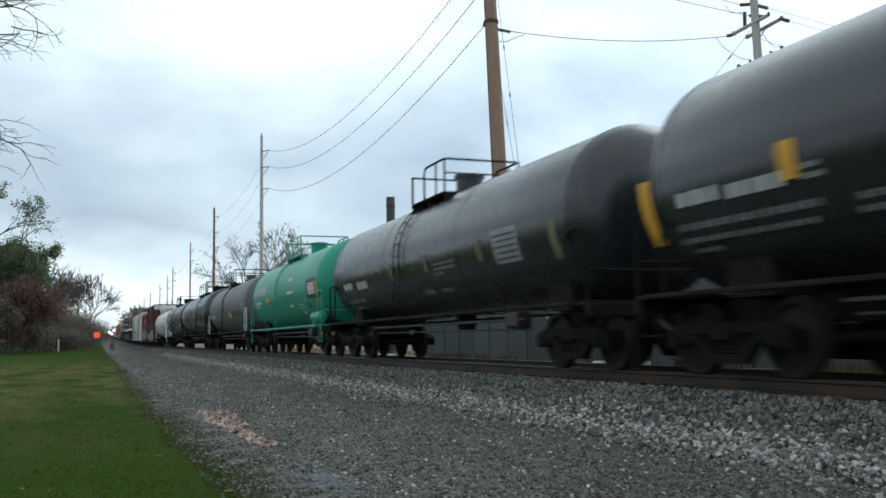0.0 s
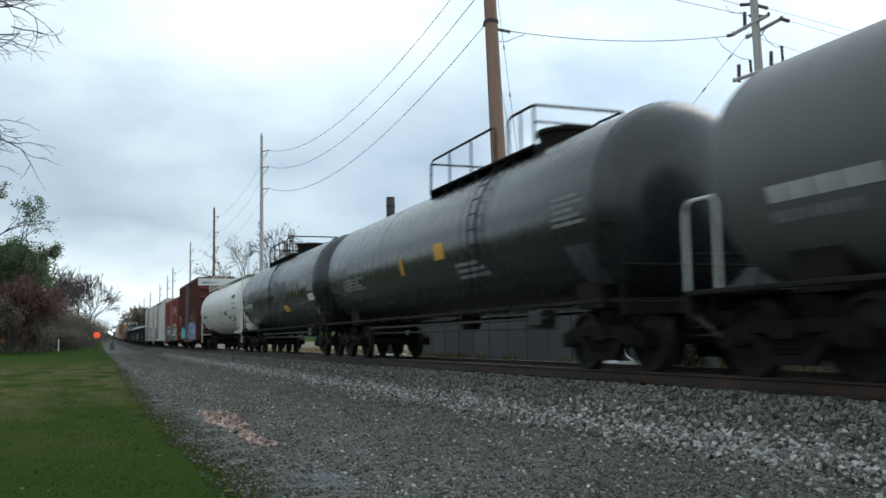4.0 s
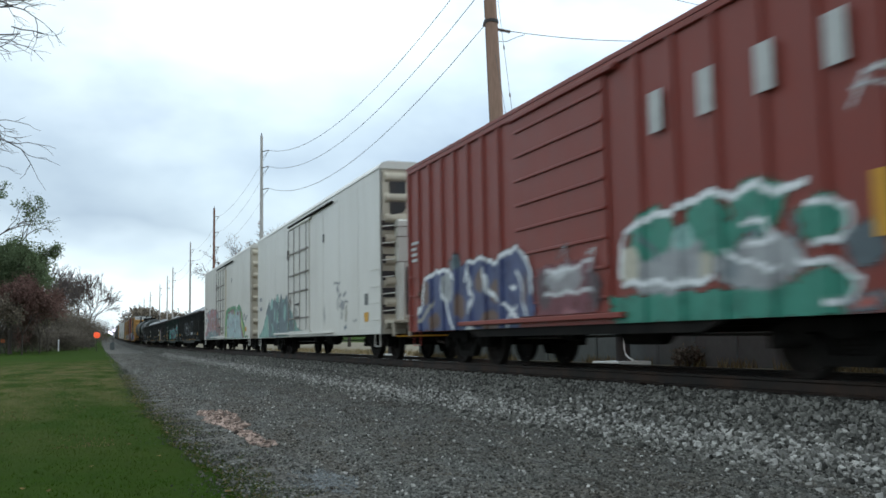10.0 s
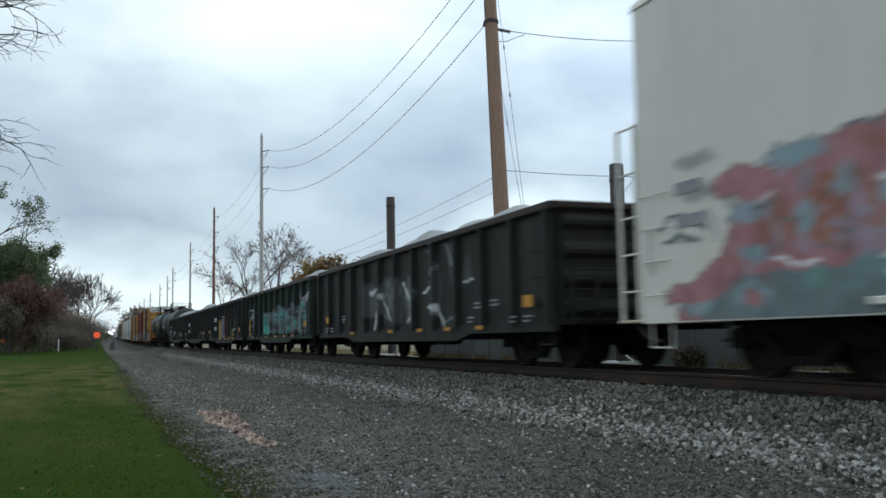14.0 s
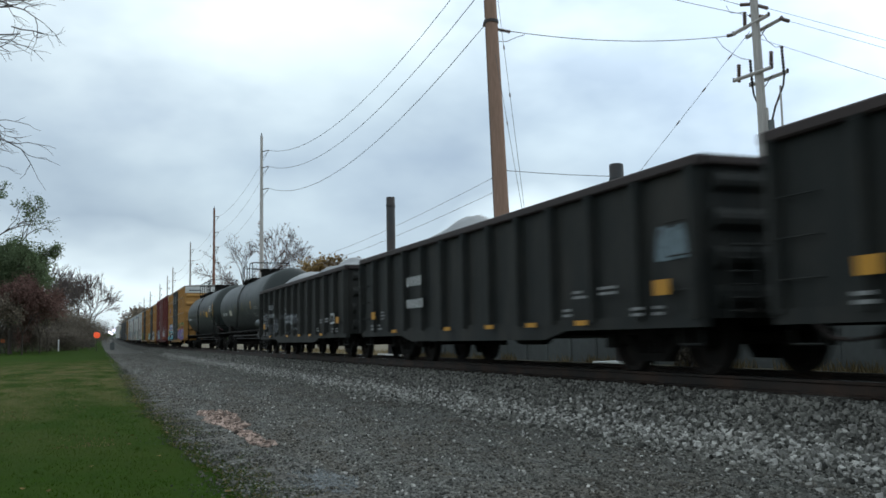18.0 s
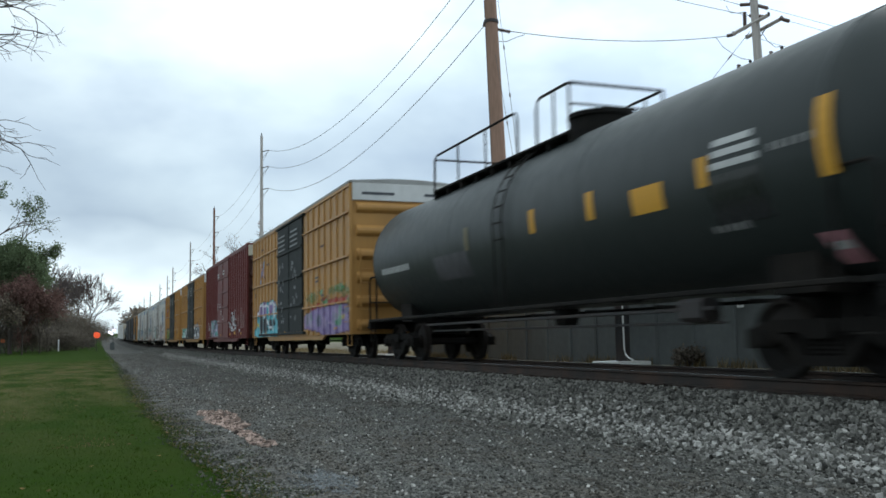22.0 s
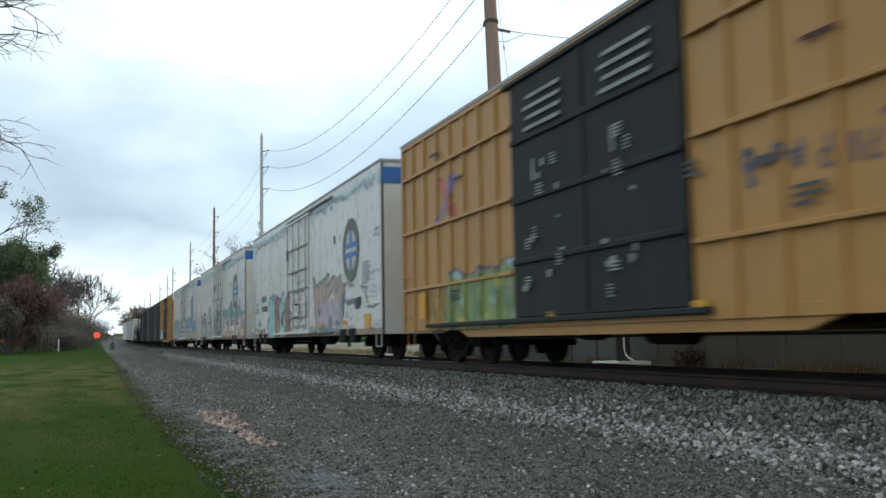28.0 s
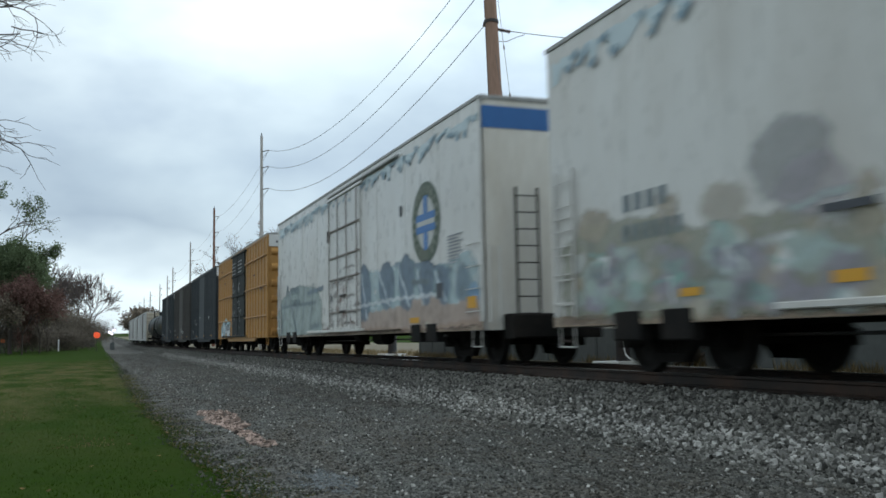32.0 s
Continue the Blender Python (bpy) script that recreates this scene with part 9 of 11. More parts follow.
        p.line("slate", 0.04, (10.28, 1.80), (9.86, 1.80), strength=0.8)
        p.dab("grey", 8.99, 1.88, 0.10, 0.11, 0.4)
        p.dab("grey", 9.10, 1.42, 0.08, 0.11, 0.4)
        # two slate lines paint the shadows below the door bars
        p.line("slate", 0.03, (11.63, 1.22), (10.23, 1.21), (9.04, 1.22), (8.47, 1.21), strength=0.7)
        p.line("slate", 0.03, (11.28, 1.06), (9.78, 1.02), (8.56, 0.98), strength=0.5)
        p.dab("sandp", 9.77, 1.20, 0.52, 0.07, 0.6)
        p.dab("sandp", 9.37, 0.99, 0.48, 0.05, 0.5)
        p.dab("umber", 8.90, 1.10, 0.19, 0.05, 0.5)
        p.dab("grey", 9.38, 0.79, 0.56, 0.09, 0.35)
        p.lay("red graffiti, dirt and painted bar shadows on the door")
        part("rust_streak", Mesh().box(gx, gx + 0.008, 8.05 - L / 2, 8.4 - L / 2, 1.0, 4.4), mat("rust_streak", (0.5, 0.41, 0.29), 0.8, grain=5, vary=0.3, stain=0.7, stain_rgb=(0.6, 0.56, 0.48), streak=0.3, stain_scale=2), car)
    ladder(car, -1.5, -1.05, L / 2 + 0.1, 0.8, 3.4, 8, P_REEFER)
    for dy in (0.3, 0.72):
        part("grab_post", Mesh().tube([(-1.45, L / 2 + dy, 0.7), (-1.45, L / 2 + dy, 3.35)], 0.028, 6), P_REEFER, car, "white upright handrail")
    for z in (1.1, 1.6, 2.1, 2.7, 3.32):
        part("grab_rung", Mesh().tube([(-1.45, L / 2 + 0.02, z), (-1.45, L / 2 + 0.74, z)], 0.016, 5), P_REEFER, car)
    part("step_tread", Mesh().box(-1.5, -1.0, L / 2 + 0.02, L / 2 + 0.75, 0.68, 0.72, 0.01), P_REEFEREND, car)
    lines(car, gx, 17.0 - L / 2, 17.6 - L / 2, 2.2, 2.5, 1, SPRAY["grey"], 5)
    lines(car, gx, 17.0 - L / 2, 17.6 - L / 2, 1.8, 2.1, 1, SPRAY["grey"], 6)
    if k == 0:
        plate(car, gx, 1.05 - L / 2, 1.4 - L / 2, 0.99, 1.23, M_YELLOW, "reflector")
        plate(car, gx, 1.08 - L / 2, 1.38 - L / 2, 1.42, 1.72, M_DIM, "notice")
    plate(car, gx, 5.9 - L / 2, 6.05 - L / 2, 3.55, 3.8, M_DARKMARK, "vent_plate")
# gondolas
P_PLATE = paint("grimy_yellow_paint", (0.5, 0.24, 0.03), 0.7, 0.5, (0.2, 0.1, 0.03), 3)
GONS = [(188.9, 204.4, P_GON, "sooty black gondola heaped under grey tarpaulins", ((3.4, 6.2, 0.6), (7.2, 9.8, 0.6), (12.4, 15.0, 0.5))),
        (205.5, 218.9, P_GONGREEN, "dark green gondola with rusty white patches", ((3.0, 6.4, 0.5), (8.0, 10.6, 0.4))),
        (220.2, 234.4, P_GON, "black gondola with tall pastel graffiti", ((5.3, 8.7, 0.5),)),
        (235.6, 250.0, P_GON, "black gondola with small white stencils", ((9.2, 12.0, 0.6),)),
        (251.6, 265.6, P_GONBROWN, "brown-black gondola heaped under grey tarpaulins", ((2.7, 4.7, 0.52), (5.1, 6.9, 0.55), (9.8, 13.6, 0.66)))]
for k, (a, b, pt, lb, mo) in enumerate(GONS):
    car, L = gondola(a, b, lb, pt, mounds=mo, seed=40 + k, posts=13 if k != 1 else 12)
    gx = -HALF - 0.144
    h2 = L / 2
    plate(car, gx, L - 1.5 - h2, L - 1.2 - h2, 1.02, 1.2, P_PLATE, "reflector", "orange-yellow plate")
    for q in (L - 1.5, L - 2.1):
        lines(car, gx, q - h2, q + 0.36 - h2, 0.76, 0.92, 2, M_DIM, int(q * 7))
    plate(car, gx, 0.5 - h2, 0.84 - h2, 1.0, 1.19, P_PLATE, "reflector", "orange-yellow plate")
    for q in (2.5, 4.1, 5.75, 7.8, 11.2):
        plate(car, gx, q - h2, q + 0.34 - h2, 0.67, 0.74, P_PLATE, "reflector", "yellow reflector")
    for q, z, w, n in ((1.6, 1.07, 0.55, 2), (2.45, 1.05, 0.42, 2), (0.5, 0.76, 0.35, 2), (1.05, 0.76, 0.3, 2), (12.0, 1.0, 0.4, 3), (2.9, 0.8, 0.3, 2)):
        lines(car, gx, q - h2, q + w - h2, z, z + 0.075 * n, n, M_DIM, k * 10 + int(q * 3))
    if k == 0:
        p = Piece(car, gx - 0.004, L, 3.0, 10.3, 0.65, 2.5)
        p.line("greyd", 0.09, (5.66, 2.35), (5.18, 2.54), (4.63, 2.60), strength=0.8)
        p.line("greyd", 0.09, (5.10, 2.00), (5.47, 1.65), (5.38, 1.16), (4.74, 0.86), (4.22, 0.93), (4.10, 1.37), (4.17, 1.82), (4.64, 2.42), strength=0.7)
        p.dab("greyd", 5.13, 1.53, 0.27, 0.57, 0.35)
        p.dab("greyd", 4.26, 2.01, 0.16, 0.45, 0.5)
        p.line("white", 0.06, (6.00, 1.49), (5.23, 1.68), strength=0.8)
        p.line("white", 0.07, (5.73, 1.18), (5.15, 1.20), (4.75, 0.72), strength=0.7)
        p.dab("greyd", 3.50, 1.84, 0.22, 0.26, 0.3)
        p.line("white", 0.05, (3.70, 1.60), (3.25, 1.61), strength=0.5)
        p.dab("greyd", 10.05, 1.50, 0.45, 0.49, 0.55)
        p.dab("greyd", 8.65, 1.49, 0.46, 0.52, 0.6)
        p.dab("greyd", 7.71, 1.43, 0.30, 0.55, 0.6)
        p.dab("greyd", 6.86, 1.44, 0.43, 0.57, 0.6)
        p.line("white", 0.10, (10.04, 1.68), (9.31, 1.76), (9.52, 1.00), (9.71, 0.76), strength=0.8)
        p.line("white", 0.09, (8.16, 1.68), (7.89, 0.95), strength=0.7)
        p.line("white", 0.07, (7.40, 1.79), (6.60, 1.22), (7.02, 0.92), strength=0.7)
        p.line("white", 0.07, (6.70, 1.85), (6.48, 1.11), (6.90, 0.71), strength=0.6)
        p.line("white", 0.07, (8.98, 1.56), (8.35, 0.96), strength=0.6)
        plate(car, p.x - 0.004, 5.96 - L / 2, 5.96 - L / 2, 2.19, 2.19, M_YELLOW, "reflector")
        p.lay("grey and white spray-painted graffiti")
    elif k == 1:
        graffiti(car, gx, 1.0 - h2, 9.0 - h2, 0.75, 1.9, 9, ("black", "slate", "teal", "black"), "slate", 62, None, "grey", 0.24)
        scribble(car, gx, 11.6 - h2, 12.4 - h2, 1.2, 2.1, "grey", 0.12, 63, 2)
        scribble(car, gx, 11.4 - h2, 12.2 - h2, 0.8, 1.4, "slate", 0.14, 64, 2)
        plate(car, gx, 11.9 - h2, 12.05 - h2, 0.8, 1.5, P_PLATE, "reflector", "dull yellow upright plate")
        scrawl(car, gx, "grey", 0.3, [(0.6 - h2, 2.1), (1.3 - h2, 1.9), (2.0 - h2, 2.15)])
    elif k == 2:
        p = Piece(car, gx - 0.004, L, 2.3, 8.6, 0.65, 2.4)
        p.dab("straw", 8.15, 1.02, 0.42, 0.46, 0.9)
        p.dab("straw", 8.31, 1.54, 0.22, 0.21, 0.7)
        p.dab("skyp", 7.48, 1.19, 0.34, 0.50, 0.8)
        p.dab("skyp", 7.60, 1.70, 0.25, 0.20, 0.6)
        p.dab("lilacg", 6.95, 1.26, 0.37, 0.58, 0.8)
        p.dab("maroond", 6.38, 1.42, 0.30, 0.51, 0.8)
        p.dab("lilacg", 6.58, 1.77, 0.31, 0.19, 0.7)
        p.dab("maroond", 5.96, 1.39, 0.20, 0.54, 0.6)
        p.dab("pinkp", 6.40, 1.00, 0.22, 0.33, 0.8)
        p.line("pinkp", 0.08, (6.50, 1.15), (6.09, 0.85), (5.91, 0.60), strength=0.8)
        p.line("black", 0.08, (7.90, 1.72), (7.63, 1.20), (7.76, 0.60))
        p.line("black", 0.08, (7.23, 1.77), (7.19, 1.08), (7.10, 0.60))
        p.line("black", 0.07, (6.70, 1.63), (6.62, 1.06))
        p.line("skyp", 0.06, (7.15, 1.86), (6.68, 2.01), (6.35, 1.98), strength=0.8)
        p.line("skyp", 0.06, (7.89, 1.93), (7.39, 1.93), strength=0.7)
        p.dab("umber", 5.73, 0.84, 0.24, 0.09, 0.8)
        p.dab("white", 4.99, 1.50, 0.11, 0.26, 0.5)
        p.dab("black", 4.05, 1.51, 0.51, 0.56)
        p.dab("straw", 3.91, 0.79, 0.28, 0.23, 0.75)
        p.dab("straw", 3.48, 0.93, 0.12, 0.23, 0.5)
        p.dab("greyd", 3.03, 1.43, 0.19, 0.52, 0.5)
        p.dab("greyd", 2.43, 1.59, 0.17, 0.49, 0.3)
        p.line("greyd", 0.06, (4.35, 1.95), (3.74, 1.49), (3.43, 1.69), strength=0.4)
        p.line("black", 0.07, (5.45, 1.54), (5.40, 0.83))
        p.lay("tall pastel spray-painted columns")
        bars(car, gx, 9.3 - h2, 10.4 - h2, 1.66, 1.86, 4, M_WHITE, 4, gap=0.5)
        bars(car, gx, 9.3 - h2, 10.4 - h2, 1.18, 1.38, 5, M_WHITE, 5, gap=0.5)
    elif k == 3:
        bars(car, gx, 9.5 - h2, 10.5 - h2, 1.67, 1.87, 4, M_WHITE, 6, gap=0.5)
        bars(car, gx, 9.4 - h2, 10.5 - h2, 1.19, 1.38, 5, M_WHITE, 7, gap=0.5)
        graffiti(car, gx, 0.3 - h2, 0.95 - h2, 1.4, 1.9, 2, ("slate", "black"), "slate", 64, None, None, 0.2)
    else:
        p = Piece(car, gx - 0.004, L, 2.0, L - 0.2, 0.65, 2.4)
        p.shape("greyl", (12.14, 1.96), (11.40, 1.98), (11.35, 1.78), (12.12, 1.75), strength=0.6)
        p.shape("greyl", (12.20, 1.57), (11.27, 1.63), (11.25, 1.46), (12.18, 1.40), strength=0.6)
        p.dab("grey", 12.78, 1.38, 0.26, 0.26, 0.4)
        p.line("greyl", 0.09, (12.83, 1.52), (12.66, 1.33), (12.85, 1.17), strength=0.4)
        p.dab("greyd", 11.74, 1.11, 0.48, 0.08, 0.6)
        p.dab("grey", 11.91, 0.96, 0.41, 0.06, 0.35)
        p.dab("grey", 11.53, 0.79, 0.46, 0.11, 0.25)
        p.dab("grey", 10.59, 1.27, 0.24, 0.18, 0.45)
        p.dab("grey", 10.51, 1.01, 0.26, 0.13, 0.4)
        p.line("greyl", 0.09, (8.95, 1.71), (8.76, 1.59), (8.52, 1.55), strength=0.5)
        p.line("grey", 0.09, (8.97, 1.48), (8.67, 1.50), (8.43, 1.55), strength=0.5)
        p.dab("grey", 8.86, 1.60, 0.24, 0.13, 0.4)
        p.line("greyl", 0.04, (9.40, 1.38), (9.08, 1.38), strength=0.6)
        p.line("grey", 0.05, (9.23, 1.48), (8.92, 1.51), strength=0.4)
        p.dab("greyd", 8.79, 1.21, 0.34, 0.25, 0.5)
        p.shape("grey", (8.26, 1.41), (8.07, 1.48), (7.70, 1.44), (7.53, 1.34), (7.56, 1.20), (7.77, 1.08), (7.97, 1.10), (8.18, 1.26), strength=0.55)
        p.line("greyl", 0.05, (8.21, 1.41), (7.83, 1.42), (7.59, 1.32), strength=0.5)
        p.line("greyl", 0.04, (8.09, 1.22), (7.69, 1.13), (7.37, 1.16), (6.94, 1.18), strength=0.6)
        p.shape("grey", (7.24, 1.48), (6.89, 1.48), (6.88, 1.28), (7.08, 1.19), (7.23, 1.26), strength=0.5)
        p.line("greyl", 0.06, (7.08, 1.24), (7.02, 1.08), (7.06, 0.98), (6.76, 0.93), strength=0.5)
        p.line("greyl", 0.05, (6.94, 1.26), (6.77, 1.21), (6.85, 1.04), strength=0.5)
        p.dab("greyd", 8.30, 0.79, 0.54, 0.12, 0.4)
        p.lay("faded grey and white sprayed marks")
        plate(car, gx, 1.0 - h2, 1.45 - h2, 1.0, 1.3, M_WHITE, "notice", "white outlined notice")
        plate(car, gx - 0.006, 1.05 - h2, 1.4 - h2, 1.05, 1.25, P_GONBROWN, "notice_field")
# two charcoal tank cars
car, L, tools = tank_car(266.6, 282.0, "plain charcoal tank car with faded stripes", P_CHARCOAL, R=1.37, zc=2.4, guard=(272.5, 275.4), gap=(273.4, 274.2), top=4.42, hatch=0.36, dome_r=0.4)
tank_marks(tools, ("txt", 278.58, 280.40, 1.98, 2.12), ("cr", 276.83, 277.64, 1.92, 2.20), ("st", 275.24, 275.42, 2.06, 2.43), ("st", 272.86, 273.04, 2.03, 2.46), ("yel", 270.29, 270.43, 2.06, 2.43), ("ln", 268.54, 269.60, 2.01, 2.18),
           ("ln", 269.13, 269.93, 1.68, 1.89), ("ln", 271.41, 271.78, 1.86, 2.17), ("ln", 267.5, 267.92, 2.03, 2.18), ("yel", 267.35, 267.5, 1.80, 2.6))
part("round_tank", Mesh().turn([(0.01, -0.6), (0.16, -0.54), (0.19, -0.4), (0.19, 0.4), (0.16, 0.54), (0.01, 0.6)], 1, (-1.32, -6.7, 1.32), 20), P_CHARCOAL, car, "dark air tank", smooth=True)
car, L, tools = tank_car(283.5, 300.5, "charcoal tank car with a long roof walkway", P_CHARCOAL, R=1.5, zc=2.51, guard=(290.3, 296.75), gap=(291.5, 292.3), top=4.72, hatch=0.36, dome_r=0.55)
tank_marks(tools, ("txt", 297.09, 299.18, 2.12, 2.26), ("gr", 293.6, 295.4, 1.74, 2.23), ("st", 293.41, 293.6, 2.21, 2.65), ("yel", 290.56, 290.74, 2.22, 2.61), ("yel", 288.66, 288.86, 2.20, 2.61), ("yel", 286.94, 287.66, 2.11, 2.46),
           ("yel", 286.02, 286.2, 2.25, 2.61), ("wht", 285.22, 285.90, 2.68, 2.76), ("wht", 285.14, 285.93, 2.55, 2.63), ("wht", 285.13, 285.96, 2.41, 2.49), ("bk", 285.11, 286.03, 1.78, 2.35), ("ln", 285.54, 286.22, 1.71, 1.79),
           ("red", 284.3, 284.65, 1.23, 1.55), ("yel", 284.05, 284.25, 2.06, 2.87), ("ln", 284.3, 285.0, 2.45, 2.54))


# ochre high-cube box cars
M_STENCIL = mat("worn_stencil_paint", (0.34, 0.35, 0.35), 0.8, grain=30, vary=0.4, stain=0.7, stain_rgb=(0.08, 0.085, 0.085), stain_scale=4, spec=0.2)


def ochre(a, b, d, seed):
    car, L = box_car(a, b, "ochre high-cube box car with black double doors", P_YELLOW, 4.9, d, P_DOOR, dict(leaf=2, cross=(1.75, 2.75, 3.75), d=0.07, rods=()), 0.78, P_CAP, (4.1, 2.86, 1.6), P_ROOF)
    x = -HALF - 0.12
    r = random.Random(seed)
    for half in (0, 1):
        y = (d[0] + (d[1] - d[0]) * (0.12 + 0.5 * half)) - L / 2
        for k in range(4):
            plate(car, x, y, y + 1.25 - 0.1 * (k % 2), 3.85 + 0.17 * k, 3.91 + 0.17 * k, M_STENCIL, "stencil_line")
        for k in range(8):
            yy, zz = y + r.uniform(-0.1, 1.3), r.uniform(0.95, 3.3)
            plate(car, x, yy, yy + r.uniform(0.05, 0.13), zz, zz + r.uniform(0.04, 0.12), M_STENCIL, "stencil_block")
        plate(car, x, y + 0.9, y + 0.97, 3.0, 3.35, M_STENCIL, "stencil_block")
        for k in range(6):
            yy, zz = y + r.uniform(-0.1, 1.1), r.uniform(1.0, 3.3)
            lines(car, x, yy, yy + r.uniform(0.15, 0.3), zz, zz + 0.2, 4, M_STENCIL, seed + k)
    for q, z in ((12.5, 3.6), (3.0, 3.4), (13.8, 4.3)):
        plate(car, -HALF - 0.06, q - L / 2, q + 0.5 - L / 2, z, z + 0.06, P_BROWNDOOR, "roof_hook_plate")
    side_bits(car, L, seed, M_DARKMARK, 4, 2.6, 7, -HALF - 0.064, 0.85)
    return car, L


GY = -HALF - 0.08
car, L = ochre(301.6, 318.2, (6.2, 10.6), 81)
p = Piece(car, GY - 0.004, L, 0.05, 6.15, 0.7, 3.0)
p.dab("maroon", 3.24, 3.87, 0.48, 0.15, 0.35)
p.dab("violet", 3.92, 3.91, 0.24, 0.10, 0.3)
p.line("umber", 0.12, (3.96, 3.27), (2.67, 3.17), (1.46, 3.13), strength=0.25)
p.dab("green", 3.53, 2.02, 0.26, 0.08, 0.8)
p.dab("green", 2.05, 2.00, 0.39, 0.12, 0.4)
p.dab("green", 1.19, 2.03, 0.46, 0.14, 0.5)
p.dab("green", 0.25, 1.90, 0.19, 0.09, 0.6)
p.dab("green", 4.79, 1.90, 0.78, 0.16, 0.35)
p.dab("green", 0.65, 1.92, 0.21, 0.16, 0.4)
p.line("redr", 0.14, (4.81, 1.53), (3.39, 1.60), (1.82, 1.67), (0.17, 1.67), strength=0.9)
p.line("redr", 0.07, (3.38, 1.76), (2.76, 1.82), strength=0.8)
p.fill("violet", ((-0.07, 1.18), (-0.05, 0.82), (0.14, 1.44), (0.67, 1.56), (1.82, 1.57), (3.24, 1.55), (4.81, 1.48), (5.97, 1.35)), ((-0.06, 0.79), (1.28, 0.74), (2.15, 0.62), (3.29, 0.68), (3.94, 0.80), (6.00, 0.92)))
p.dab("violetd", 2.68, 0.93, 0.50, 0.21, 0.7)
p.dab("green", 4.83, 1.24, 0.23, 0.25, 0.7)
p.dab("green", 2.92, 1.66, 0.18, 0.12)
p.dab("green", 1.37, 1.12, 0.35, 0.18, 0.8)
p.dab("green", 1.18, 1.41, 0.18, 0.14, 0.7)
p.dab("green", 0.17, 1.63, 0.19, 0.09, 0.8)
p.dab("yellow", 0.81, 1.21, 0.15, 0.08, 0.8)
p.dab("lilac", 1.48, 1.30, 0.19, 0.21, 0.7)
p.dab("lilac", 3.11, 1.10, 0.21, 0.20, 0.6)
p.dab("lilac", 4.84, 1.06, 0.27, 0.16, 0.6)
p.dab("slate", 3.75, 1.14, 0.20, 0.20, 0.7)
p.dab("slate", 1.98, 1.19, 0.13, 0.19, 0.6)
p.dab("slate", 0.44, 1.35, 0.14, 0.10, 0.7)
p.dab("grey", 5.33, 1.22, 0.17, 0.22, 0.7)
p.dab("lilac", 0.21, 1.08, 0.17, 0.12, 0.7)
p.line("slate", 0.07, (4.35, 1.34), (4.10, 0.99), strength=0.7)
p.line("lilac", 0.06, (2.51, 1.37), (2.39, 1.07), (1.99, 0.97), strength=0.7)
p.line("slate", 0.05, (1.00, 1.46), (0.78, 1.51), (0.69, 1.30), strength=0.7)
p.lay("violet graffiti under red and green scrawls")
p = Piece(car, GY - 0.004, L, 10.7, 16.5, 0.7, 3.2)
p.line("violet", 0.12, (14.34, 3.83), (13.73, 3.81), (13.87, 3.44), strength=0.55)
p.line("navyb", 0.09, (14.63, 3.21), (13.99, 3.46), (13.43, 3.07), strength=0.5)
p.line("salmon", 0.09, (14.47, 3.70), (13.52, 3.47), strength=0.5)
p.fill("cyan", ((10.46, 0.86), (10.51, 1.29), (10.97, 1.36), (11.01, 1.93), (11.77, 2.15), (12.94, 2.10), (14.56, 2.12), (15.11, 1.75), (15.41, 1.24), (16.16, 0.78)), ((10.39, 0.78), (11.51, 0.65), (13.69, 0.64), (16.16, 0.76)))
p.dab("violet", 14.53, 1.76, 0.56, 0.32)
p.dab("violet", 13.50, 1.82, 0.49, 0.31)
p.dab("violet", 12.25, 1.85, 0.46, 0.30)
p.dab("lilac", 11.47, 1.82, 0.31, 0.27)
p.dab("lilac", 13.84, 2.00, 0.28, 0.18)
p.dab("magenta", 12.36, 1.68, 0.31, 0.12, 0.8)
p.dab("black", 14.41, 1.20, 0.45, 0.42)
p.dab("black", 13.21, 1.16, 0.47, 0.41)
p.dab("black", 12.29, 1.19, 0.34, 0.32)
p.dab("black", 11.56, 1.19, 0.31, 0.25)
p.line("white", 0.08, (15.17, 1.55), (14.83, 1.99), (14.19, 2.03), (13.97, 1.67))
p.line("white", 0.07, (13.89, 1.86), (13.27, 2.01), (12.74, 1.94), (12.57, 1.56))
p.line("white", 0.07, (12.44, 2.00), (11.87, 2.05), (11.60, 2.00), (11.26, 1.92))
p.line("white", 0.07, (14.47, 1.50), (14.77, 0.81))
p.line("white", 0.07, (13.52, 1.54), (13.90, 0.88), (13.34, 0.75))
p.line("white", 0.07, (12.88, 1.40), (12.60, 1.07), (11.93, 1.08))
p.line("white", 0.07, (11.64, 1.32), (11.32, 1.05), (11.84, 0.95))
p.line("white", 0.06, (11.27, 1.80), (11.38, 1.31))
p.line("sky", 0.06, (12.05, 2.14), (11.78, 2.02))
p.dab("yellow", 15.19, 1.21, 0.22, 0.08)
p.line("white", 0.05, (13.57, 0.66), (12.42, 0.73), (11.18, 0.64), strength=0.9)
p.line("cyan", 0.03, (13.69, 0.60), (11.69, 0.60), (10.55, 0.67), strength=0.9)
p.lay("lilac and black graffiti with a pale blue rim")
p = Piece(car, -HALF - 0.062, L, 13.2, 15.4, 2.8, 4.0)
p.line("salmon", 0.2, (13.75, 3.0), (14.2, 3.4), (14.75, 3.75))
p.line("blue", 0.17, (14.75, 3.0), (14.25, 3.4), (13.95, 3.8))
p.dab("rust", 14.25, 3.4, 0.25, 0.2, 0.5)
p.lay("faded salmon and blue sprayed cross")
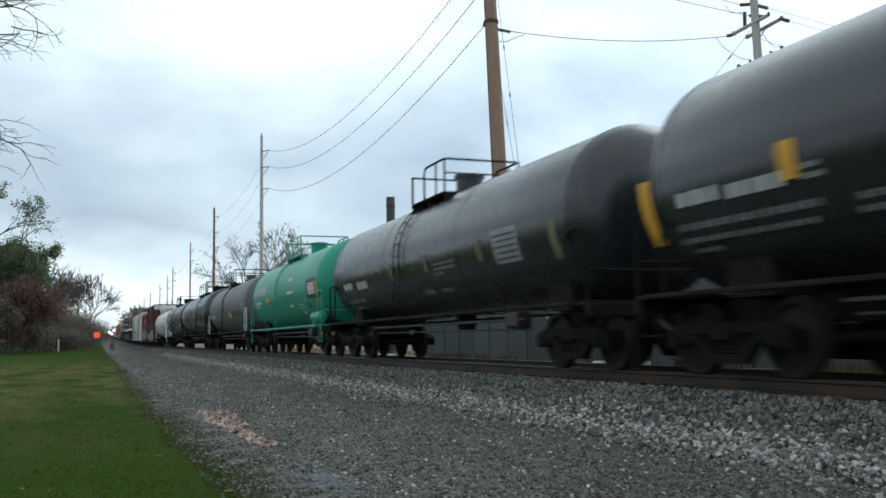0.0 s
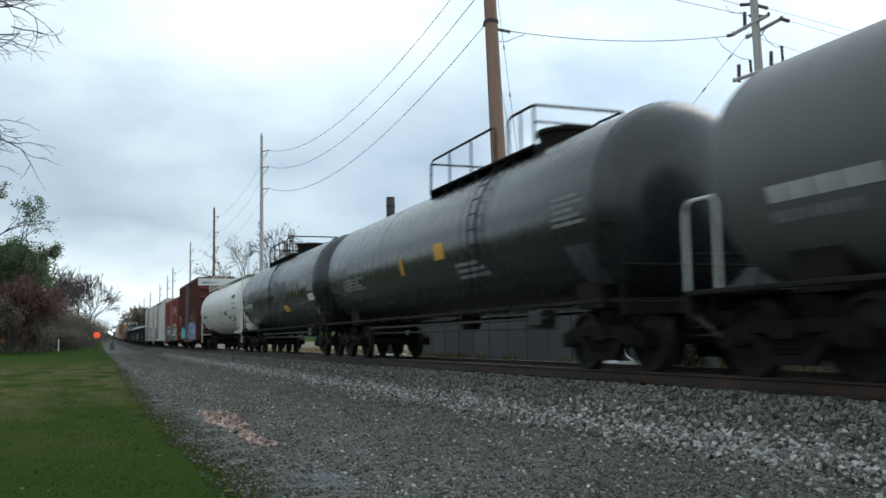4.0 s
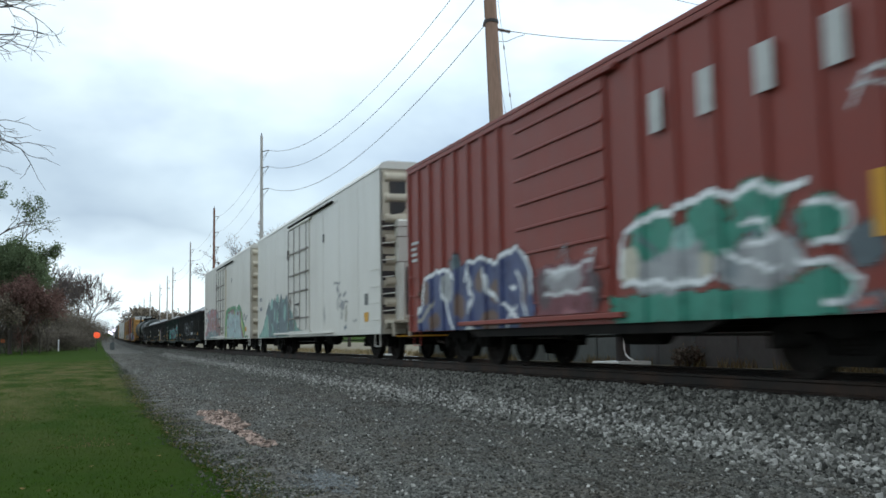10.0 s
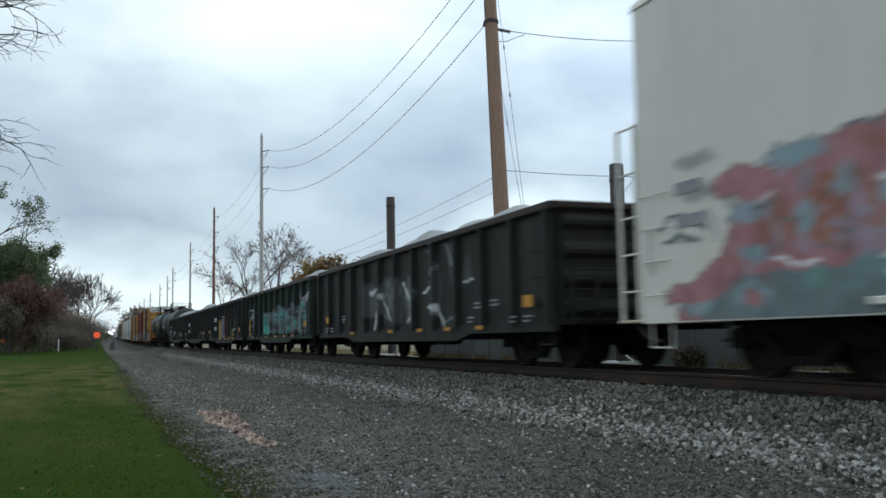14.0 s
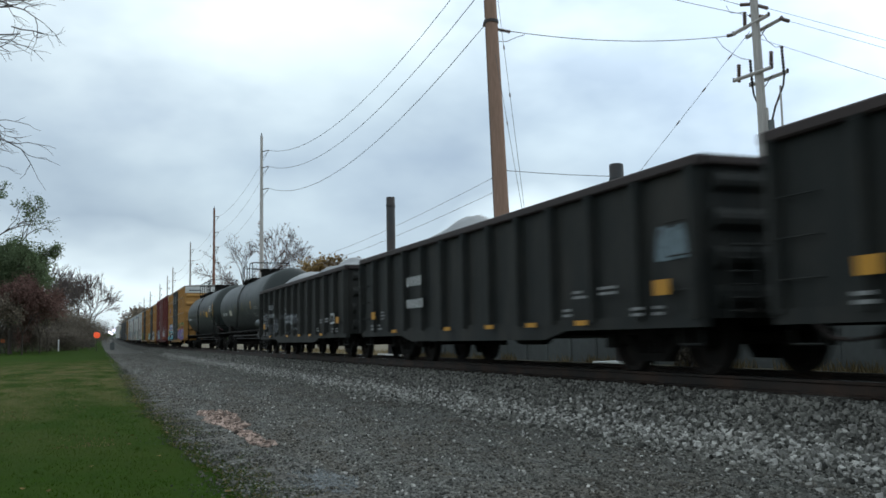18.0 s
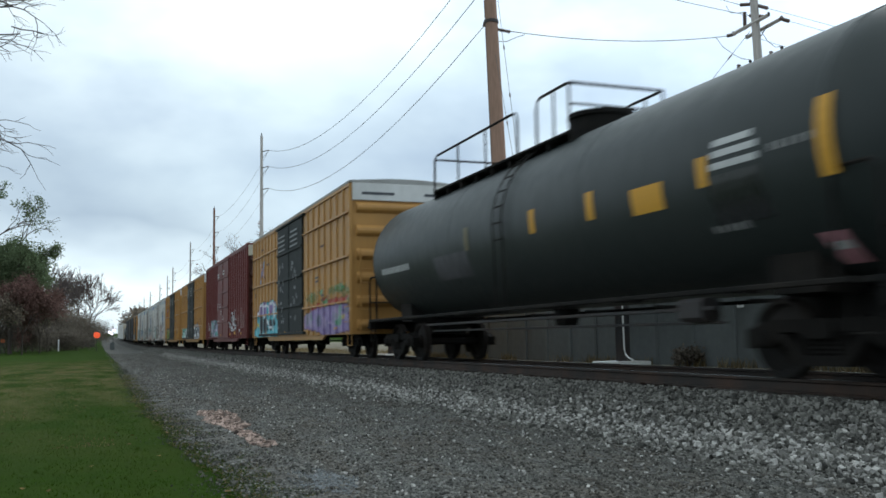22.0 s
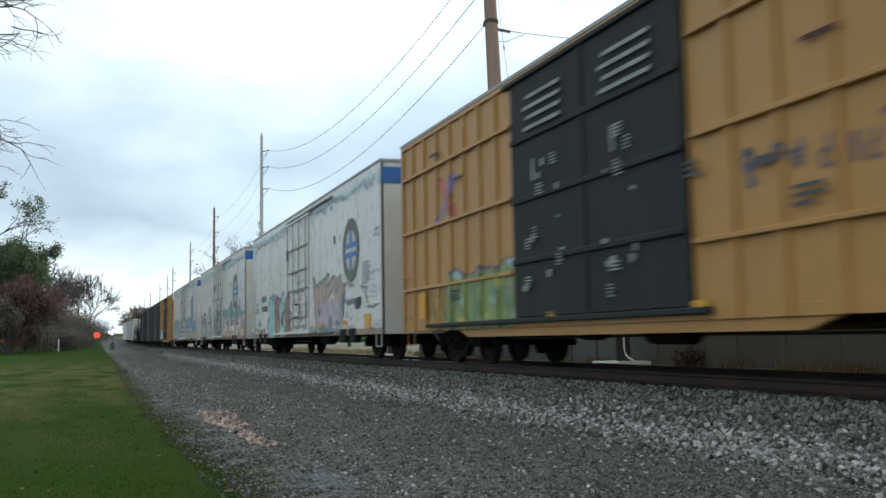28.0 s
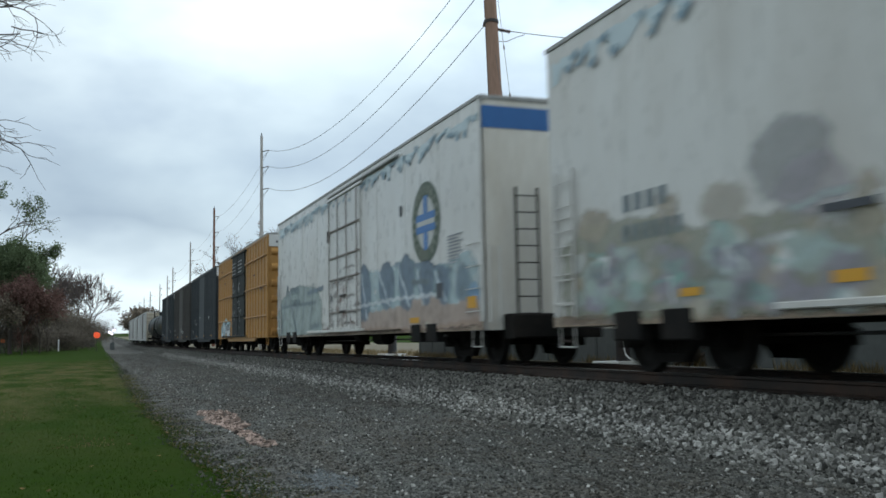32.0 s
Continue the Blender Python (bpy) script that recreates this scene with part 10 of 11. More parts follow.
# maroon box car
car, L = box_car(320.0, 336.6, "maroon ribbed box car with silver graffiti", P_MAROON, 5.02, (6.2, 10.6), P_MAROON, dict(leaf=2, cross=(1.6, 2.4, 3.2, 4.0), d=0.06, rods=()), 0.62, SPRAY["sand"], end_paint=P_BROWNDOOR)
p = Piece(car, GX_ - 0.006, L, 3.2, 6.1, 0.7, 2.9)
p.line("greyl", 0.12, (5.70, 1.39), (5.28, 1.43), (4.78, 1.18))
p.dab("greyl", 5.12, 1.71, 0.24, 0.28, 0.7)
p.dab("greyl", 4.61, 1.73, 0.24, 0.35, 0.75)
p.dab("greyl", 4.08, 1.81, 0.22, 0.28, 0.7)
p.dab("white", 4.73, 1.89, 0.12, 0.16, 0.6)
p.dab("white", 4.33, 1.56, 0.12, 0.23, 0.6)
p.line("white", 0.07, (5.24, 1.95), (4.85, 1.97), (4.69, 1.52), (4.90, 1.18), strength=0.7)
p.line("white", 0.07, (4.47, 2.06), (4.39, 1.50), (4.07, 1.26), strength=0.7)
p.line("white", 0.06, (3.90, 1.99), (3.83, 1.51), (3.64, 1.23), strength=0.6)
p.line("white", 0.06, (5.70, 1.31), (5.03, 1.12), (4.66, 1.03), (3.85, 1.25), (3.65, 1.17), strength=0.75)
p.dab("maroond", 4.75, 1.60, 0.10, 0.16, 0.7)
p.dab("maroond", 4.21, 1.62, 0.08, 0.18, 0.7)
p.dab("greyl", 3.53, 1.38, 0.22, 0.17, 0.4)
p.dab("pinkp", 3.79, 2.10, 0.21, 0.09, 0.7)
p.line("white", 0.03, (3.93, 1.65), (3.51, 1.66))
plate(car, p.x - 0.004, 3.41 - L / 2, 3.91 - L / 2, 0.90, 1.02, M_YELLOW, "reflector")
p.lay("silver spray-painted graffiti")
graffiti(car, GX_ - 0.004, 10.3 - L / 2, 14.0 - L / 2, 0.72, 1.9, 4, ("grey", "teal", "lilac", "slate"), "slate", 92, None, "white", 0.22)
for q, z in ((7.0, 4.15), (9.2, 4.1)):
    lines(car, -HALF - 0.12, q - L / 2, q + 1.0 - L / 2, z, z + 0.3, 2, M_WHITE, int(q))
for q, z, n in ((8.8, 2.4, 2), (9.8, 2.3, 3), (7.6, 1.7, 2), (8.4, 2.0, 2)):
    lines(car, -HALF - 0.12, q - L / 2, q + 0.4 - L / 2, z, z + 0.15 * n, n, M_WHITE, int(q * 3))
for q, z, n in ((1.2, 1.2, 9), (2.2, 1.3, 5), (0.5, 1.2, 6)):
    lines(car, GX_, q - L / 2, q + 0.5 - L / 2, z, z + 0.11 * n, n, M_FADED, int(q * 5))
side_bits(car, L, 93, M_WHITE, 4, 1.3, 6, GX_)
# ochre cars again
car, L = ochre(338.4, 354.3, (6.0, 10.4), 101)
graffiti(car, GY, 2.2 - L / 2, 5.6 - L / 2, 0.75, 1.7, 4, ("white", "black"), "black", 102, "grey", "white", 0.24)
graffiti(car, GY, 10.8 - L / 2, 14.4 - L / 2, 0.75, 1.55, 4, ("mint", "white"), "black", 103, "teal", "white", 0.24)
car, L = ochre(356.35, 372.6, (5.45, 10.25), 111)
p = Piece(car, GY - 0.004, L, 10.35, 15.0, 0.7, 2.7)
p.line("salmon", 0.12, (14.36, 4.00), (13.46, 3.36), (13.13, 3.08), strength=0.6)
p.line("navyb", 0.10, (13.34, 3.85), (13.72, 3.50), (14.22, 3.15), strength=0.6)
p.dab("violet", 13.71, 3.63, 0.25, 0.35, 0.5)
p.line("salmon", 0.08, (14.30, 3.44), (13.30, 3.20), strength=0.5)
p.fill("limeg", ((10.06, 1.61), (10.07, 1.78), (10.10, 1.04), (10.12, 0.72), (10.26, 1.31), (10.27, 1.89), (10.83, 1.84), (11.14, 1.66), (11.32, 1.75), (11.85, 1.80), (12.20, 1.73), (12.43, 1.68), (12.81, 1.82), (13.30, 1.80), (13.49, 1.57), (13.61, 0.60)), ((10.13, 0.62), (12.07, 0.60), (13.61, 0.60)))
p.line("violetd", 0.06, (13.40, 1.65), (13.21, 1.84), (12.73, 1.81), (12.46, 1.64), strength=0.8)
p.line("violetd", 0.06, (12.21, 1.70), (11.85, 1.80), (11.26, 1.76), strength=0.8)
p.line("violetd", 0.05, (10.95, 1.75), (10.65, 1.85), (10.16, 1.87), (10.09, 1.71), strength=0.8)
p.dab("sky", 10.43, 1.80, 0.20, 0.08, 0.7)
p.dab("sky", 12.89, 1.72, 0.19, 0.08, 0.7)
p.dab("sky", 11.17, 1.24, 0.20, 0.15, 0.7)
p.dab("sky", 10.28, 0.98, 0.15, 0.10, 0.6)
p.dab("sky", 12.61, 1.26, 0.12, 0.11, 0.7)
p.dab("yellow", 10.91, 1.50, 0.14, 0.10, 0.6)
p.dab("yellow", 12.61, 0.79, 0.15, 0.13, 0.6)
p.dab("yellow", 11.57, 0.90, 0.16, 0.10, 0.5)
p.dab("greend", 12.92, 1.28, 0.16, 0.18, 0.8)
p.dab("greend", 12.03, 1.22, 0.11, 0.38, 0.6)
p.dab("greend", 11.29, 1.32, 0.22, 0.09, 0.8)
p.dab("greend", 10.59, 1.13, 0.16, 0.07, 0.7)
p.dab("greend", 13.12, 0.80, 0.13, 0.16, 0.6)
p.dab("greend", 10.85, 0.74, 0.28, 0.07, 0.6)
p.line("greend", 0.05, (10.80, 1.35), (10.77, 1.01), strength=0.7)
p.line("violetd", 0.04, (10.69, 1.34), (10.30, 1.36), strength=0.7)
plate(car, p.x - 0.004, 14.61 - L / 2, 14.99 - L / 2, 0.95, 1.49, M_YELLOW, "reflector")
r = random.Random(83)
for n in range(8):
    q = 10.6 + 0.5 * n
    p.line(r.choice(("slate", "greend", "black")), r.uniform(0.04, 0.08), (q, 0.85), (q + r.uniform(-0.1, 0.3), 1.2), (q + r.uniform(0.0, 0.4), 1.5), strength=0.75)
    p.line("lime", 0.05, (q + 0.2, 0.9), (q + 0.3, 1.4), strength=0.7)
p.lay("lime graffiti with dark outlines")
p = Piece(car, -HALF - 0.062, L, 12.7, 14.2, 2.8, 3.9)
p.line("red", 0.16, (13.0, 2.95), (13.4, 3.35), (13.85, 3.75))
p.line("violet", 0.15, (13.9, 2.95), (13.4, 3.35), (13.05, 3.75))
p.dab("rust", 13.42, 3.35, 0.22, 0.18, 0.6)
p.lay("faded salmon and violet sprayed cross")
for q in (1.7, 2.3, 2.9, 3.6, 4.3):
    scribble(car, -HALF - 0.06, q - L / 2, q + 0.42 - L / 2, 2.1, 2.5, "navy", 0.06, int(q * 11), 2)
plate(car, GY, 0.4 - L / 2, 0.9 - L / 2, 0.9, 1.6, M_YELLOW, "yellow_plate")
plate(car, GY, 1.4 - L / 2, 1.9 - L / 2, 1.2, 1.5, M_DARKMARK, "notice")

# white refrigerator cars with a round emblem


EMB = [(374.4, 394.0, (8.2, 11.47), (2.85, 3.0)), (396.5, 415.75, (8.0, 11.3), (3.1, 3.05)), (418.5, 438.4, (8.15, 11.45), (3.0, 3.0))]
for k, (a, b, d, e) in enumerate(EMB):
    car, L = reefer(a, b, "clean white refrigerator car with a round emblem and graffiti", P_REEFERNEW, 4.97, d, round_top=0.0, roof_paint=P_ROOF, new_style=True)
    gx = -HALF - 0.012
    scribble(car, gx, 1.0 - L / 2, 9.0 - L / 2, 0.7, 1.0, "sand", 0.1, 300 + k, 3)
    part("blue_panel", Mesh().box(-HALF + 0.04, HALF - 0.04, -L / 2 - 0.012, -L / 2, 4.42, 4.84), P_BLUE, car, "blue panel across the top of the end")
    jag_strip(car, L, 4.78, 4.36, P_ICE, 120 + k)
    emblem(car, e[0] - L / 2, e[1], 0.89)
    lines(car, gx, 0.9 - L / 2, 1.7 - L / 2, 2.0, 2.6, 9, SPRAY["grey"], 121)
    bars(car, gx, 16.2 - L / 2, 17.3 - L / 2, 2.15, 2.38, 4, SPRAY["slate"], 122, "company_mark", 0.5)
    bars(car, gx, 15.9 - L / 2, 17.3 - L / 2, 1.75, 1.97, 6, SPRAY["slate"], 123, gap=0.5)
    plate(car, gx, 4.6 - L / 2, 4.75 - L / 2, 3.35, 3.6, M_DARKMARK, "vent_plate")
    plate(car, gx, 2.0 - L / 2, 2.4 - L / 2, 1.35, 1.65, M_DARKMARK, "notice")
    for q in (2.4, 3.4, L - 3.5, L - 2.4):
        part("jacking_pad", Mesh().box(-HALF - 0.03, -HALF + 0.15, q - L / 2, q + 0.62 - L / 2, 0.45, 0.84, 0.02), P_UNDER, car)
    ladder(car, L / 2 - 0.75, L / 2 - 0.2, -HALF - 0.05, 0.8, 3.0, 6, P_REEFERNEW, along_y=True)
    r = random.Random(700 + k)
    p = Piece(car, -HALF - 0.036, L, d[0] + 0.02, d[1] - 0.02, 0.86, 3.6)
    for z in (1.0, 1.3, 1.75, 2.2, 2.55):
        a = d[0] + r.uniform(0.1, 0.6)
        p.line("umber", r.uniform(0.02, 0.05), (a, z), (a + r.uniform(1.0, 2.4), z + r.uniform(-0.02, 0.02)), strength=0.6)
    for _ in range(26):
        p.dab(r.choice(("umber", "rustp", "greyd", "salmonp")), r.uniform(*d), 0.9 + 1.9 * r.random() ** 1.5, r.uniform(0.04, 0.3), r.uniform(0.03, 0.12), r.uniform(0.2, 0.5))
    for q in (d[0] + 0.12, (d[0] + d[1]) / 2, d[1] - 0.12, d[0] + 1.0):
        p.line("umber", 0.03, (q, 0.9), (q + 0.02, r.uniform(1.8, 3.4)), strength=0.45)
    if k == 0:
        p.shape("rustp", (12.34, 1.53), (12.04, 2.08), (11.53, 2.24), (11.19, 2.10), (11.28, 1.63), (11.41, 1.45), (11.00, 0.87), (10.64, 0.79), (10.70, 0.66), (11.76, 0.63), (12.00, 0.77), (12.16, 1.24))
        p.line("slateb", 0.08, (12.33, 1.60), (12.06, 2.08), (11.53, 2.27), (11.15, 2.11))
        p.line("slateb", 0.07, (12.15, 1.31), (12.00, 0.77), (11.70, 0.63))
        p.dab("slate", 11.15, 1.53, 0.16, 0.10)
        p.line("slateb", 0.06, (11.59, 1.40), (11.25, 1.25))
        p.dab("grey", 7.75, 1.36, 0.11, 0.11, 0.3)
    p.lay("rust-brown grime on the door")
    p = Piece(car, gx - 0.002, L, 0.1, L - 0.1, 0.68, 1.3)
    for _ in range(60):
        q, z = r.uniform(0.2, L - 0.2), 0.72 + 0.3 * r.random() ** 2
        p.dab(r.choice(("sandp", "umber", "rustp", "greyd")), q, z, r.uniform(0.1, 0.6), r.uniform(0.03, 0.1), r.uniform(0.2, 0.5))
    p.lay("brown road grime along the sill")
    if k:
        ladder(car, -0.95, -0.5, -L / 2 - 0.12, 0.8, 3.3, 8, P_UNDER)
        part("end_rail", Mesh().tube([(-1.5, -L / 2 - 0.12, 0.8), (-1.5, -L / 2 - 0.12, 2.2), (-1.3, -L / 2 - 0.12, 2.2), (-1.3, -L / 2 - 0.12, 0.8)], 0.02, 5), P_REEFERNEW, car)
        part("end_box", Mesh().box(-1.2, 0.6, -L / 2 - 0.45, -L / 2 - 0.02, 0.5, 0.95, 0.03), P_UNDER, car)
    if k == 0:
        p = Piece(car, gx - 0.004, L, 0.1, 8.18, 0.68, 3.6)
        p.dab("sandp", 3.08, 2.11, 0.39, 0.09, 0.5)
        p.dab("slate", 2.73, 2.01, 0.20, 0.05, 0.6)
        p.shape("salmonp", (7.57, 2.51), (7.16, 2.38), (6.90, 2.22), (6.63, 2.36), (6.21, 2.36), (5.89, 2.45), (5.44, 2.50), (5.31, 2.21), (4.89, 2.41), (4.62, 2.45), (4.51, 2.28), (4.13, 2.40), (4.00, 2.39), (3.92, 2.23), (3.76, 2.13), (3.49, 2.12), (3.48, 1.89), (3.73, 1.79), (3.83, 1.13), (3.79, 0.86), (4.25, 0.74), (6.82, 0.69), (7.16, 1.00), (7.38, 1.88))
        p.shape("lilacp", (6.94, 1.58), (5.94, 1.66), (5.20, 1.74), (4.31, 1.68), (3.76, 1.32), (3.77, 0.86), (6.99, 0.74), (7.06, 1.16), strength=0.9)
        p.line("slate", 0.11, (7.55, 2.56), (7.32, 1.88), (7.23, 1.35), (6.97, 0.60))
        p.line("slate", 0.08, (7.55, 2.54), (6.90, 2.22), (6.54, 2.34), (6.28, 2.35))
        p.line("slate", 0.09, (6.28, 2.33), (5.86, 2.43), (5.39, 2.51))
        p.line("slate", 0.08, (5.86, 1.65), (5.68, 2.11), (5.17, 2.27), (4.68, 2.42))
        p.line("slate", 0.07, (5.48, 1.85), (4.91, 2.01), (4.64, 2.27))
        p.line("slate", 0.07, (4.53, 1.92), (4.21, 2.20), (3.95, 2.38))
        p.line("slate", 0.07, (3.95, 2.37), (4.04, 2.11), (4.35, 1.94))
        p.line("slate", 0.07, (3.89, 1.81), (3.71, 2.06), (3.42, 2.11))
        p.line("slate", 0.07, (6.80, 1.57), (6.73, 2.16), (6.38, 2.33))
        p.line("slate", 0.06, (6.25, 1.77), (6.15, 2.09), (5.81, 2.40))
        p.line("slate", 0.07, (5.07, 1.73), (4.88, 1.49), (4.77, 1.33))
        p.line("slate", 0.06, (4.01, 1.76), (4.09, 1.35), (3.95, 1.00))
        p.dab("slate", 3.65, 1.75, 0.19, 0.16)
        p.dab("slate", 3.77, 1.46, 0.13, 0.27)
        p.line("slate", 0.11, (3.37, 1.57), (2.74, 1.58), (2.33, 1.56))
        plate(car, gx, 1.80 - L / 2, 2.10 - L / 2, 1.43, 1.67, M_DARKMARK, "notice")
        p.dab("slate", 6.69, 1.40, 0.24, 0.12)
        p.dab("slate", 6.31, 0.92, 0.56, 0.10)
        p.dab("slate", 6.00, 0.73, 0.68, 0.13)
        p.dab("slate", 5.00, 0.75, 0.58, 0.13)
        p.dab("slate", 4.35, 1.02, 0.29, 0.08)
        p.dab("slate", 5.25, 1.03, 0.17, 0.27)
        p.dab("slate", 4.20, 0.74, 0.35, 0.11, 0.8)
        p.line("white", 0.05, (5.27, 1.74), (4.99, 1.83), (4.80, 1.77))
        p.line("white", 0.04, (5.04, 0.65), (4.99, 0.91), (4.73, 0.90), strength=0.5)
        plate(car, p.x - 0.004, 6.38 - L / 2, 6.88 - L / 2, 0.93, 1.07, M_YELLOW, "reflector")
        plate(car, p.x - 0.004, 3.29 - L / 2, 3.79 - L / 2, 0.95, 1.07, M_YELLOW, "reflector")
        p.dab("pink", 2.87, 1.13, 0.13, 0.06, 0.35)
        p.dab("grey", 3.25, 1.22, 0.18, 0.11, 0.35)
        p.line("slate", 0.04, (1.87, 1.99), (1.69, 1.90), (1.62, 1.75), strength=0.6)
        p.line("slate", 0.04, (1.58, 1.88), (1.22, 1.90), strength=0.6)
        p.line("slate", 0.04, (1.44, 1.81), (1.39, 1.64), (1.19, 1.63), strength=0.6)
        p.line("slate", 0.03, (1.31, 1.39), (1.01, 1.41), strength=0.5)
        p.line("slate", 0.06, (0.49, 3.27), (0.12, 3.34), (-0.20, 3.38), strength=0.7)
        p.line("slate", 0.05, (0.53, 3.12), (0.35, 3.20), strength=0.7)
        p.line("slate", 0.06, (0.21, 3.17), (-0.07, 3.18), (0.01, 3.01), strength=0.7)
        p.line("slate", 0.05, (1.70, 1.95), (1.37, 1.87), (1.31, 1.53), (1.19, 1.53), strength=0.8)
        p.line("slate", 0.05, (1.16, 1.36), (0.77, 1.37), (0.33, 1.38), strength=0.7)
        p.line("slate", 0.02, (1.02, 2.24), (0.34, 2.21), strength=0.4)
        p.line("slate", 0.02, (1.03, 2.08), (0.57, 2.06), strength=0.4)
        p.line("slate", 0.02, (1.04, 1.92), (0.36, 1.90), strength=0.4)
        p.line("slate", 0.02, (1.05, 1.76), (0.38, 1.73), strength=0.4)
        p.line("slate", 0.02, (1.06, 1.64), (0.38, 1.61), strength=0.4)
        p.lay("salmon and lilac graffiti with dark outlines")
        plate(car, gx, 0.95 - L / 2, 1.5 - L / 2, 0.82, 1.2, M_YELLOW, "yellow_plate")
        p = Piece(car, gx - 0.004, L, 11.49, 18.9, 0.68, 2.6)
        p.line("slateb", 0.17, (15.75, 1.03), (15.77, 1.31), (15.38, 1.36), (15.46, 1.77), (15.41, 2.11), (15.09, 2.25), (14.88, 2.18), (14.83, 1.50), (14.73, 2.01), (14.59, 2.26), (14.39, 2.29), (14.33, 2.08))
        p.shape("mint", (15.82, 1.33), (15.34, 1.36), (15.43, 1.77), (15.40, 2.11), (15.09, 2.23), (14.88, 2.17), (14.82, 1.89), (14.83, 1.43), (14.73, 2.01), (14.59, 2.24), (14.39, 2.26), (14.32, 2.14), (14.29, 1.57), (14.22, 1.07), (14.08, 0.68), (14.63, 0.64), (15.43, 0.63), (15.70, 0.99))
        p.line("slateb", 0.14, (14.19, 1.68), (14.14, 2.02), (13.95, 2.20), (13.69, 2.18), (13.35, 2.10), (13.13, 2.07), (12.95, 2.03), (12.71, 2.27), (12.54, 2.28))
        p.shape("rustp", (14.27, 1.57), (14.14, 2.02), (13.93, 2.17), (13.69, 2.15), (13.36, 2.08), (13.31, 1.58), (13.31, 1.01), (13.42, 0.76), (13.72, 0.69), (14.06, 0.77), (14.15, 1.06))
        p.shape("mint", (13.23, 1.57), (13.25, 1.88), (12.98, 1.95), (12.74, 2.24), (12.58, 2.25), (12.62, 2.02), (12.43, 2.04), (12.34, 1.82), (12.42, 1.67), (12.87, 1.58), (12.94, 1.26), (12.91, 1.10), (12.32, 1.10), (12.36, 0.65), (13.24, 0.67), (13.29, 0.98), (13.19, 1.17))
        p.line("slateb", 0.09, (14.14, 0.79), (13.72, 0.66), (13.31, 0.76))
        p.line("slateb", 0.08, (13.26, 1.57), (13.19, 1.28), (12.94, 1.20))
        p.line("slateb", 0.07, (12.95, 1.54), (12.60, 1.59), (12.33, 1.60))
        p.line("slateb", 0.08, (14.82, 1.89), (14.82, 1.43))
        p.line("slateb", 0.06, (14.65, 1.06), (14.64, 0.81), (14.53, 0.65), strength=0.8)
        p.line("slateb", 0.09, (14.35, 2.08), (14.29, 1.57), (14.20, 1.07), (14.11, 0.70))
        p.line("slateb", 0.10, (15.77, 1.31), (15.83, 1.17), (15.67, 0.95), (15.54, 0.66))
        p.dab("slateb", 13.76, 1.48, 0.08, 0.13, 0.7)
        p.dab("greend", 12.65, 1.31, 0.22, 0.20)
        p.line("slate", 0.04, (12.87, 1.49), (12.42, 1.52))
        p.line("umber", 0.05, (14.36, 1.70), (13.57, 1.72))
        p.line("umber", 0.03, (14.37, 1.49), (13.61, 1.50), strength=0.6)
        plate(car, p.x - 0.004, 13.15 - L / 2, 13.55 - L / 2, 0.96, 1.06, M_YELLOW, "reflector")
        p.line("grey", 0.02, (15.69, 1.09), (14.40, 1.05), strength=0.6)
        p.line("slate", 0.03, (12.78, 1.03), (12.57, 1.04))
        p.line("slate", 0.05, (18.52, 2.08), (18.24, 2.18), (18.17, 1.91), strength=0.7)
        p.line("slate", 0.05, (18.62, 1.87), (18.08, 1.90), (18.28, 1.63), strength=0.7)
        p.line("slate", 0.05, (18.92, 1.77), (18.01, 1.73), strength=0.5)
        p.shape("blue", (18.21, 1.22), (17.92, 1.30), (17.78, 1.44), (17.62, 1.29), (17.28, 1.20), (17.55, 1.16), (17.71, 1.14), strength=0.75)
        p.dab("sand", 16.81, 0.93, 0.57, 0.08, 0.5)
        p.dab("salmonp", 16.60, 0.88, 0.28, 0.15, 0.5)
        p.line("slate", 0.03, (16.05, 2.17), (15.56, 2.03), strength=0.7)
        p.shape("rustp", (12.34, 1.53), (12.04, 2.08), (11.53, 2.24), (11.19, 2.10), (11.28, 1.63), (11.41, 1.45), (11.00, 0.87), (10.64, 0.79), (10.70, 0.66), (11.76, 0.63), (12.00, 0.77), (12.16, 1.24))
        p.line("slateb", 0.08, (12.33, 1.60), (12.06, 2.08), (11.53, 2.27), (11.15, 2.11))
        p.line("slateb", 0.07, (12.15, 1.31), (12.00, 0.77), (11.70, 0.63))
        p.dab("slate", 11.15, 1.53, 0.16, 0.10)
        p.line("slateb", 0.06, (11.59, 1.40), (11.25, 1.25))
        p.dab("grey", 7.75, 1.36, 0.11, 0.11, 0.3)
        p.lay("fat mint and rust letters with dark rims")
    elif k == 1:
        p = Piece(car, gx - 0.004, L, 0.1, 7.98, 0.68, 3.1)
        p.fill("mintd", ((-0.36, 1.97), (0.17, 2.00), (0.78, 1.96), (1.14, 2.09), (1.64, 2.32), (2.08, 2.35), (2.70, 2.27), (3.25, 2.01), (3.74, 2.19), (4.17, 2.61), (4.76, 2.58), (5.23, 2.30), (5.91, 2.16), (6.97, 2.33), (7.69, 2.26), (8.36, 1.86)), ((-0.29, 0.99), (3.47, 0.77), (8.42, 0.92)), 0.85)
        p.fill("greyl", ((-0.36, 1.63), (0.17, 1.66), (0.78, 1.62), (1.14, 1.75), (1.64, 1.98), (2.08, 2.01), (2.70, 1.93), (3.25, 1.67), (3.74, 1.85), (4.17, 2.27), (4.76, 2.24), (5.23, 1.96), (5.91, 1.82), (6.97, 1.99), (7.69, 1.92), (8.36, 1.52)), ((-0.3, 0.9), (8.5, 0.9)), 0.8)
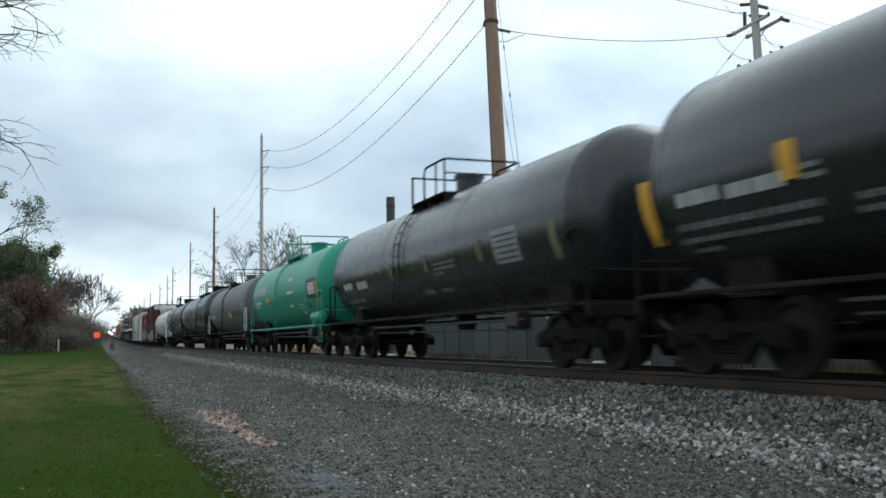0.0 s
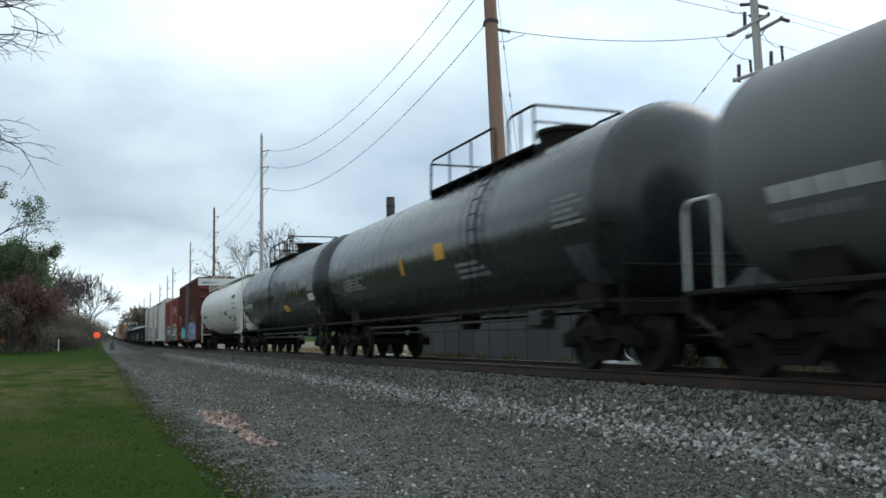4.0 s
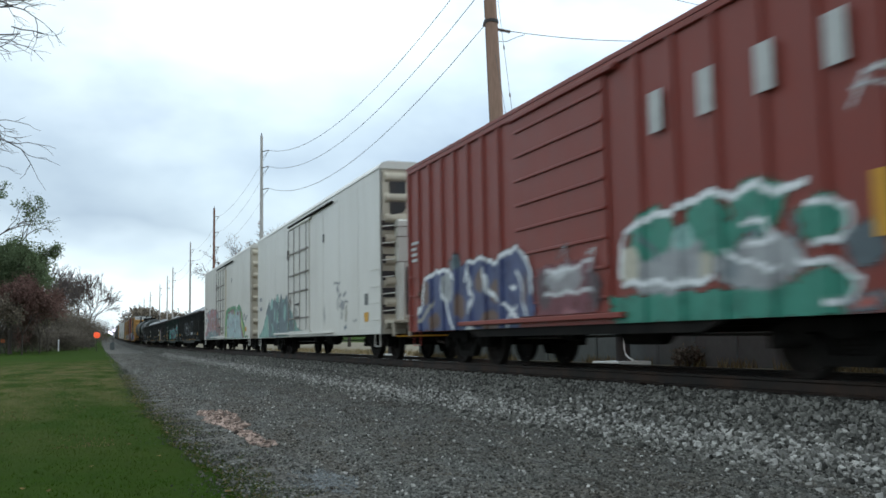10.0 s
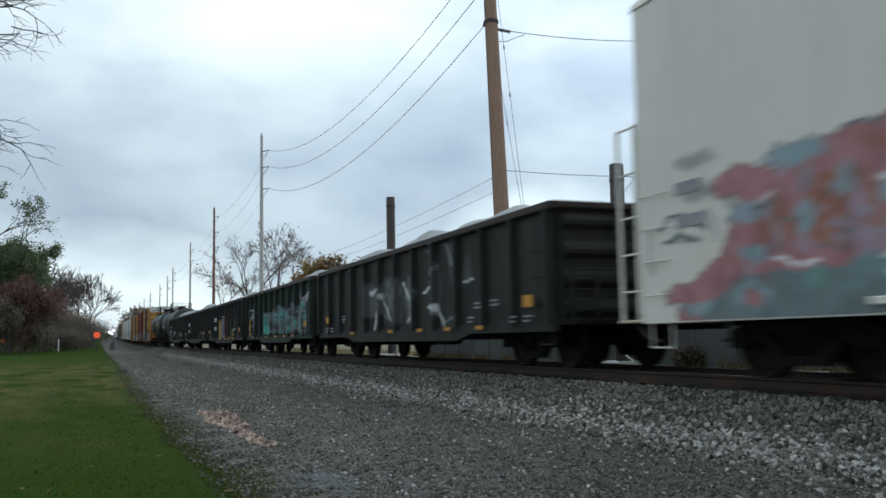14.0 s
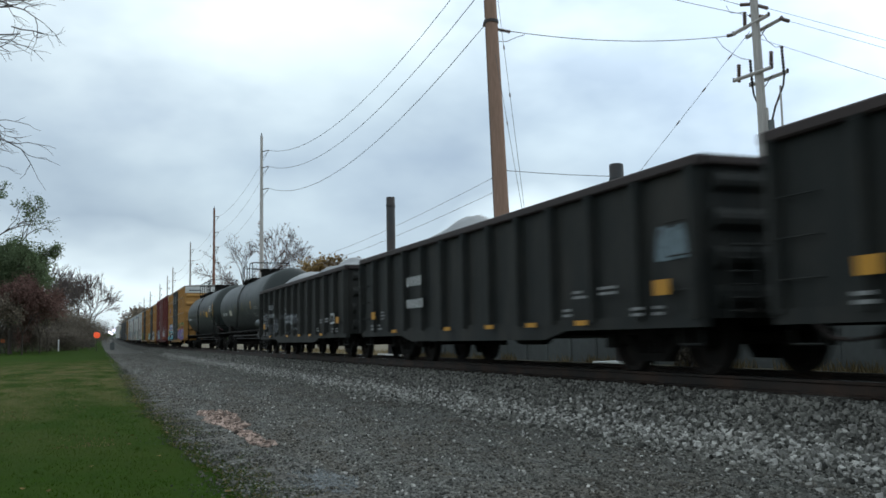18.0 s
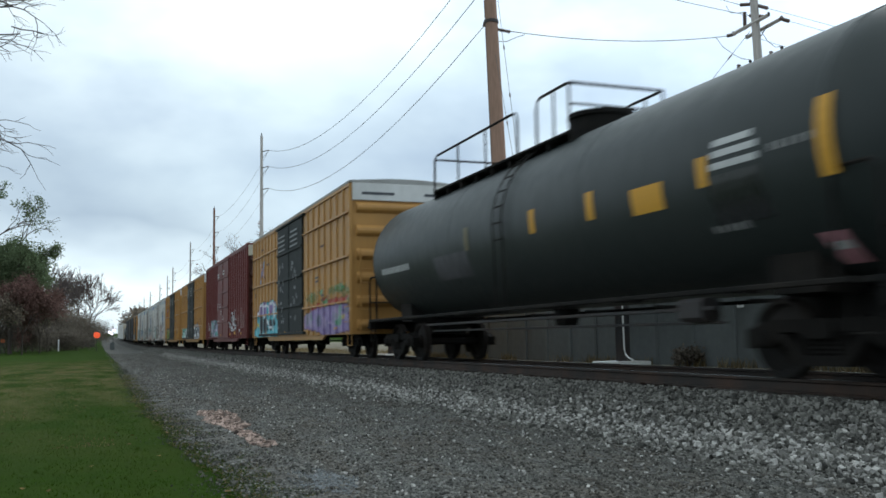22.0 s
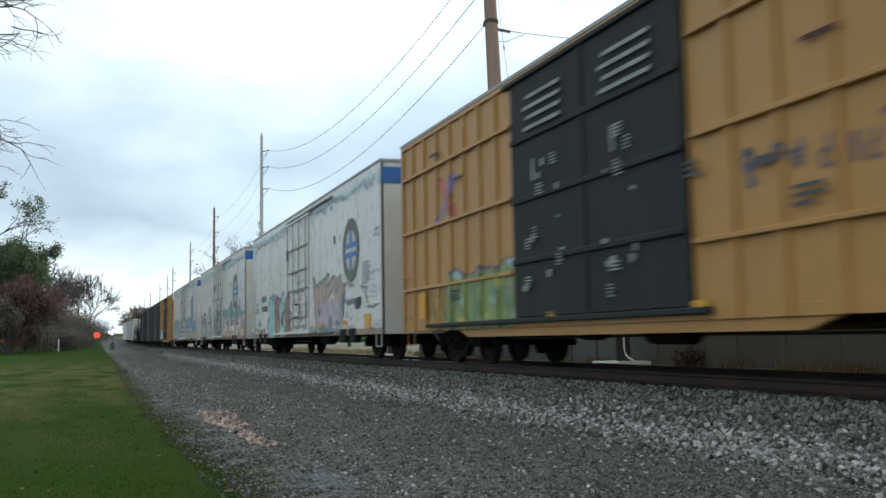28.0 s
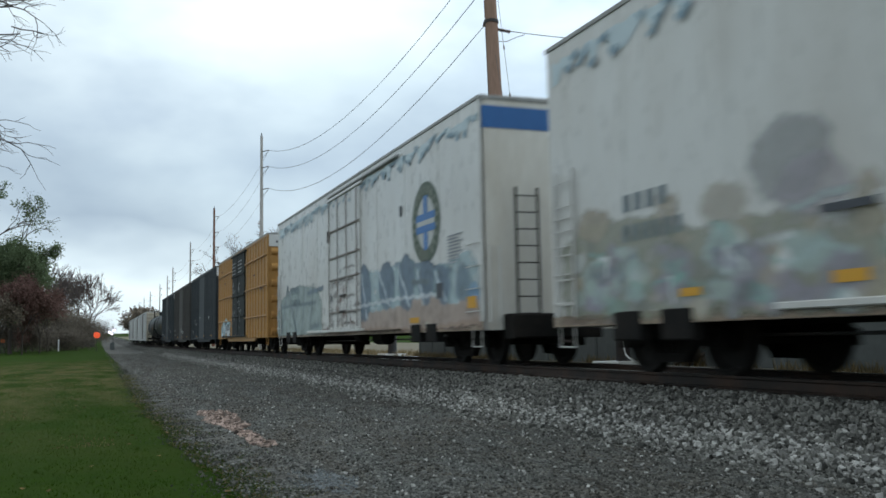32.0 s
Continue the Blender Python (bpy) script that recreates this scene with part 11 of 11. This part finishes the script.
        p.fill("salmonp", ((-0.34, 1.67), (0.19, 1.80), (0.70, 1.83), (1.17, 1.78), (1.69, 1.68), (2.49, 1.66), (3.27, 1.67), (4.02, 1.42), (4.84, 1.32), (5.26, 1.78), (5.75, 1.55), (7.04, 1.26), (8.41, 1.07)), ((-0.27, 0.72), (1.66, 0.62), (3.08, 0.60), (5.06, 0.65), (8.43, 0.66)))
        p.dab("white", 4.19, 1.12, 0.95, 0.24, 0.7)
        p.dab("white", 7.04, 1.26, 0.92, 0.25, 0.7)
        p.dab("white", 1.92, 1.47, 0.55, 0.20, 0.7)
        p.dab("white", 1.61, 1.24, 0.42, 0.09, 0.7)
        p.dab("white", 0.75, 1.06, 0.54, 0.08, 0.6)
        p.dab("rustp", 2.19, 0.84, 0.69, 0.23, 0.8)
        p.dab("rustp", 0.51, 0.86, 0.51, 0.14, 0.8)
        p.dab("rustp", 0.61, 1.74, 0.52, 0.10, 0.7)
        p.dab("umber", 3.13, 1.66, 0.24, 0.16, 0.6)
        p.dab("slate", 4.30, 1.89, 0.51, 0.63)
        p.dab("slate", 2.34, 1.75, 0.38, 0.54)
        p.dab("slate", 6.59, 1.95, 0.30, 0.34)
        p.dab("slate", 7.18, 1.96, 0.21, 0.25)
        p.dab("slate", 0.53, 1.49, 0.34, 0.25, 0.85)
        p.dab("slate", 5.65, 1.50, 0.31, 0.19, 0.8)
        p.dab("slate", 1.98, 1.35, 0.22, 0.09)
        p.dab("slate", 1.12, 1.14, 0.17, 0.09)
        p.dab("slate", 7.26, 1.32, 0.38, 0.20, 0.7)
        p.dab("slate", 4.52, 1.05, 0.40, 0.11, 0.8)
        p.dab("slate", 3.56, 1.58, 0.29, 0.15, 0.6)
        p.dab("black", 4.30, 1.85, 0.26, 0.41, 0.5)
        p.dab("black", 2.34, 1.72, 0.19, 0.35, 0.5)
        p.line("white", 0.04, (3.84, 1.73), (2.87, 1.69))
        p.line("slate", 0.04, (3.84, 1.76), (2.86, 1.72))
        p.line("white", 0.04, (2.89, 1.34), (2.40, 1.16), (1.82, 1.26), strength=0.7)
        p.line("slate", 0.03, (1.81, 1.39), (1.20, 1.37), strength=0.8)
        p.line("mintd", 0.08, (4.48, 2.95), (4.50, 2.71), strength=0.35)
        p.fill("rustp", ((4.38, 0.66), (8.43, 0.66)), ((4.39, 0.60), (8.44, 0.60)))
        plate(car, p.x - 0.004, 0.08 - L / 2, 0.46 - L / 2, 1.09, 1.31, M_YELLOW, "reflector")
        plate(car, p.x - 0.004, 0.08 - L / 2, 0.58 - L / 2, 0.88, 1.04, M_YELLOW, "reflector")
        plate(car, p.x - 0.004, 3.22 - L / 2, 3.68 - L / 2, 0.97, 1.07, M_YELLOW, "reflector")
        plate(car, p.x - 0.004, 5.93 - L / 2, 6.43 - L / 2, 0.94, 1.04, M_YELLOW, "reflector")
        r = random.Random(77)
        for _ in range(110):
            q = 0.2 + 8.3 * r.random()
            p.dab(r.choice(("greyl", "greyl", "slate", "salmonp", "umber", "rustp", "greyd", "white", "sandp", "slate")), q, 0.85 + 0.95 * r.random() ** 1.3, r.uniform(0.05, 0.24), r.uniform(0.03, 0.11), r.uniform(0.4, 0.85))
        for _ in range(22):
            q, z = 0.3 + 8.0 * r.random(), 0.9 + 0.8 * r.random()
            p.line(r.choice(("slate", "black", "white")), r.uniform(0.02, 0.05), (q, z), (q + r.uniform(0.1, 0.5), z + r.uniform(-0.04, 0.04)), strength=0.7)
        p.fill("rustp", ((0.0, 0.8), (3.0, 0.84), (8.7, 0.86)), ((0.0, 0.6), (8.7, 0.6)), 0.75)
        p.lay("mint hills and salmon rocks sprayed as a mural")
        p = Piece(car, -HALF - 0.075, L, 8.02, 11.28, 0.86, 2.7)
        p.dab("mintd", 11.13, 1.71, 0.24, 0.42, 0.6)
        p.dab("mintd", 10.11, 2.05, 0.40, 0.26, 0.5)
        p.dab("mintd", 8.79, 1.96, 0.46, 0.22, 0.55)
        p.dab("mintd", 7.93, 2.03, 0.26, 0.41, 0.8)
        p.dab("salmonp", 10.35, 1.69, 0.41, 0.26, 0.6)
        p.dab("slateb", 9.56, 1.78, 0.45, 0.67, 0.75)
        p.dab("slateb", 8.82, 1.57, 0.46, 0.34, 0.6)
        p.dab("slate", 9.67, 1.49, 0.37, 0.24, 0.6)
        p.dab("salmonp", 8.65, 1.77, 0.30, 0.22, 0.8)
        p.dab("salmonp", 8.04, 1.42, 0.33, 0.15, 0.8)
        p.dab("slate", 8.23, 1.55, 0.11, 0.14, 0.8)
        p.dab("slate", 8.00, 1.16, 0.19, 0.15, 0.7)
        p.dab("white", 9.00, 1.25, 0.48, 0.09, 0.6)
        p.dab("white", 10.57, 1.52, 0.32, 0.09, 0.6)
        p.dab("rustp", 10.60, 1.12, 0.65, 0.11, 0.6)
        p.dab("slate", 9.02, 1.02, 0.32, 0.07, 0.7)
        p.line("slate", 0.05, (10.90, 1.55), (9.66, 1.61), (8.82, 1.63), strength=0.6)
        p.line("slate", 0.05, (10.59, 1.25), (9.42, 1.34), (8.39, 1.36), strength=0.6)
        p.line("rust", 0.06, (11.20, 0.67), (9.46, 0.72), (7.90, 0.80), strength=0.8)
        p.dab("mintd", 7.82, 1.81, 0.19, 0.20, 0.8)
        for _ in range(70):
            p.dab(r.choice(("slate", "umber", "salmonp", "mintd", "greyd", "white", "rustp", "black")), 8.1 + 3.1 * r.random(), 0.9 + 1.1 * r.random() ** 1.4, r.uniform(0.05, 0.26), r.uniform(0.03, 0.1), r.uniform(0.35, 0.8))
        p.lay("mint and salmon mural running over the door")
        p = Piece(car, gx - 0.004, L, 11.35, 19.15, 0.68, 2.9)
        p.dab("greyl", 14.03, 2.3, 0.6, 0.45, 0.45)
        p.dab("lilacp", 13.75, 1.95, 0.5, 0.35, 0.35)
        p.fill("sandg", ((12.85, 1.81), (13.45, 1.58), (14.05, 1.77), (14.65, 1.79), (15.33, 1.75), (15.98, 1.83), (16.57, 2.05), (17.53, 2.10), (18.15, 2.10), (18.84, 1.84)), ((12.94, 0.70), (16.06, 0.70), (18.91, 0.82)), 0.55)
        p.dab("sandp", 17.99, 2.08, 0.41, 0.24, 0.6)
        p.dab("sandp", 16.20, 2.07, 0.24, 0.21, 0.5)
        p.dab("sandp", 15.11, 1.98, 0.39, 0.25, 0.4)
        p.dab("mintw", 15.10, 1.47, 0.35, 0.32, 0.7)
        p.dab("mintw", 13.84, 1.34, 0.38, 0.22, 0.6)
        p.dab("mintw", 17.89, 1.27, 0.40, 0.32, 0.6)
        p.dab("mintw", 17.02, 1.28, 0.22, 0.37, 0.5)
        p.dab("lilacg", 14.53, 1.05, 0.53, 0.30, 0.5)
        p.dab("lilacg", 16.02, 1.28, 0.34, 0.27, 0.5)
        p.dab("lilacg", 17.43, 1.39, 0.20, 0.38, 0.5)
        p.dab("sandp", 14.34, 1.22, 0.25, 0.23, 0.6)
        p.dab("lilacg", 13.36, 1.03, 0.34, 0.26, 0.5)
        p.dab("sandp", 13.04, 1.68, 0.19, 0.31, 0.5)
        p.line("mintw", 0.06, (15.45, 1.50), (15.13, 1.73), (14.86, 1.51), (15.06, 1.27), strength=0.8)
        p.line("lilacg", 0.06, (14.95, 1.52), (14.51, 1.29), (14.72, 0.88), strength=0.7)
        p.line("mintw", 0.07, (14.09, 1.20), (13.69, 1.38), (13.27, 1.29), strength=0.7)
        p.line("slateb", 0.05, (17.30, 1.23), (17.00, 1.58), (16.76, 1.19), strength=0.5)
        p.line("slateb", 0.04, (15.30, 1.46), (14.86, 1.41), strength=0.5)
        p.line("mintw", 0.07, (14.05, 1.77), (13.65, 1.83), (13.29, 1.88), strength=0.6)
        p.line("slateb", 0.06, (18.04, 1.36), (17.43, 1.39), strength=0.4)
        p.line("lilacg", 0.09, (15.01, 0.71), (14.68, 1.37), strength=0.6)
        p.line("lilacg", 0.07, (13.39, 0.66), (13.41, 1.30), strength=0.5)
        plate(car, p.x - 0.004, 15.56 - L / 2, 15.96 - L / 2, 0.97, 1.07, M_YELLOW, "reflector")
        plate(car, p.x - 0.004, 13.07 - L / 2, 13.51 - L / 2, 0.98, 1.10, M_YELLOW, "reflector")
        for _ in range(80):
            p.dab(r.choice(("mintw", "sandp", "lilacg", "greyl", "mintp", "greyd", "white")), 12.5 + 6.2 * r.random(), 0.8 + 0.95 * r.random() ** 1.4, r.uniform(0.06, 0.3), r.uniform(0.04, 0.16), r.uniform(0.25, 0.7))
        for _ in range(16):
            q, z = 12.6 + 5.8 * r.random(), 0.85 + 0.8 * r.random()
            p.line(r.choice(("greyd", "mintd", "white")), r.uniform(0.03, 0.06), (q, z), (q + r.uniform(-0.2, 0.3), z + r.uniform(0.1, 0.35)), (q + r.uniform(0.1, 0.5), z + r.uniform(0.0, 0.3)), strength=0.6)
        p.lay("pale grey dome and mint graffiti")
        plate(car, gx - 0.05, 12.9 - L / 2, 13.6 - L / 2, 1.66, 1.74, M_DARKMARK, "vent_plate")
    else:
        p = Piece(car, gx - 0.004, L, 0.1, 8.13, 0.68, 2.7)
        p.fill("sky", ((0.09, 1.84), (0.62, 2.21), (1.50, 2.07), (2.82, 2.01), (4.31, 2.38), (6.05, 2.19), (8.08, 2.34), (9.12, 2.03)), ((0.14, 0.91), (2.88, 0.76), (9.16, 0.86)), 0.45)
        p.fill("salmonp", ((0.12, 1.33), (1.55, 1.18), (2.85, 1.47), (5.19, 1.26), (9.15, 1.17)), ((0.15, 0.76), (2.88, 0.70), (9.16, 0.77)), 0.8)
        p.dab("slateb", 7.83, 1.73, 0.65, 0.74, 0.9)
        p.dab("slateb", 5.84, 1.83, 0.64, 0.57, 0.9)
        p.dab("slateb", 4.33, 1.80, 0.56, 0.64, 0.9)
        p.dab("slateb", 3.01, 1.72, 0.50, 0.48, 0.9)
        p.dab("slateb", 2.00, 1.60, 0.39, 0.41, 0.9)
        p.dab("slateb", 0.93, 1.59, 0.40, 0.37, 0.6)
        p.dab("blue", 0.39, 1.34, 0.27, 0.21, 0.5)
        p.line("whiteb", 0.09, (8.08, 2.26), (7.58, 1.13))
        p.line("whiteb", 0.08, (6.53, 2.22), (5.63, 1.34))
        p.line("whiteb", 0.08, (4.94, 2.24), (4.16, 1.28))
        p.line("whiteb", 0.07, (3.55, 2.00), (3.21, 1.24))
        p.line("whiteb", 0.07, (2.48, 1.92), (1.86, 1.30))
        p.line("slate", 0.10, (3.94, 1.78), (2.83, 1.73))
        p.line("slateb", 0.10, (5.15, 2.25), (2.82, 2.07), (1.52, 1.85), strength=0.7)
        p.line("white", 0.07, (8.67, 1.39), (5.18, 1.46), (2.17, 1.43), strength=0.5)
        plate(car, p.x - 0.004, 0.26 - L / 2, 0.70 - L / 2, 1.08, 1.30, M_YELLOW, "reflector")
        plate(car, p.x - 0.004, 3.48 - L / 2, 4.08 - L / 2, 0.87, 0.99, M_YELLOW, "reflector")
        p.lay("slate-blue graffiti on salmon and pale blue")
        p = Piece(car, gx - 0.004, L, 11.47, 19.8, 0.68, 2.7)
        p.fill("mintw", ((12.62, 1.80), (13.39, 2.19), (15.98, 2.44), (19.05, 2.09), (19.96, 1.48)), ((12.64, 0.71), (19.96, 0.70)), 0.6)
        p.line("slate", 0.17, (19.05, 0.92), (17.96, 2.46), (16.47, 0.89), strength=0.9)
        p.line("slate", 0.14, (17.45, 2.32), (15.98, 2.30), (16.47, 1.38), strength=0.9)
        p.line("slate", 0.13, (15.07, 2.29), (15.54, 0.88), strength=0.9)
        p.line("slate", 0.13, (13.79, 2.31), (14.23, 0.95), (13.02, 1.02), strength=0.9)
        p.line("slate", 0.11, (19.27, 1.78), (13.40, 1.74), strength=0.8)
        p.line("slateb", 0.12, (14.64, 2.08), (12.46, 2.14), strength=0.8)
        p.lay("pale mint graffiti with slate lines")
# tail of the visible train
car, L = ochre(440.6, 456.3, (6.0, 10.0), 161)
graffiti(car, GY, 11.0 - L / 2, 14.0 - L / 2, 0.75, 1.6, 3, ("sky", "white"), "slate", 162, "sky", "white", 0.24)
for a, b, pt, seed in ((457.9, 472.0, P_SLATECAR, 171), (473.6, 487.6, P_SOOTCAR, 172), (489.2, 503.6, P_SLATECAR, 173)):
    car, L = box_car(a, b, "slate-grey box car far back in the train", pt, 4.9, (5.6, 8.6), pt, dict(ribs=7), 0.7, P_CAP if seed != 172 else None)
    side_bits(car, L, seed, M_WHITE, 3, 2.0, 6, GX_)
for a, b in ((505.5, 520.0), (521.7, 536.0)):
    car, L, tools = tank_car(a, b, "dark tank car far back in the train", P_CHARCOAL, R=1.45, zc=2.48, guard=((a + b) / 2, (a + b) / 2 + 2.0))
    tank_marks(tools, ("txt", b - 2.6, b - 0.9, 2.0, 2.15), ("yel", a + 3.0, a + 3.5, 2.0, 2.3), ("ln", a + 5.0, a + 6.0, 1.8, 2.1))
for a, b in ((537.8, 555.0), (557.0, 574.0), (576.0, 593.0), (595.0, 612.0)):
    car, L = reefer(a, b, "pale grey box-like car at the tail of the train", P_CAP, 4.6, (7.0, 10.0), name="covered_car")



# ---- what moves ----
def motions():
    for car, s in MOVERS:
        rows = []
        for k in range(33):
            y = s - SPEED * k
            p, q = along(TRACK, y - 4, 0), along(TRACK, y + 4, 0)
            d = q - p
            c = (p + q) / 2
            rows.append((float(k), pose(c.x, c.y, c.z, math.degrees(math.atan2(d.z, d.y)), 0, -math.degrees(math.atan2(d.x, d.y)))))
        walk(car, rows)
    # every wheelset rolls: one row a twentieth of a second, less than a right angle each
    far_cars = [car for car, s in MOVERS if s > 470]
    turn = -SPEED / 0.457 / 20.0
    for w, y in WHEELS:
        if w.parent.parent in far_cars:
            w.location = (0, y, 0.457)
            continue
        walk(w, [(k / 20.0, Matrix.Translation((0, y, 0.457)) @ Matrix.Rotation(-turn * k, 4, "X")) for k in range(641)])


motions()
